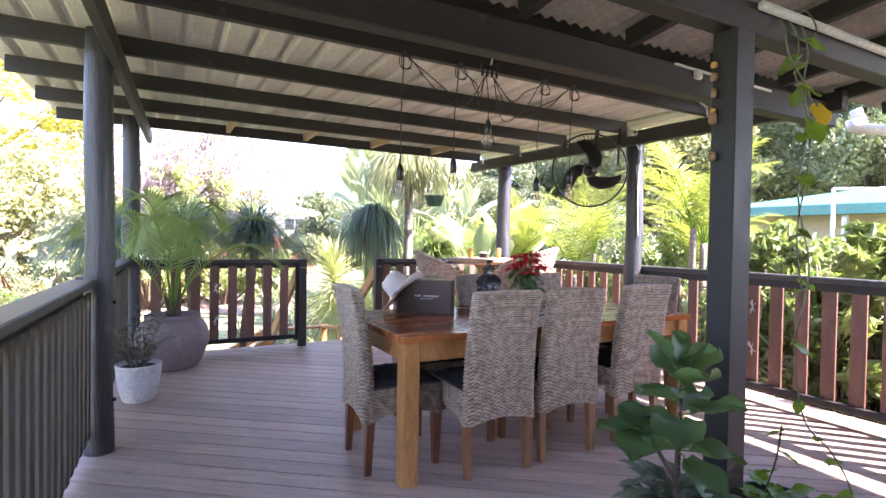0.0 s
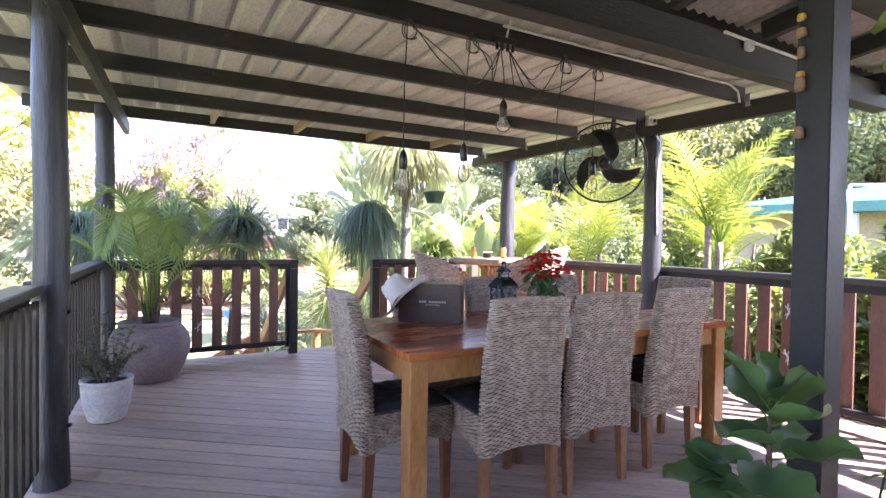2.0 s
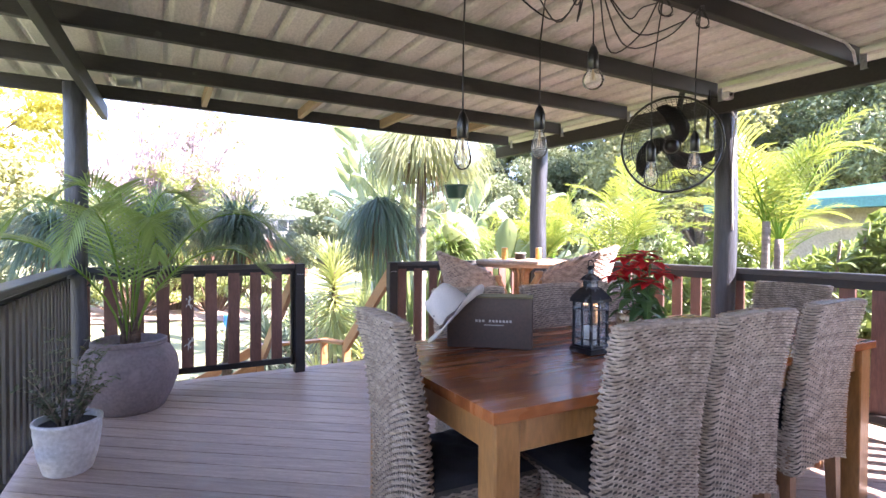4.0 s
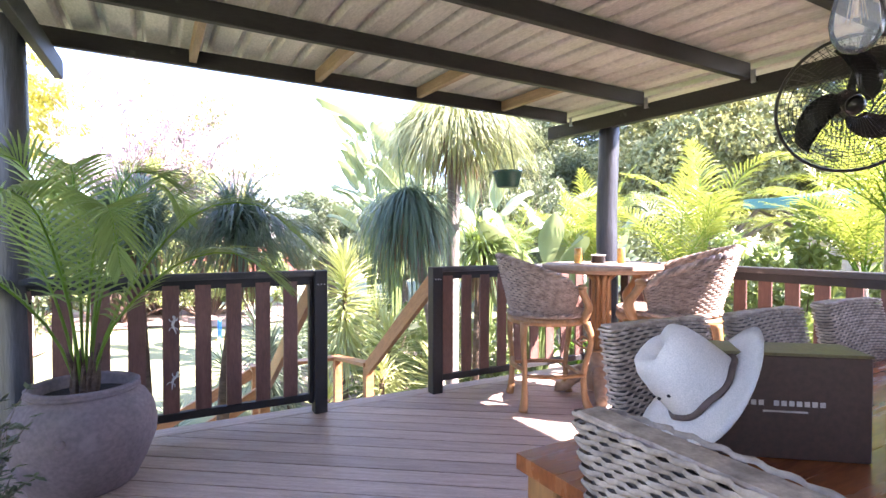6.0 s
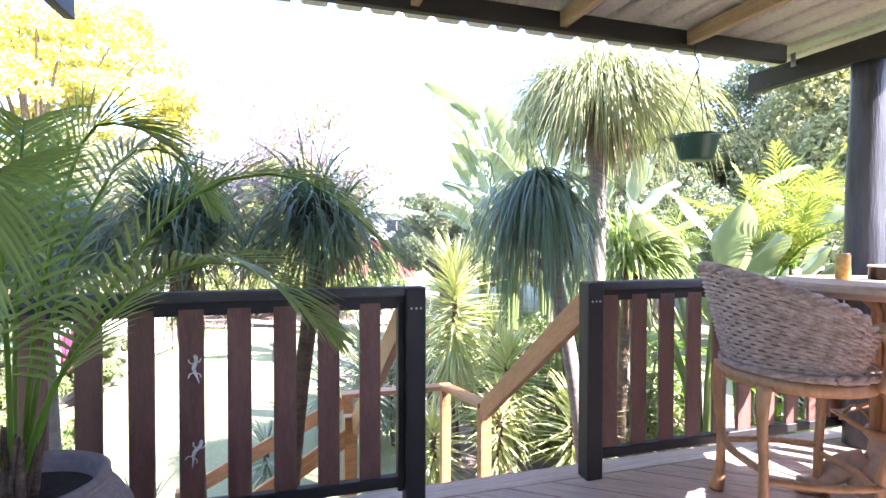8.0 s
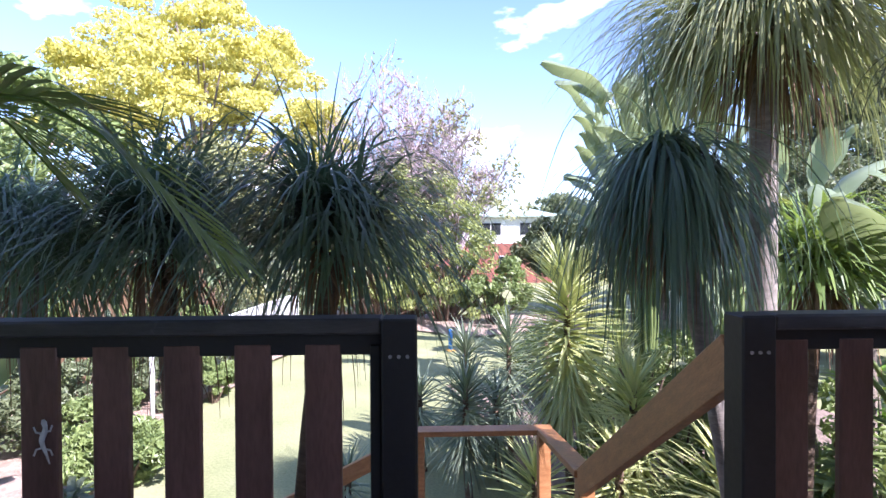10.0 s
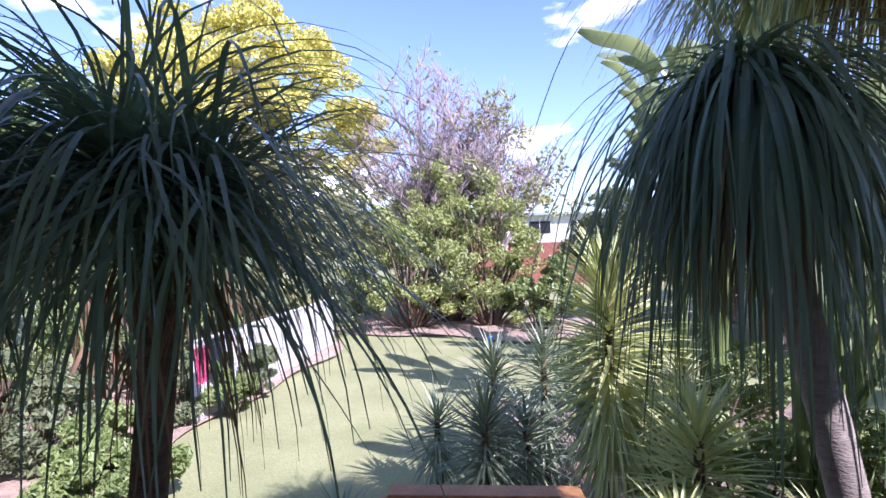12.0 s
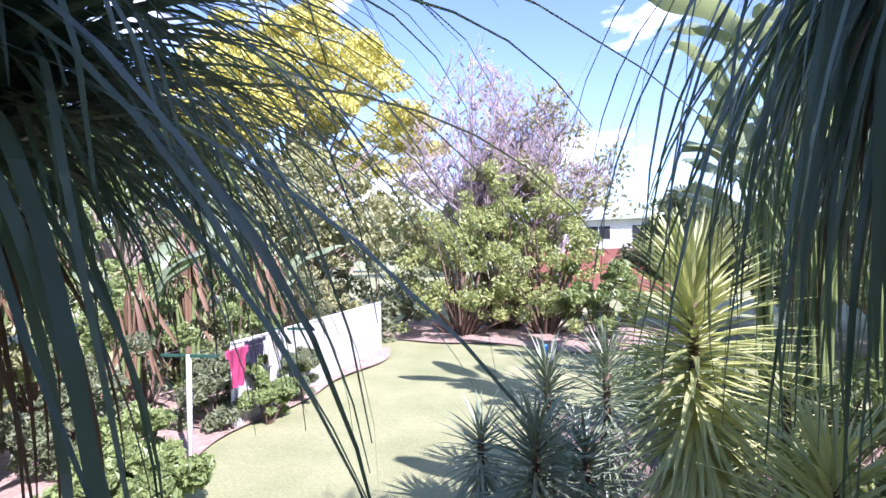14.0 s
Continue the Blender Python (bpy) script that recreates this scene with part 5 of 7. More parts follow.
def planter(name, m, prof, soil_z, soil_r, mat, label, category="plant pot"):
    p = thing(name, m, label, category)
    part("pot", lathe(bmesh.new(), prof, 40), mat, p, smooth=True)
    bm = bmesh.new()
    g = [bm.verts.new((0, 0, soil_z + 0.01))]
    rg = [bm.verts.new((soil_r * math.cos(2 * math.pi * k / 24), soil_r * math.sin(2 * math.pi * k / 24), soil_z)) for k in range(24)]
    for k in range(24):
        bm.faces.new((g[0], rg[k], rg[(k + 1) % 24]))
    part("soil", bm, SOIL, p)
    return p


rs = random.Random(5)
pp = planter("potted_palm", pose(0.03, 5.79, 0), [(0.0, 0.0), (0.20, 0.0), (0.225, 0.02), (0.275, 0.12), (0.312, 0.22), (0.318, 0.29), (0.305, 0.37), (0.268, 0.435), (0.226, 0.468), (0.238, 0.484), (0.242, 0.50), (0.224, 0.508), (0.208, 0.49), (0.20, 0.42), (0.0, 0.42)], 0.445, 0.203, CLAY, "feathery green palm in a large mauve clay pot on the deck", "potted palm")
part("rim_bead", tube(bmesh.new(), [(0.235 * math.cos(a), 0.235 * math.sin(a), 0.478) for a in (2 * math.pi * k / 40 for k in range(41))], 0.010, 6, False), CLAY, pp, smooth=True)
part("medallion", lathe(bmesh.new(), [(0, -0.004), (0.022, -0.002), (0.022, 0.006), (0.012, 0.012), (0, 0.012)], 16), CLAY, pp, smooth=True, m=pose(-0.06, -0.308, 0.31, 90, 0, -10))
bm = bmesh.new()
for k in range(26):
    a, r0 = rs.uniform(0, 6.28), rs.uniform(0.005, 0.05)
    tube(bm, bend((r0 * math.cos(a), r0 * math.sin(a), 0.43), a, radians(rs.uniform(72, 88)), radians(rs.uniform(70, 92)), rs.uniform(0.12, 0.26), 4), [0.014, 0.016, 0.013, 0.008, 0.003], 5)
part("fibrous_base", bm, DTRUNK, pp, "brown fibrous palm base", True)
for az, reach, peak, tip in ((-4, 1.0, 1.50, 1.34), (-30, 0.92, 1.24, 1.14), (200, 0.95, 1.30, 1.06), (158, 0.80, 1.56, 1.40), (105, 0.5, 1.70, 1.64), (250, 0.75, 1.48, 1.28), (45, 0.62, 1.62, 1.50), (-72, 0.55, 1.44, 1.26), (222, 0.48, 1.66, 1.62), (10, 0.36, 1.66, 1.68)):
    a = radians(az)
    d = Vector((math.cos(a), math.sin(a), 0))
    bl, bs = bmesh.new(), bmesh.new()
    pts = [d * 0.02 + Vector((0, 0, 0.46)), d * reach * 0.16 + Vector((0, 0, 0.46 + (peak - 0.46) * 0.42)), d * reach * 0.48 + Vector((0, 0, peak - 0.16)), d * reach * 0.82 + Vector((0, 0, peak - 0.09)), d * reach * 1.10 + Vector((0, 0, tip - 0.16))]
    frond(bl, bs, pts, 0.32, 0.0145, 60, rs, droop=0.26, start=0.28, vee=0.24, mess=0.3)
    f = part("frond", bl, L_PALM, pp)
    part("rib", bs, L_VINE, f, smooth=True)

sp = planter("potted_shrub", pose(-0.20, 4.775, 0) @ Matrix.Diagonal((0.88, 0.88, 0.86, 1)), [(0.0, 0.0), (0.11, 0.0), (0.125, 0.012), (0.155, 0.12), (0.172, 0.25), (0.172, 0.30), (0.178, 0.305), (0.178, 0.325), (0.162, 0.325), (0.155, 0.28), (0.0, 0.27)], 0.29, 0.155, WPOT, "spindly grey-green shrub in a white glazed pot", "potted shrub")
bl, bs = bmesh.new(), bmesh.new()
for k in range(30):
    a = rs.uniform(0, 6.28)
    pts = bend((0.05 * math.cos(a), 0.05 * math.sin(a), 0.28), a, radians(rs.uniform(60, 88)), radians(rs.uniform(20, 85)), rs.uniform(0.2, 0.62), 8, wob=0.7, rs=rs)
    tube(bs, pts, [0.005 * (1 - 0.1 * q) for q in range(9)], 5)
    for q in range(2, 9):
        for w in range(6):
            b = rs.uniform(0, 6.28)
            L = rs.uniform(0.022, 0.05)
            dd = Vector((math.cos(b), math.sin(b), rs.uniform(-0.3, 0.8))).normalized()
            blade(bl, [pts[q] + dd * (L * t) for t in (0, 0.5, 1)], L * 0.5)
part("twig_clump", bs, TRUNK, sp)
part("foliage", bl, L_HERB, sp, "small grey-green leaves")


def broad_leaf(bm, base, direction, L, W, rs, cup=0.2, droop=0.5, notch=0.0):
    """A broad leaf blade with waves, seven points across."""
    d = direction.normalized()
    side = d.cross(Vector((0, 0, 1)))
    side = side.normalized() if side.length > 1e-3 else Vector((1, 0, 0))
    up = side.cross(d).normalized()
    ph = rs.uniform(0, 6.28)
    g = []
    for i in range(9):
        t = i / 8
        w = W * (math.sin(math.pi * (0.06 + 0.90 * t ** 0.85)) ** 0.75) * (0.75 + 0.35 * t)
        row = []
        for j in range(-3, 4):
            s = j / 3
            p = base + d * (L * (t - notch * (1 - t) * abs(s) ** 2)) + side * (w * 0.5 * s) + up * (cup * W * s * s * 0.5 + 0.018 * W * 4 * math.sin(9 * t + ph) * abs(s)) + Vector((0, 0, -droop * L * t * t * 0.6))
            row.append(bm.verts.new(p))
        g.append(row)
    for i in range(8):
        for j in range(6):
            bm.faces.new((g[i][j], g[i][j + 1], g[i + 1][j + 1], g[i + 1][j]))


fg = planter("potted_fig", pose(1.60, 1.49, 0), [(0.0, 0.0), (0.10, 0.0), (0.14, 0.24), (0.155, 0.25), (0.158, 0.30), (0.142, 0.30), (0.136, 0.26), (0, 0.25)], 0.265, 0.138, TERRA, "broad-leaved fig in a terracotta pot beside the post", "potted plant")
bs = bmesh.new()
stem = curve_points([(0.0, 0.0, 0.26), (0.03, 0.02, 0.46), (0.01, 0.0, 0.64), (0.035, 0.01, 0.80)], 12)
tube(bs, stem, [0.013 - 0.0006 * k for k in range(13)], 7)
stem2 = curve_points([(0.0, 0.0, 0.40), (-0.05, 0.03, 0.50), (-0.10, 0.06, 0.58)], 8)
tube(bs, stem2, 0.008, 6)
part("stem", bs, DTRUNK, fg, "woody brown stem", True)
for k, (az, el, z, L) in enumerate(((200, 10, 0.40, 0.26), (330, -5, 0.38, 0.27), (265, -30, 0.38, 0.24), (120, 10, 0.46, 0.24), (20, 15, 0.50, 0.27), (180, 20, 0.56, 0.27), (300, 20, 0.52, 0.25), (240, 30, 0.60, 0.25), (60, 40, 0.62, 0.26), (345, 45, 0.62, 0.25), (140, 55, 0.64, 0.25), (90, 75, 0.64, 0.2), (280, 60, 0.64, 0.18), (215, -5, 0.50, 0.26))):
    a, e = radians(az), radians(el)
    d = Vector((math.cos(a) * math.cos(e), math.sin(a) * math.cos(e), math.sin(e)))
    q = min(stem, key=lambda p: abs(p.z - z - 0.13))
    bm = bmesh.new()
    broad_leaf(bm, q + d * 0.04, d, L * 0.72, L * 0.72, rs, 0.3, 0.22)
    lf = part("leaf", bm, L_FIG, fg, smooth=True)
    part("leaf_stalk", tube(bmesh.new(), [q, q + d * 0.06], 0.003, 5), L_VINE, lf)
for az, el, L in ((150, 15, 0.24), (210, 0, 0.26), (90, 35, 0.22)):
    a, e = radians(az), radians(el)
    bm = bmesh.new()
    broad_leaf(bm, stem2[-1], Vector((math.cos(a) * math.cos(e), math.sin(a) * math.cos(e), math.sin(e))), L * 0.72, L * 0.64, rs, 0.25, 0.4)
    part("leaf", bm, L_FIG, fg, smooth=True)
bm = bmesh.new()
for k in range(170):
    a, r0 = rs.uniform(0, 6.28), rs.uniform(0.03, 0.145)
    b = Vector((r0 * math.cos(a), r0 * math.sin(a), 0.27))
    L = rs.uniform(0.05, 0.12)
    az = a + rs.uniform(-0.8, 0.8)
    blade(bm, bend(b + Vector((0, 0, rs.uniform(0, 0.12))), az, radians(rs.uniform(20, 70)), radians(rs.uniform(-60, 0)), L, 4), L * 0.45)
tagged(part("underplanting", bm, L_HERB, fg, "variegated trailing underplanting"), kind="stuff")

vp = planter("potted_vine", pose(2.08, 1.42, 0), [(0.0, 0.0), (0.10, 0.0), (0.135, 0.24), (0.145, 0.245), (0.145, 0.27), (0.13, 0.27), (0.124, 0.23), (0, 0.22)], 0.235, 0.125, BLACK, "climbing vine in a black plastic pot by the post", "potted plant")


def heart(bm, base, d, L, rs):
    broad_leaf(bm, base, d, L, L * 0.95, rs, 0.2, 0.3, notch=0.22)


bs = bmesh.new()
strands = [curve_points([(0.02, 0.06, 0.23), (0.04, 0.02, 0.40), (0.0, -0.02, 0.56)], 8),
           curve_points([(0.10, 0.08, 2.20), (0.17, 0.05, 2.08), (0.12, 0.03, 1.92), (0.20, 0.02, 1.75), (0.14, 0.02, 1.45), (0.20, 0.0, 1.15), (0.15, 0.02, 0.85), (0.19, 0.0, 0.55), (0.28, -0.06, 0.42), (0.36, -0.1, 0.25), (0.30, -0.14, 0.06), (0.24, -0.16, 0.02)], 44),
           curve_points([(0.20, 0.08, 2.22), (0.24, 0.05, 2.06), (0.20, 0.04, 1.9), (0.22, 0.02, 1.62), (0.16, 0.03, 1.3), (0.21, 0.02, 1.0)], 24),
           curve_points([(0.08, 0.08, 2.18), (0.05, 0.04, 2.1), (0.06, 0.02, 1.98), (0.16, 0.02, 1.9), (0.23, 0.02, 1.78), (0.14, 0.03, 1.6), (0.02, 0.03, 1.62)], 26),
           curve_points([(0.08, 0.06, 2.15), (0.19, 0.04, 2.20), (0.26, 0.03, 2.14), (0.22, 0.04, 2.08), (0.12, 0.05, 2.10)], 20)]
for s_ in strands:
    tube(bs, s_, 0.0038, 5)
part("vine_stem", bs, L_HERB, vp, "thin trailing stems", True)
for s_, ks in ((strands[1], range(6, 40, 3)), (strands[2], range(4, 24, 3)), (strands[0], range(3, 9, 2))):
    for k in ks:
        a = rs.uniform(0, 6.28)
        bm = bmesh.new()
        heart(bm, s_[k], Vector((math.cos(a), math.sin(a), -0.5)), rs.uniform(0.045, 0.085), rs)
        part("leaf", bm, L_VINE, vp, smooth=True)
for p_, L, mt in (((0.20, -0.01, 1.80), 0.085, L_YELLOW), ((0.13, -0.03, 1.72), 0.085, L_VINE), ((0.05, -0.12, 0.29), 0.07, L_YELLOW)):
    bm = bmesh.new()
    heart(bm, Vector(p_), Vector((-0.35, -0.5, -0.85)), L, rs)
    part("leaf", bm, mt, vp, "large heart-shaped leaf", True)
bm = bmesh.new()
for k in range(16):
    a, r0 = rs.uniform(0, 6.28), rs.uniform(0.02, 0.15)
    heart(bm, Vector((r0 * math.cos(a), r0 * math.sin(a), 0.25 + rs.uniform(0, 0.04))), Vector((math.cos(a), math.sin(a), 0.5)), rs.uniform(0.06, 0.10), rs)
part("low_foliage", bm, L_VINE, vp, smooth=True)

hp = thing("hanging_pot", pose(3.19, 6.57, 1.70) @ Matrix.Diagonal((0.85, 0.85, 0.88, 1)), "green plastic hanging pot with trailing stems", "hanging pot")
part("pot", lathe(bmesh.new(), [(0.0, 0), (0.10, 0.0), (0.115, 0.01), (0.15, 0.14), (0.16, 0.145), (0.162, 0.17), (0.148, 0.17), (0.14, 0.13), (0, 0.12)], 36), GPLAS, hp, smooth=True)
bm = bmesh.new()
for k in range(3):
    a = 2 * math.pi * k / 3 + 0.4
    tube(bm, [(0.155 * math.cos(a), 0.155 * math.sin(a), 0.16), (0, 0, 0.62)], 0.003, 5)
tube(bm, curve_points([(0, 0, 0.60), (0.02, 0, 0.66), (0, 0, 0.70), (-0.02, 0, 0.74), (0, 0, 0.80)], 10), 0.005, 6)
part("hanger", bm, BLACK, hp)
bs, bl = bmesh.new(), bmesh.new()
for k in range(14):
    a = rs.uniform(0, 6.28)
    pts = bend((0.1 * math.cos(a), 0.1 * math.sin(a), 0.15), a, radians(50), radians(-88), rs.uniform(0.25, 0.62), 9, 0.6)
    tube(bs, pts, 0.002, 4)
    for q in range(2, 10, 2):
        b = rs.uniform(0, 6.28)
        blade(bl, [pts[q] + Vector((math.cos(b), math.sin(b), -0.3)) * (0.035 * t) for t in (0, 0.5, 1)], 0.014)
tagged(part("trailing_growth", bs, L_HERB, hp), kind="stuff")
part("foliage", bl, L_HERB, hp)

# ---- garden plants next to the deck ----


def ponytail(x, y, z, n, lmin, lmax, mat, trunk_base, label, tr=0.07, width=0.013, seed=1, dry=60, spikes=16, spread=0.03, fall=(-90, -58), power=(0.6, 1.25), rise=(0, 88), curl=0.25):
    rr = random.Random(seed)
    t = thing("ponytail_palm", pose(x, y, 0), label, "ponytail palm", "ponytail palms below the deck")
    bm = bmesh.new()
    bx_, by_ = trunk_base[0] - x, trunk_base[1] - y
    path = curve_points([(bx_, by_, GROUND - 0.1), (bx_ * 0.9, by_ * 0.9, GROUND + 0.5), (bx_ * 0.55, by_ * 0.55, (GROUND + z) / 2 + 0.3), (0, 0, z - 0.12)], 16)
    tube(bm, path, [tr * (2.3 - 1.3 * min(1, k / 5)) for k in range(17)], 14)
    for k in range(5):
        a = 2 * math.pi * k / 5 + rr.random()
        tube(bm, bend((0, 0, z - 0.26), a, radians(75), radians(80), 0.28, 5), [tr * 0.75, tr * 0.6, tr * 0.5, tr * 0.42, tr * 0.3, tr * 0.2], 8)
    part("trunk", bm, PTRUNK if tr > 0.055 else DTRUNK, t, smooth=True)
    heads = [Vector((0.10 * math.cos(2.1 * k), 0.10 * math.sin(2.1 * k), z + 0.03 * k)) for k in range(3)]
    sc = lmax
    bm = bmesh.new()
    for k in range(n):
        a = rr.uniform(0, 6.283)
        L = rr.uniform(lmin, lmax)
        e0 = radians(rr.uniform(*rise))
        pts = bend(heads[k % 3] + Vector((spread * math.cos(a), spread * math.sin(a), rr.uniform(-0.05, 0.12))), a, e0, radians(rr.uniform(*fall)), L, 10, rr.uniform(*power), wob=rr.uniform(-curl, curl))
        strap(bm, pts, width * rr.uniform(0.7, 1.2), Vector((math.cos(a) * 0.5, math.sin(a) * 0.5, 1)))
    for k in range(spikes):
        a = rr.uniform(0, 6.283)
        strap(bm, bend(heads[k % 3], a, radians(rr.uniform(66, 88)), radians(rr.uniform(30, 80)), rr.uniform(0.45, 0.75) * sc, 7), width, Vector((math.cos(a), math.sin(a), 0.3)))
    part("crown", bm, mat, t, "long thin weeping leaves")
    bm = bmesh.new()
    for k in range(dry):
        a = rr.uniform(0, 6.283)
        strap(bm, bend(heads[k % 3] + Vector((0, 0, -0.08)), a, radians(rr.uniform(-50, 10)), radians(-90), rr.uniform(lmin, lmax) * 0.75, 7, 0.5), width * 0.8, Vector((math.cos(a) * 0.6, math.sin(a) * 0.6, 1)))
    part("dry_skirt", bm, L_DRY, t, "dry brown hanging leaves")
    return t


PT = "dark green weeping ponytail palm with a brown forked trunk"
ponytail(0.98, 7.30, 1.20, 1250, 0.36, 1.08, L_PONY, (0.74, 7.36), PT, seed=1, tr=0.050, width=0.0135, power=(0.5, 1.6), fall=(-92, -45), rise=(-2, 86), spikes=34, curl=0.45)
ponytail(0.20, 7.36, 1.16, 1150, 0.42, 0.98, L_PONY, (0.32, 7.38), PT, seed=2, tr=0.050, width=0.0145, power=(0.8, 1.9), fall=(-88, -25), rise=(-2, 86), spikes=34)
ponytail(-0.65, 7.65, 1.15, 1300, 0.6, 1.05, L_PONY, (-0.6, 7.8), PT, seed=3)
dark_palm = ponytail(2.74, 7.74, 1.60, 1000, 0.26, 1.25, L_PONY, (3.22, 7.62), PT, seed=4, spikes=6, tr=0.058, width=0.0165, dry=220, spread=0.05, fall=(-98, -76), power=(0.10, 0.45), rise=(-10, 86), curl=0.65)
bm = bmesh.new()
strap(bm, [p - Vector((2.72, 7.74, 0)) for p in curve_points([(2.70, 7.74, 1.70), (2.55, 7.70, 1.92), (2.37, 7.66, 1.99), (2.12, 7.55, 1.80), (1.95, 7.45, 1.40)], 18)], 0.016)
part("stray_leaf", bm, L_PONY, dark_palm)
# crown in the leaf colour that is brightened for sun
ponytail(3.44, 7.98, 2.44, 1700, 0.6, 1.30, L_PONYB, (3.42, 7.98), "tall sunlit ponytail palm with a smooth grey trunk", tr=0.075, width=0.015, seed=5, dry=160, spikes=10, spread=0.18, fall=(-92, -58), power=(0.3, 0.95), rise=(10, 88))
ponytail(4.15, 8.5, 0.95, 420, 0.5, 0.95, L_PALM, (4.2, 8.7), "low green strap-leaved palm behind the railing", tr=0.05, width=0.032, seed=6, fall=(-75, -20), power=(0.8, 1.6))


def yucca(x, y, z0, z1, L, n, mat, label, seed, width=0.034, stems=1):
    x, y = askew(x, y)
    rr = random.Random(seed)
    t = thing("yucca", pose(x, y, 0), label, "yucca", "yuccas below the deck")
    bm = bmesh.new()
    tube(bm, curve_points([(0.05, 0, GROUND - 0.05), (0.02, 0.03, (GROUND + z0) / 2), (0, 0, z0), (0, 0, z1)], 10), [0.055, 0.05, 0.045, 0.045, 0.043, 0.042, 0.04, 0.038, 0.036, 0.034, 0.03], 9)
    part("trunk", bm, DTRUNK, t, smooth=True)
    bm = bmesh.new()
    for k in range(n):
        f = k / n
        z = z0 + (z1 - z0) * f
        a = k * 2.39996 + rr.uniform(-0.2, 0.2)
        e = radians(-48 + 120 * f ** 1.4 + rr.uniform(-9, 9))
        LL = L * rr.uniform(0.82, 1.08) * (0.8 + 0.2 * math.sin(math.pi * f))
        pts = bend((0, 0, z), a, e, e - radians(8 + 22 * rr.random()), LL, 4)
        blade(bm, pts, width, Vector((0, 0, 1)) if e < 1.2 else Vector((math.cos(a), math.sin(a), 0.4)), 0.45, taper=lambda t_: min(1, 0.55 + 2.0 * t_) * (1 - t_ ** 2.2) + 0.02)
    part("crown", bm, mat, t, "stiff sword-shaped leaves")
    return t


# YL goes with the leaf colour brightened for sun, YD with the shade-dark one
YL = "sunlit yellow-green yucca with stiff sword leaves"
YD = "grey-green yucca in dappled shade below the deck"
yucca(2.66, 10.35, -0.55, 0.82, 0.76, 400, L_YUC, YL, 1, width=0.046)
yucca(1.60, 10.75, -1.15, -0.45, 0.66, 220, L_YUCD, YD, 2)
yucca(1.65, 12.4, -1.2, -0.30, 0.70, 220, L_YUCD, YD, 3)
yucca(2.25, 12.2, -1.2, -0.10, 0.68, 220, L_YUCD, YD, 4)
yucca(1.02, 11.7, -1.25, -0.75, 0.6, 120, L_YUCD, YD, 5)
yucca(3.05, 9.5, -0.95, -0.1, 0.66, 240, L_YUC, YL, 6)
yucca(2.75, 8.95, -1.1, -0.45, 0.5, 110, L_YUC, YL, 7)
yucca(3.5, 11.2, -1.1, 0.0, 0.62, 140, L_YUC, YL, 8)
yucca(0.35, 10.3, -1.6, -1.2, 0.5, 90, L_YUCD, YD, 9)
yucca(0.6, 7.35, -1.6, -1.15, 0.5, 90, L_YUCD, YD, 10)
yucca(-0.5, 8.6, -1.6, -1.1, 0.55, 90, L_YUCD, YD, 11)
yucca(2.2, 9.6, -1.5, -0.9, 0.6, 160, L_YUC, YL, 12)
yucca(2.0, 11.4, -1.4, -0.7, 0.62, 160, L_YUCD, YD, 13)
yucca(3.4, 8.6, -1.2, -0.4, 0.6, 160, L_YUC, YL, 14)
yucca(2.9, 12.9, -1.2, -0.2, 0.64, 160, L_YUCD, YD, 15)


def cane_palm(x, y, z, n, length, label, seed, trunk_r=0.045, stems=1, mat=None):
    x, y = askew(x, y)
    rr = random.Random(seed)
    t = thing("garden_palm", pose(x, y, 0), label, "palm", "sunlit garden palms")
    for s in range(stems):
        ox, oy = (rr.uniform(-0.35, 0.35), rr.uniform(-0.35, 0.35)) if s else (0, 0)
        zz = z - 0.35 * s * rr.random()
        bm = bmesh.new()
        tube(bm, curve_points([(ox * 0.5, oy * 0.5, GROUND), (ox * 0.8, oy * 0.8, (GROUND + zz) / 2), (ox, oy, zz)], 14), [trunk_r * (1.15 - 0.25 * k / 14 + (0.07 if k % 2 else 0)) for k in range(15)], 10)
        part("trunk", bm, TRUNK, t, "pale ringed trunk", True)
        for k in range(n):
            a = 2 * math.pi * k / n + rr.uniform(-0.3, 0.3)
            e0 = radians(rr.uniform(62, 89))
            pts = bend((ox, oy, zz - 0.05), a, e0, radians(rr.uniform(-35, 62)), length * rr.uniform(0.8, 1.15), 8, 1.2)
            bl, bs = bmesh.new(), bmesh.new()
            frond(bl, bs, pts, 0.46 * length / 1.3, 0.019, 30, rr, droop=0.42, start=0.2, vee=0.34, r=0.012)
            f = part("frond", bl, mat or L_CANE, t)
            part("rib", bs, L_VINE, f)
    return t


CP = "yellow-green feather palm in full sun beyond the railing"
cane_palm(6.2, 5.0, 1.45, 9, 1.45, CP, 1, stems=2)
cane_palm(6.1, 6.8, 1.05, 8, 1.5, CP, 2, stems=2)
cane_palm(5.9, 8.4, 0.9, 10, 1.4, CP, 3, stems=2)
cane_palm(7.6, 5.9, 1.0, 10, 1.5, CP, 4, stems=2)
cane_palm(5.2, 9.6, 0.6, 9, 1.3, CP, 5)


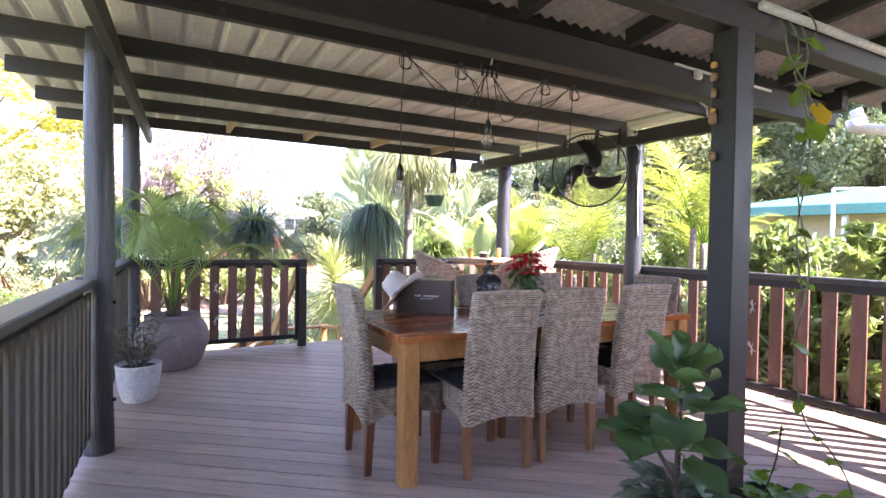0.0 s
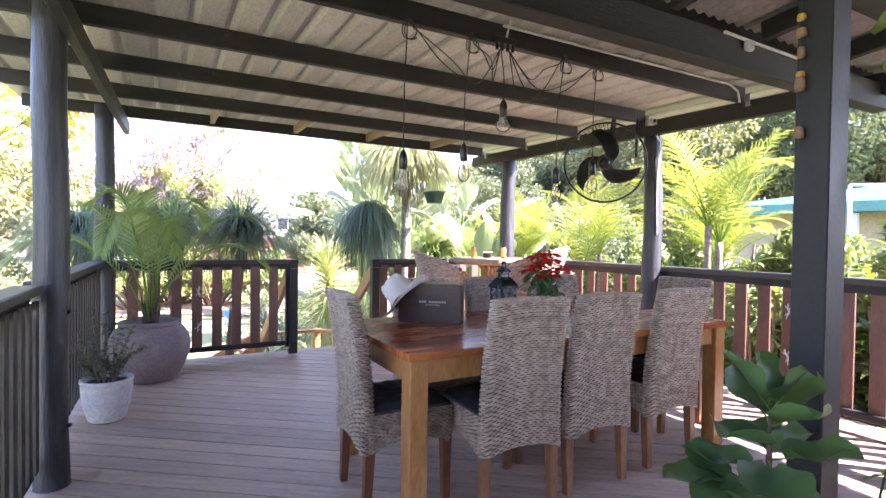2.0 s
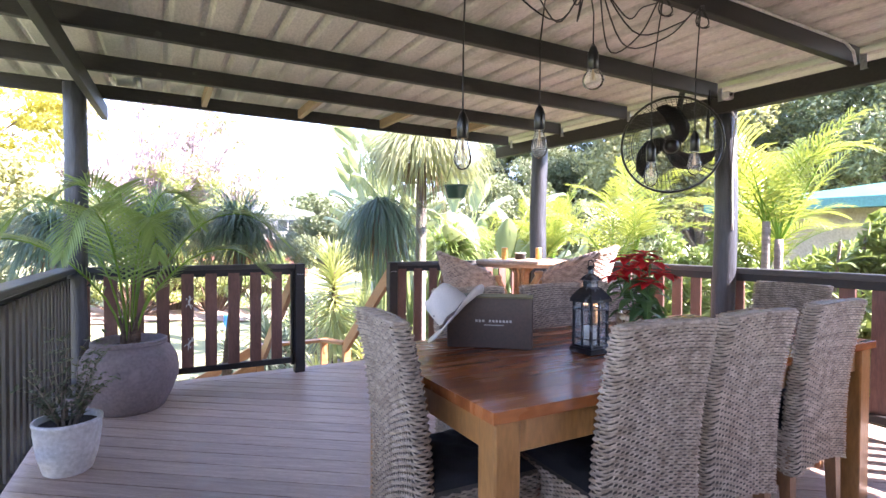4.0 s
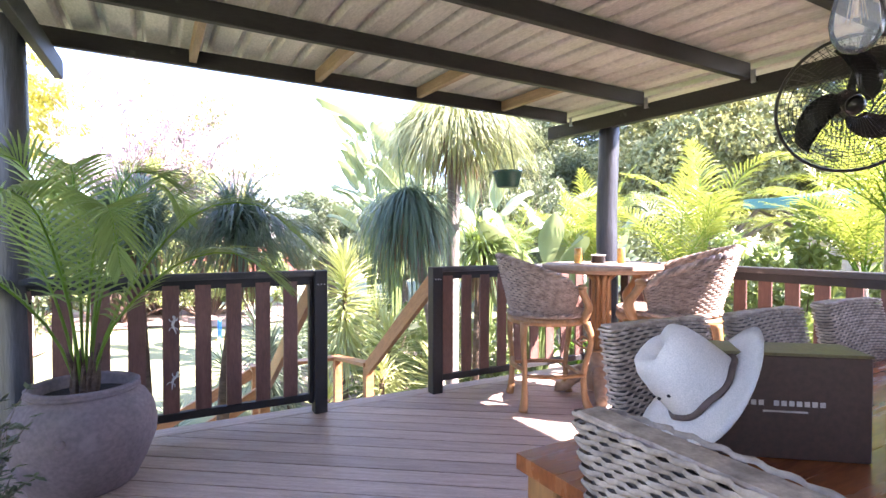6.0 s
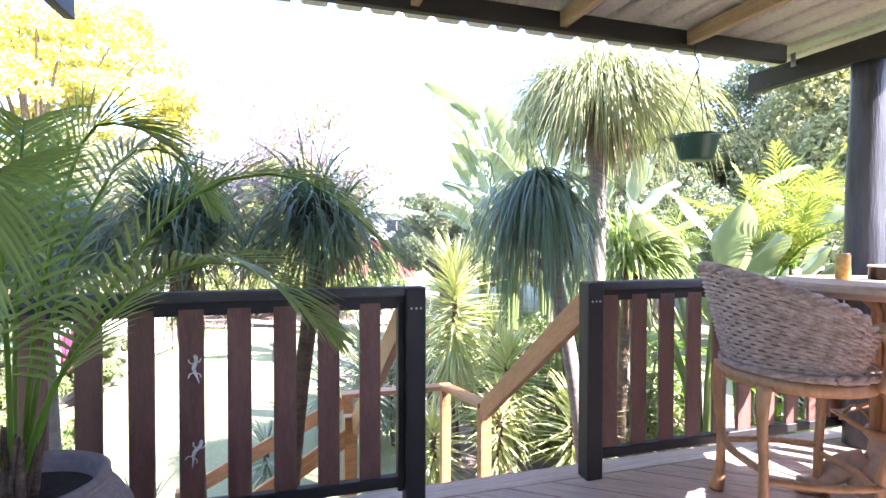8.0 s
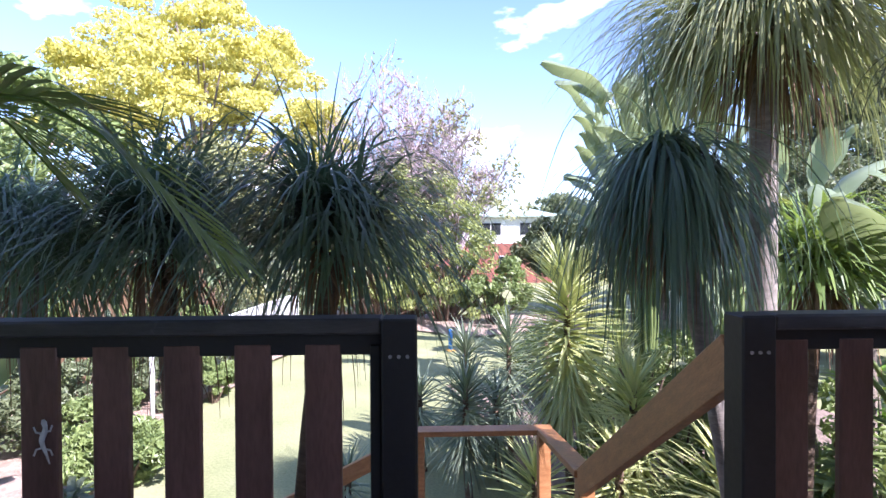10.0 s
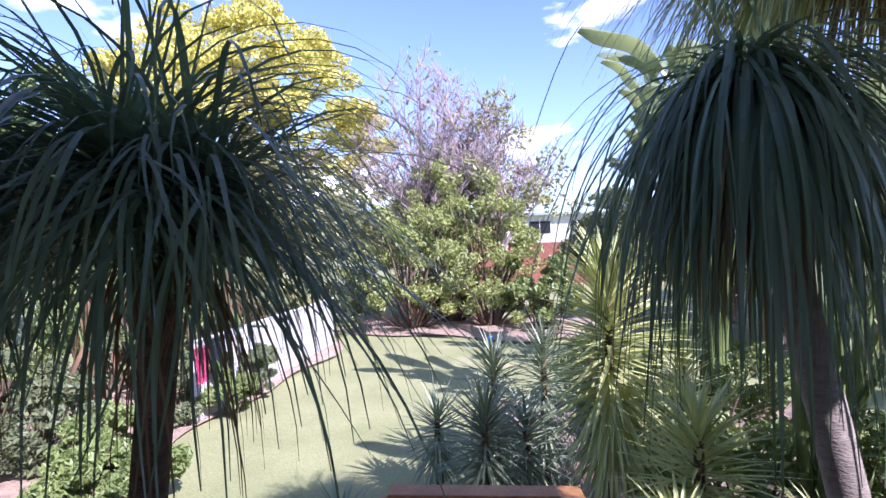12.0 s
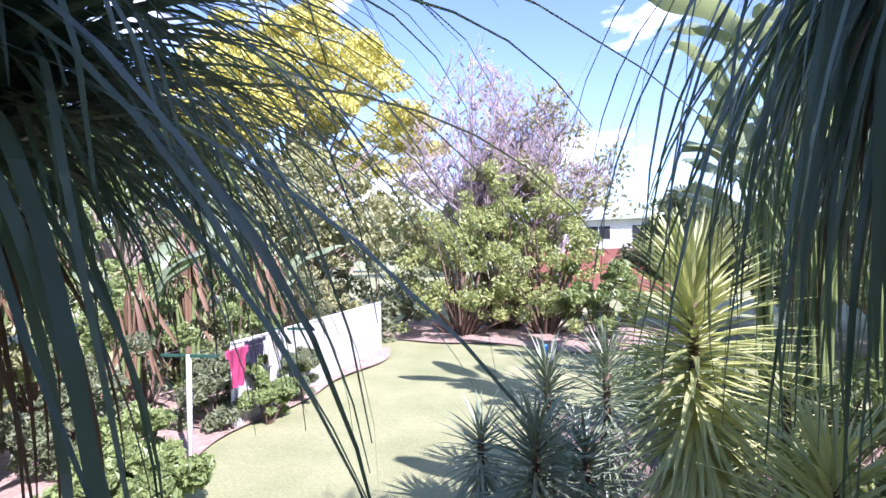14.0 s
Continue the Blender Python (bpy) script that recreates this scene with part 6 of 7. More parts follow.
def banana(x, y, n, height, label, seed, mat=L_BAN, dry=0, leaf=1.3):
    """A clump of broad paddle leaves on long stalks."""
    x, y = askew(x, y)
    rr = random.Random(seed)
    t = thing("paddle_leaf_plant", pose(x, y, GROUND), label, "banana plant", "paddle-leaved clumps")
    for k in range(n + dry):
        a = rr.uniform(0, 6.283)
        hh = height * rr.uniform(0.55, 1.0)
        isdry = k >= n
        top = Vector((math.cos(a), math.sin(a), 0)) * rr.uniform(0.2, 0.75) * (0.4 if isdry else 1.0)
        bs = bmesh.new()
        pts = curve_points([top * 0.15, top * 0.35 + Vector((0, 0, hh * 0.55)), top + Vector((0, 0, hh * 0.8))], 6)
        tube(bs, pts, [0.04, 0.036, 0.032, 0.028, 0.023, 0.018, 0.015], 7)
        el = radians(rr.uniform(35, 80)) if not isdry else radians(rr.uniform(-85, -60))
        d = Vector((math.cos(a) * math.cos(el), math.sin(a) * math.cos(el), math.sin(el)))
        bm = bmesh.new()
        L = leaf * rr.uniform(0.7, 1.1) * (0.75 if isdry else 1)
        broad_leaf(bm, pts[-1], d, L, L * (0.17 if isdry else 0.36), rr, -0.35, 0.45 if not isdry else 0.1)
        lf = part("leaf", bm, L_DRY if isdry else mat, t, smooth=True)
        part("stalk", bs, L_SHRUB if not isdry else L_DRY, lf, smooth=True)
    return t


BL = "clump of tall broad paddle leaves in the garden"
banana(4.9, 11.2, 14, 3.9, BL, 1)
banana(4.7, 13.6, 24, 7.0, BL, 2, leaf=1.5)
banana(6.5, 12.5, 14, 4.8, BL, 3)
banana(6.9, 10.0, 12, 4.2, BL, 4)
banana(-5.2, 15.3, 9, 4.2, "banana clump with dry brown hanging leaves", 5, dry=18)
banana(-6.4, 12.6, 9, 4.4, "banana clump with dry brown hanging leaves", 6, dry=16)
banana(-5.8, 18.5, 9, 4.6, "banana clump with dry brown hanging leaves", 7, dry=15)
banana(-3.6, 9.6, 8, 3.0, BL, 8)
banana(4.15, 10.2, 10, 4.6, BL, 9)
banana(4.95, 8.6, 15, 4.5, BL, 10)
banana(5.5, 17.5, 26, 7.6, BL, 13, leaf=1.7)
banana(6.6, 16.0, 20, 7.2, BL, 14, leaf=1.6)
banana(-4.6, 17.0, 5, 3.6, "banana clump with dry brown hanging leaves", 11, dry=12)
banana(-4.9, 13.6, 5, 3.4, "banana clump with dry brown hanging leaves", 12, dry=12)


# ---- shrubs, trees, neighbours ----
def shrub(x, y, z, w, h, leaf, mat, label, seed, clumps=26, per=420, category="shrub", group="garden shrubs", aspect=2.2, lump=(0.16, 0.30)):
    x, y = askew(x, y)
    rr = random.Random(seed)
    t = thing("shrub", pose(x, y, z), label, category, group)
    bm = bmesh.new()
    cl = []
    for k in range(clumps):
        a, r = rr.uniform(0, 6.283), w * math.sqrt(rr.random())
        hz = h * rr.uniform(0.12, 1.0) * (1 - 0.35 * (r / w) ** 2)
        c = (r * math.cos(a), r * math.sin(a), hz)
        cl.append((c, rr.uniform(*lump) * min(w, h)))
        if k % 2 == 0:
            tube(bm, curve_points([(0.1 * c[0], 0.1 * c[1], -0.1), (0.5 * c[0], 0.5 * c[1], 0.5 * hz), c], 6), [0.03 * min(w, h) * (1 - 0.14 * q) for q in range(7)], 5)
    part("branchwork", bm, DTRUNK, t)
    leaf_cloud("foliage", cl, per / (0.25 * min(w, h)) ** 2 * 0.35, leaf, mat, seed, t, aspect=aspect)
    return t


def tree(x, y, height, crown_r, crown_z, leaf, mat, label, seed, clumps=60, leaves=16000, trunk_r=0.22, flat=0.7, bark=TRUNK, bare=0, lump=(0.13, 0.24), squash=0.75):
    x, y = askew(x, y)
    rr = random.Random(seed)
    t = thing("tree", pose(x, y, GROUND), label, "tree", "garden trees")
    bm = bmesh.new()
    fork = crown_z * 0.55
    tube(bm, curve_points([(0, 0, -0.2), (0.1, 0.05, fork * 0.5), (0, 0, fork)], 8), [trunk_r * (1.25 - 0.05 * k) for k in range(9)], 12)
    cl = []
    for k in range(clumps):
        a, r = rr.uniform(0, 6.283), crown_r * math.sqrt(rr.random())
        z = crown_z + (height - crown_z) * (rr.random() ** 0.8) * (1 - (r / crown_r) ** 2 * 0.75) + rr.uniform(-0.08, 0.05) * height * (r / crown_r)
        c = Vector((r * math.cos(a), r * math.sin(a), z))
        cl.append((tuple(c), crown_r * rr.uniform(*lump)))
        if k < 26 + bare:
            mid = Vector((c.x * 0.45, c.y * 0.45, fork + (z - fork) * 0.55))
            pts = curve_points([(0, 0, fork - 0.1), mid + Vector((rr.uniform(-0.3, 0.3), rr.uniform(-0.3, 0.3), 0)), c], 9)
            tube(bm, pts, [trunk_r * 0.42 * (1 - 0.097 * q) for q in range(10)], 6)
            if bare:
                for w in range(9):
                    q = rr.randint(3, 9)
                    b = rr.uniform(0, 6.283)
                    tw = bend(pts[q], b, radians(rr.uniform(20, 75)), radians(rr.uniform(0, 80)), crown_r * rr.uniform(0.15, 0.4), 5, wob=0.5)
                    tube(bm, tw, [0.03, 0.024, 0.018, 0.014, 0.011, 0.008], 4)
                    for w2 in range(5):
                        tube(bm, bend(tw[rr.randint(1, 5)], b + rr.uniform(-1.2, 1.2), radians(rr.uniform(10, 70)), radians(rr.uniform(30, 88)), crown_r * rr.uniform(0.12, 0.26), 3), [0.014, 0.012, 0.009, 0.006], 3)
    part("trunk", bm, bark, t, smooth=True)
    if leaves:
        tot = sum(c[1] ** 2 for c in cl)
        leaf_cloud("crown", cl, leaves / tot, leaf, mat, seed, t, aspect=2.0, squash=squash)
    return t


# far lawn edge
SH = "dense light green shrub at the end of the lawn"
shrub(-1.6, 24.2, GROUND, 2.4, 4.9, 0.15, L_LIME, SH, 1, 80, 900, lump=(0.09, 0.2))
shrub(1.2, 24.6, GROUND, 2.1, 5.0, 0.15, L_LIME, SH, 2, 80, 900, lump=(0.09, 0.2))
shrub(-0.3, 25.6, GROUND, 2.3, 7.4, 0.15, L_LIME, SH, 3, 90, 900, lump=(0.08, 0.19))
shrub(2.9, 23.6, GROUND, 1.3, 2.6, 0.22, L_SHRUB, SH, 4, 24, 350)
shrub(-4.6, 24.5, GROUND, 2.0, 3.2, 0.24, L_DARK, "dark green shrub beside the fence", 5, 26, 350)
tree(-1.2, 26.5, 10.5, 3.4, 5.5, 0.18, L_GUM, "half-bare tree with mauve-grey twigs and thin leaf", 11, 70, 900, 0.16, bare=44, bark=MAUVE)
tree(1.6, 27.5, 9.0, 3.0, 4.5, 0.22, L_GUM, "half-bare tree with thin pale leaf", 12, 56, 3500, 0.13, bare=26, bark=MAUVE)
tree(-9.8, 28.5, 15.2, 6.4, 7.0, 0.22, L_GOLD, "broad golden-leaved tree over the garden", 13, 190, 46000, 0.32, lump=(0.08, 0.16), squash=0.38)
tree(-6.6, 23.0, 6.4, 3.0, 3.0, 0.24, L_GUM, "sparse gum tree with pale leaf beyond the fence", 14, 60, 9000, 0.16)
tree(-12.5, 21.0, 9.5, 4.0, 4.2, 0.3, L_SHRUB, "leafy tree beyond the banana clumps", 15, 60, 9000, 0.2)
tree(-4.2, 36.0, 6.5, 3.6, 3.0, 0.32, L_GUM, "sparse gum tree far behind the lawn", 16, 60, 8000, 0.2)
tree(-14.0, 14.0, 8.0, 4.0, 3.2, 0.3, L_SHRUB, "bright leafy tree on the garden side", 17, 60, 9000, 0.2)
tree(-9.0, 9.5, 5.5, 2.6, 2.2, 0.26, L_SHRUB, "bright leafy tree on the garden side", 18, 50, 8000, 0.16)
tree(-8.0, 4.0, 6.0, 2.8, 2.4, 0.26, L_SHRUB, "bright leafy tree on the garden side", 19, 50, 8000, 0.16)
for k, (x, y, h, r) in enumerate(((6.6, 26.5, 5.0, 2.4), (9.6, 25.0, 5.6, 2.8), (9.0, 20.5, 4.8, 2.4), (13.5, 21.0, 6.5, 3.2), (12.5, 15.0, 5.0, 2.6))):
    tree(x, y, h, r, h * 0.38, 0.16, L_DARK, "dark green leafy tree behind the paddle leaves", 30 + k, 80, 22000, 0.2)
for k, (x, y, h, r) in enumerate(((22, 18, 13, 5), (27, 12, 14, 5.5), (24, 24, 13, 5), (31, 18, 15, 6), (30, 6, 13, 5), (19, 27, 12, 4.5), (34, 11, 15, 6))):
    tree(x, y, h, r, h * 0.35, 0.22, L_DARK if k % 3 else L_GUM, "tall bushland tree behind the neighbouring house", 40 + k, 150, 52000, 0.3)
for k in range(16):
    rr = random.Random(900 + k)
    a = radians(-62 + 124 * k / 15)
    dd = rr.uniform(75, 110)
    tree(dd * math.sin(a), dd * math.cos(a), rr.uniform(8, 13), rr.uniform(6, 9), 3.0, 0.9, L_DARK if k % 2 else L_GUM, "distant tree on the skyline", 60 + k, 50, 3500, 0.4)

# mixed planting beyond the sunny railing
rr = random.Random(77)


def strappy(x, y, z, n, L, W, mat, label, seed, stem=0.6):
    x, y = askew(x, y)
    r2 = random.Random(seed)
    t = thing("strap_leaf_plant", pose(x, y, GROUND), label, "shrub", "strap-leaved plants by the railing")
    bs, bl = bmesh.new(), bmesh.new()
    for s in range(6):
        a = r2.uniform(0, 6.283)
        hgt = (z - GROUND) * r2.uniform(0.55, 1.0)
        p1 = Vector((r2.uniform(0.1, 0.5) * math.cos(a), r2.uniform(0.1, 0.5) * math.sin(a), hgt))
        pts = curve_points([(0, 0, 0), p1 * 0.5 + Vector((0, 0, 0.05)), p1], 8)
        tube(bs, pts, [0.022, 0.02, 0.019, 0.018, 0.017, 0.016, 0.015, 0.014, 0.012], 6)
        for k in range(n):
            f = r2.random()
            b = pts[int(3 + 5 * f)] + Vector((0, 0, 0.04 * r2.random()))
            az = k * 2.4 + r2.uniform(-0.3, 0.3)
            e0 = radians(r2.uniform(10, 75))
            blade(bl, bend(b, az, e0, radians(r2.uniform(-70, -10)), L * r2.uniform(0.7, 1.1), 5), W, fold=0.3)
    part("stem_clump", bs, TRUNK, t)
    part("foliage", bl, mat, t)
    return t


for k, (x, y, z, mt) in enumerate(((5.1, 3.6, 1.2, L_SHRUB), (5.3, 2.7, 1.0, L_SHRUB), (5.2, 1.8, 0.9, L_SHRUB), (5.9, 3.1, 1.3, L_VINE), (5.2, 4.6, 0.7, L_SHRUB), (5.1, 5.6, 0.6, L_SHRUB), (5.2, 6.5, 0.7, L_VINE), (5.3, 0.8, 0.9, L_SHRUB), (6.1, 2.0, 1.1, L_SHRUB), (6.6, 3.8, 1.5, L_VINE), (4.9, 7.6, 0.6, L_VINE), (7.0, 2.6, 0.9, L_RED), (5.8, 0.6, 0.9, L_VINE), (4.6, 9.3, 0.2, L_SHRUB), (5.9, 10.2, 0.7, L_VINE), (8.2, 4.4, 1.1, L_RED), (5.35, 4.1, 1.35, L_SHRUB), (5.5, 1.3, 1.25, L_SHRUB), (6.0, 2.6, 1.45, L_SHRUB), (6.5, 1.2, 1.4, L_SHRUB), (6.4, 3.2, 1.5, L_VINE), (7.2, 3.6, 1.55, L_SHRUB), (7.0, 1.6, 1.5, L_SHRUB), (5.2, 0.0, 1.1, L_SHRUB), (6.2, -0.2, 1.3, L_SHRUB), (7.6, 2.4, 1.6, L_VINE))):
    strappy(x, y, z, 46, 0.32, 0.058, mt, "leafy strap-leaved shrub crowding the railing" if mt is not L_RED else "dark red cordyline among the shrubs", 200 + k)
for k, (x, y, w, h) in enumerate(((5.5, 3.2, 0.9, 2.2), (5.6, 5.2, 0.9, 1.9), (5.6, 7.3, 1.0, 2.0), (5.5, 1.2, 0.9, 2.2), (5.0, 9.8, 1.0, 1.9), (3.9, 10.6, 0.9, 1.5), (7.6, 8.2, 1.4, 3.0), (9.4, 6.4, 1.3, 2.6), (-1.9, 8.6, 0.8, 1.0), (-3.0, 6.2, 1.0, 1.6), (-2.6, 11.2, 0.7, 0.9), (-3.9, 16.5, 0.6, 1.1), (-3.9, 14.4, 0.7, 1.2), (4.4, 13.0, 1.0, 1.8), (3.6, 15.5, 1.0, 1.5), (-4.6, 12.4, 0.9, 2.6), (-5.4, 14.4, 1.0, 3.4), (-4.9, 16.2, 0.9, 2.8), (-5.6, 19.5, 1.1, 3.2), (-5.0, 10.6, 0.9, 2.4), (-3.1, 14.6, 0.45, 1.2), (-3.2, 15.8, 0.4, 1.3), (-3.4, 12.0, 0.6, 1.0))):
    shrub(x, y, GROUND, w, h, 0.10, L_SHRUB if k % 3 else L_DARK, "mixed green garden shrub", 300 + k, 30, 520)

for k, (x, y, w, h) in enumerate(((5.5, 0.1, 0.8, 3.2), (5.9, 1.5, 0.8, 3.3), (5.6, 2.7, 0.75, 3.3), (5.5, 3.5, 0.6, 3.2), (6.4, 3.9, 0.9, 3.3), (6.9, 2.3, 0.9, 3.5), (7.4, 0.6, 1.0, 3.4), (6.4, 6.0, 0.9, 2.6), (6.6, 7.7, 0.9, 2.7), (7.7, 6.4, 1.0, 3.4), (8.5, 5.0, 1.0, 3.3), (8.3, 7.8, 1.1, 3.6), (7.2, 4.7, 0.8, 3.0))):
    shrub(x, y, GROUND, w, h, 0.17, L_SHRUB, "tall glossy-leaved shrub crowding the railing", 340 + k, 70, 280, aspect=2.8)

for k, (x, y, w, h) in enumerate(((-6.2, 9.4, 1.1, 3.2), (-6.8, 11.8, 1.3, 4.2), (-7.4, 14.2, 1.4, 4.6), (-6.6, 16.8, 1.2, 4.2), (-7.2, 19.6, 1.4, 4.6), (-5.8, 22.0, 1.2, 3.6))):
    shrub(x, y, GROUND, w, h, 0.18, L_GUM if k % 2 else L_SHRUB, "tall leafy shrub behind the banana clumps", 360 + k, 60, 300, lump=(0.12, 0.24))

# white-flowered strap plant low on the garden side
strappy(-2.3, 9.6, -1.2, 30, 0.5, 0.07, L_HERB, "pale variegated strap plant in the garden bed", 260)

# mulch beds
bm = bmesh.new()
N2 = 60
vs = []
for j in range(N2 + 1):
    t = j / N2
    y = 22.2 + 0.6 * math.sin(7 * t) + 0.3 * math.sin(17 * t)
    vs.append((bm.verts.new((-5 + 11 * t, y, GROUND + 0.06)), bm.verts.new((-5 + 11 * t, y + 4.5, GROUND + 0.10))))
for a, b in zip(vs, vs[1:]):
    bm.faces.new((a[0], b[0], b[1], a[1]))
bed = tagged(new("mulch_bed", solid("mulch_bed", bm, MULCH)), "pale brown bark mulch at the end of the lawn", "mulch", "", "structure")
bed.matrix_basis = ASKEW
bm = bmesh.new()
vs = []
for j in range(N2 + 1):
    t = j / N2
    x = -2.75 + 0.25 * math.sin(9 * t) + 0.15 * math.sin(23 * t) - 0.5 * t
    vs.append((bm.verts.new((x, 6.5 + 15 * t, GROUND + 0.055)), bm.verts.new((x - 3.2, 6.5 + 15 * t, GROUND + 0.10))))
for a, b in zip(vs, vs[1:]):
    bm.faces.new((a[0], a[1], b[1], b[0]))
bed = tagged(new("mulch_bed_side", solid("mulch_bed_side", bm, MULCH)), "bark mulch bed along the fence", "mulch", "", "structure")
bed.matrix_basis = ASKEW
bm = bmesh.new()
vs = []
for j in range(N2 + 1):
    t = j / N2
    y = 6.6 + 9 * t
    x = 2.0 + 0.8 * math.sin(3 * t) - 0.8 * t
    vs.append((bm.verts.new((x, y, GROUND + 0.06)), bm.verts.new((x + 6, y, GROUND + 0.08))))
for a, b in zip(vs, vs[1:]):
    bm.faces.new((a[0], a[1], b[1], b[0]))
bed = tagged(new("mulch_bed_stairs", solid("mulch_bed_stairs", bm, MULCH)), "leaf litter and mulch under the yuccas", "mulch", "", "structure")
bed.matrix_basis = ASKEW

# pale sheet fence
fn = thing("fence", ASKEW @ pose(-3.45, 0, GROUND), "pale ribbed sheet fence along the garden", "fence", "", "structure")
for k in range(9):
    y = 14.2 + 0.78 * k
    bm = bmesh.new()
    prof = []
    for q in range(10):
        prof += [(q * 0.078, 0.0), (q * 0.078 + 0.05, 0.0), (q * 0.078 + 0.06, 0.018), (q * 0.078 + 0.07, 0.018)]
    lo = [bm.verts.new((u, s, 0.05)) for s, u in prof]
    hi = [bm.verts.new((u, s, 1.42 + (0.02 if k % 2 else 0))) for s, u in prof]
    for a in range(len(prof) - 1):
        bm.faces.new((lo[a], lo[a + 1], hi[a + 1], hi[a]))
    bmesh.ops.solidify(bm, geom=bm.faces[:], thickness=0.004)
    part("sheet_panel", bm, FENCEM, fn, m=pose(0, y, 0))
    part("fence_post", boxed((-0.03, 0, 0.72), (0.05, 0.05, 1.46), 0.003), FENCEM, fn, m=pose(0, y, 0))
part("fence_cap", boxed((0.0, 17.7, 1.44), (0.06, 7.1, 0.03), 0.003), FENCEM, fn)

# clothes line with two garments
cl_ = thing("clothes_line", ASKEW @ pose(-3.25, 12.9, GROUND), "white steel clothes line between two posts", "clothes line")
for y in (0.0, 2.6):
    part("post", tube(bmesh.new(), [(0, y, -0.1), (0, y, 1.5)], 0.035, 12), WHITE, cl_, smooth=True)
    part("cross_arm", boxed((0.0, y, 1.48), (0.9, 0.04, 0.04), 0.004), GPLAS, cl_)
for x in (-0.4, 0.0, 0.4):
    part("line", tube(bmesh.new(), [(x, 0, 1.5), (x, 1.3, 1.46), (x, 2.6, 1.5)], 0.003, 4), STEEL, cl_)


def garment(x, y, w, h, mat, nm, lab):
    g_ = thing(nm, ASKEW @ pose(x, y, GROUND + 1.45), lab, "garment", "washing on the line")
    bm = bmesh.new()
    n = 12
    gr = []
    for i in range(n + 1):
        row = []
        for j in range(n + 1):
            u, v = i / n - 0.5, j / n
            row.append(bm.verts.new((0.03 * math.sin(u * 14 + v * 3) * (0.3 + v), u * w * (1 - 0.25 * v + 0.35 * (v < 0.25)), -v * h)))
        gr.append(row)
    for i in range(n):
        for j in range(n):
            bm.faces.new((gr[i][j], gr[i + 1][j], gr[i + 1][j + 1], gr[i][j + 1]))
    bmesh.ops.solidify(bm, geom=bm.faces[:], thickness=0.004)
    part("cloth", bm, mat, g_, smooth=True)
    for s in (-0.4, 0.4):
        part("peg", boxed((0, s * w, 0.01), (0.012, 0.012, 0.05), 0.002), WHITE, g_)


garment(-3.05, 13.7, 0.42, 0.60, PINKC, "pink_shirt", "pink garment hanging from the clothes line")
garment(-3.25, 14.5, 0.45, 0.62, NAVYC, "navy_shirt", "dark navy garment hanging from the clothes line")
garment(-3.0, 14.6, 0.40, 0.45, FELT, "pale_shirt", "pale garment hanging from the clothes line")

bp = thing("blue_post", pose(2.0, 19.3, GROUND), "short blue plastic marker post on the lawn", "post")
part("post", lathe(bmesh.new(), [(0.05, 0), (0.06, 0.02), (0.06, 0.55), (0.05, 0.60), (0, 0.61)], 14), BLUEP, bp, smooth=True)
part("foot", lathe(bmesh.new(), [(0.14, 0), (0.14, 0.03), (0.06, 0.05)], 16), YELW, bp, smooth=True)


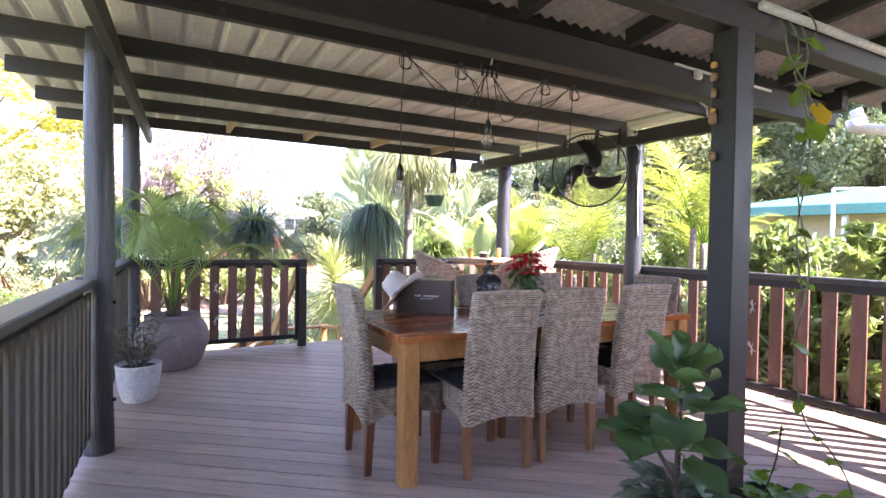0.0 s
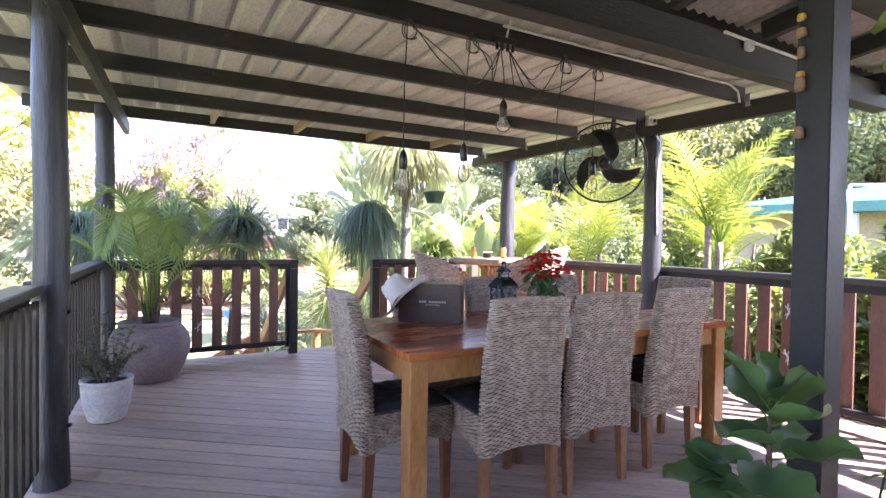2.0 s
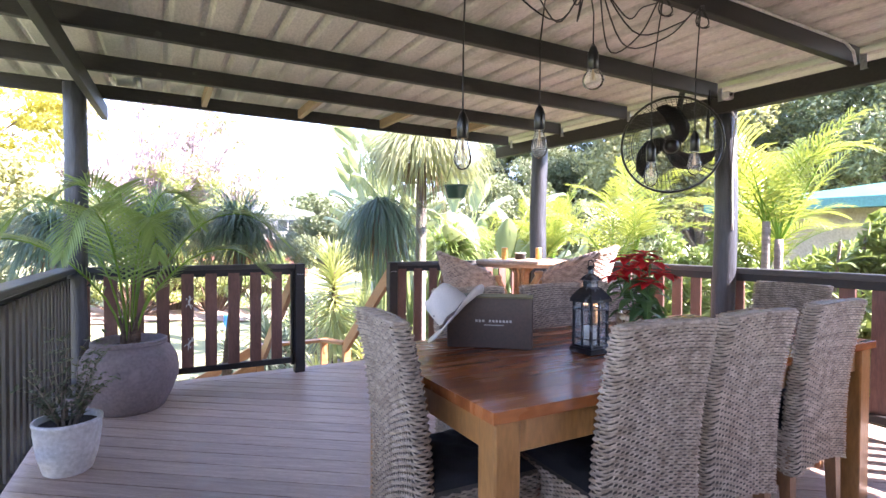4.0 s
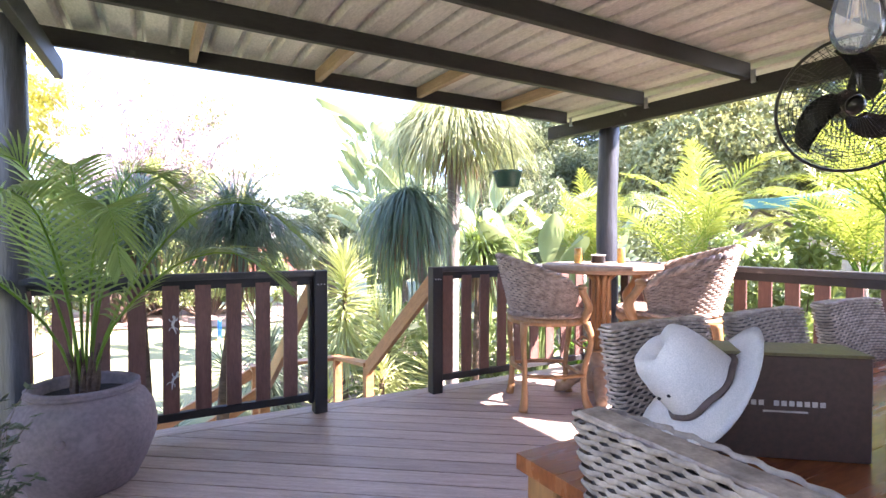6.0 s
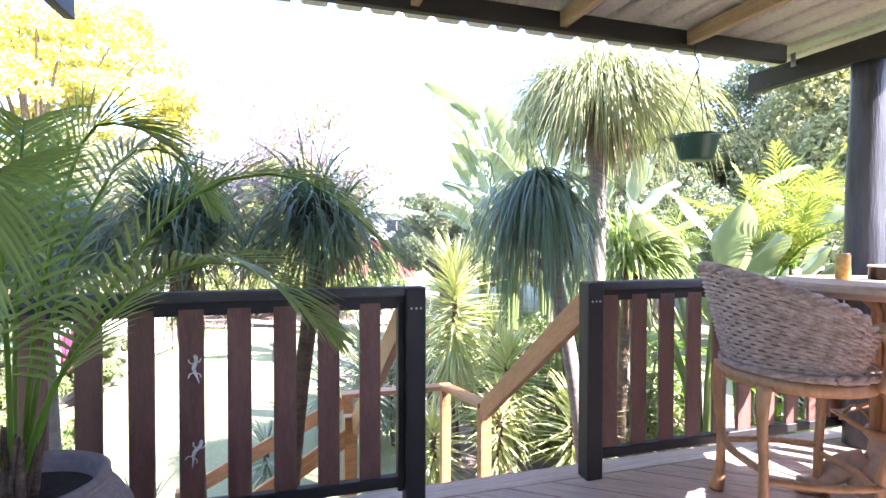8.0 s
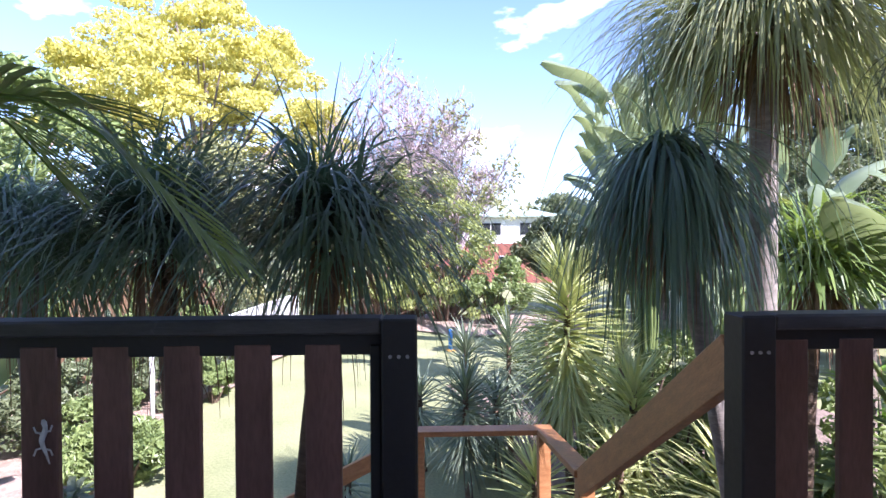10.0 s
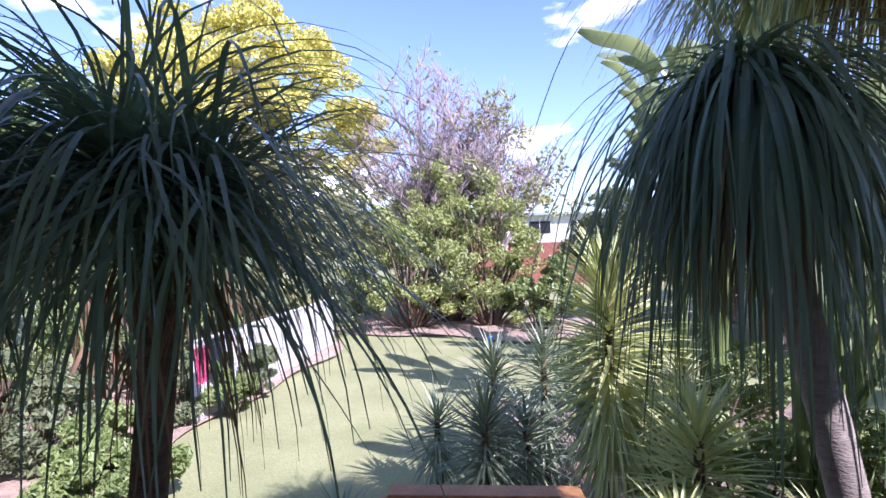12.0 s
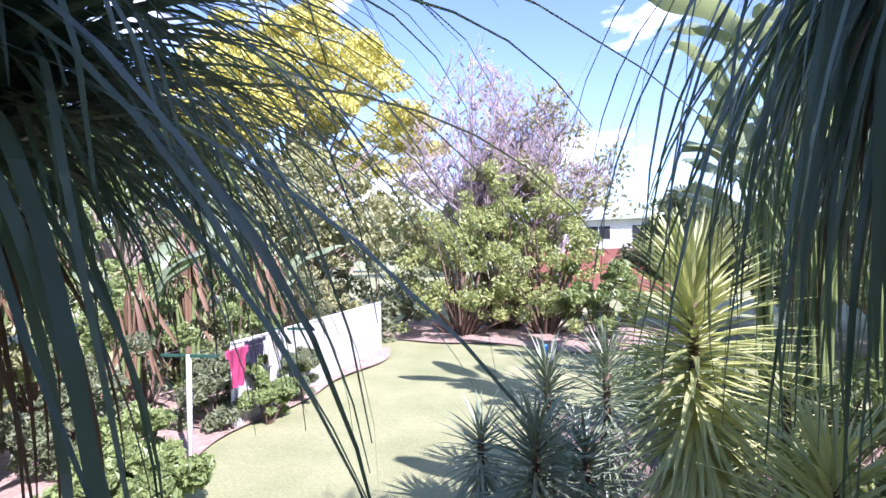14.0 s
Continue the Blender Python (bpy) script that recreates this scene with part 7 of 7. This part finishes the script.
def house(name, m, w, d, h, wall, roofm, label, windows, overhang=0.5, rise=1.2, plinth=None):
    hs = thing(name, m, label, "house")
    part("wall", boxed((0, 0, h / 2), (w, d, h), 0.01), wall, hs)
    if plinth:
        part("lower_wall", boxed((0, 0, plinth / 2), (w + 0.06, d + 0.06, plinth), 0.01), BRICKM, hs, "red brick lower storey")
    bm = bmesh.new()
    x, y = w / 2 + overhang, d / 2 + overhang
    ins = min(x, y) * 0.85
    vv = [bm.verts.new(p) for p in ((-x, -y, h), (x, -y, h), (x, y, h), (-x, y, h), (-x, -y, h + 0.12), (x, -y, h + 0.12), (x, y, h + 0.12), (-x, y, h + 0.12), (-x + ins, 0, h + rise), (x - ins, 0, h + rise))]
    for q in ((0, 3, 2, 1), (0, 1, 5, 4), (1, 2, 6, 5), (2, 3, 7, 6), (3, 0, 4, 7), (4, 5, 9, 8), (6, 7, 8, 9), (5, 6, 9), (7, 4, 8)):
        bm.faces.new([vv[i] for i in q])
    rf_ = part("roof", bm, roofm, hs)
    for (wx, wy, wz, ww, wh, side) in windows:
        ax = pose(wx, wy, wz, 0, 0, side)
        wd = part("window", boxed((0, 0, 0), (ww, 0.06, wh), 0.01), WHITE, hs, m=ax)
        part("pane", boxed((-ww / 4, -0.035, 0), (ww / 2 - 0.06, 0.01, wh - 0.1), 0), WINM, wd)
        part("pane", boxed((ww / 4, -0.035, 0), (ww / 2 - 0.06, 0.01, wh - 0.1), 0), WINM, wd)
    return hs


house("house", ASKEW @ pose(4.6, 48, GROUND, 0, 0, -6), 9.5, 7, 5.0, HOUSEWH, FARROOF, "two-storey white house with a pale green roof", [(-3.2, -3.52, 4.1, 1.6, 1.0, 0), (0.2, -3.52, 4.1, 1.6, 1.0, 0), (3.2, -3.52, 4.1, 1.6, 1.0, 0), (1.5, -3.56, 1.6, 1.4, 0.9, 0)], plinth=3.0)
nb = house("neighbour_house", ASKEW @ pose(16.2, 4.2, GROUND, 0, 0, 8), 5.2, 11.0, 3.75, HOUSEW, HOUSER, "low cream house with a green metal roof", [(-2.62, 2.5, 2.2, 1.6, 1.2, -90), (-2.62, -1.5, 2.2, 1.8, 1.2, -90)], overhang=0.9, rise=1.0)
part("fascia", boxed((-3.5, 0, 3.82), (0.05, 12.8, 0.22), 0.005), HOUSER, nb)
for y in (-5.4, -2.7, 0.0, 2.7, 5.4):
    part("verandah_post", boxed((-3.3, y, 1.85), (0.10, 0.10, 3.7), 0.005), WHITE, nb)
gp = thing("washing_frame", ASKEW @ pose(9.3, 4.95, GROUND), "white steel frame standing before the neighbouring house", "frame")
part("upright", tube(bmesh.new(), [(0, 0, 0), (0, 0, 3.95)], 0.028, 10), WHITE, gp, smooth=True)
part("cross_bar", tube(bmesh.new(), [(0, 0, 3.95), (0.9, -0.75, 3.93)], 0.028, 10), WHITE, gp, smooth=True)
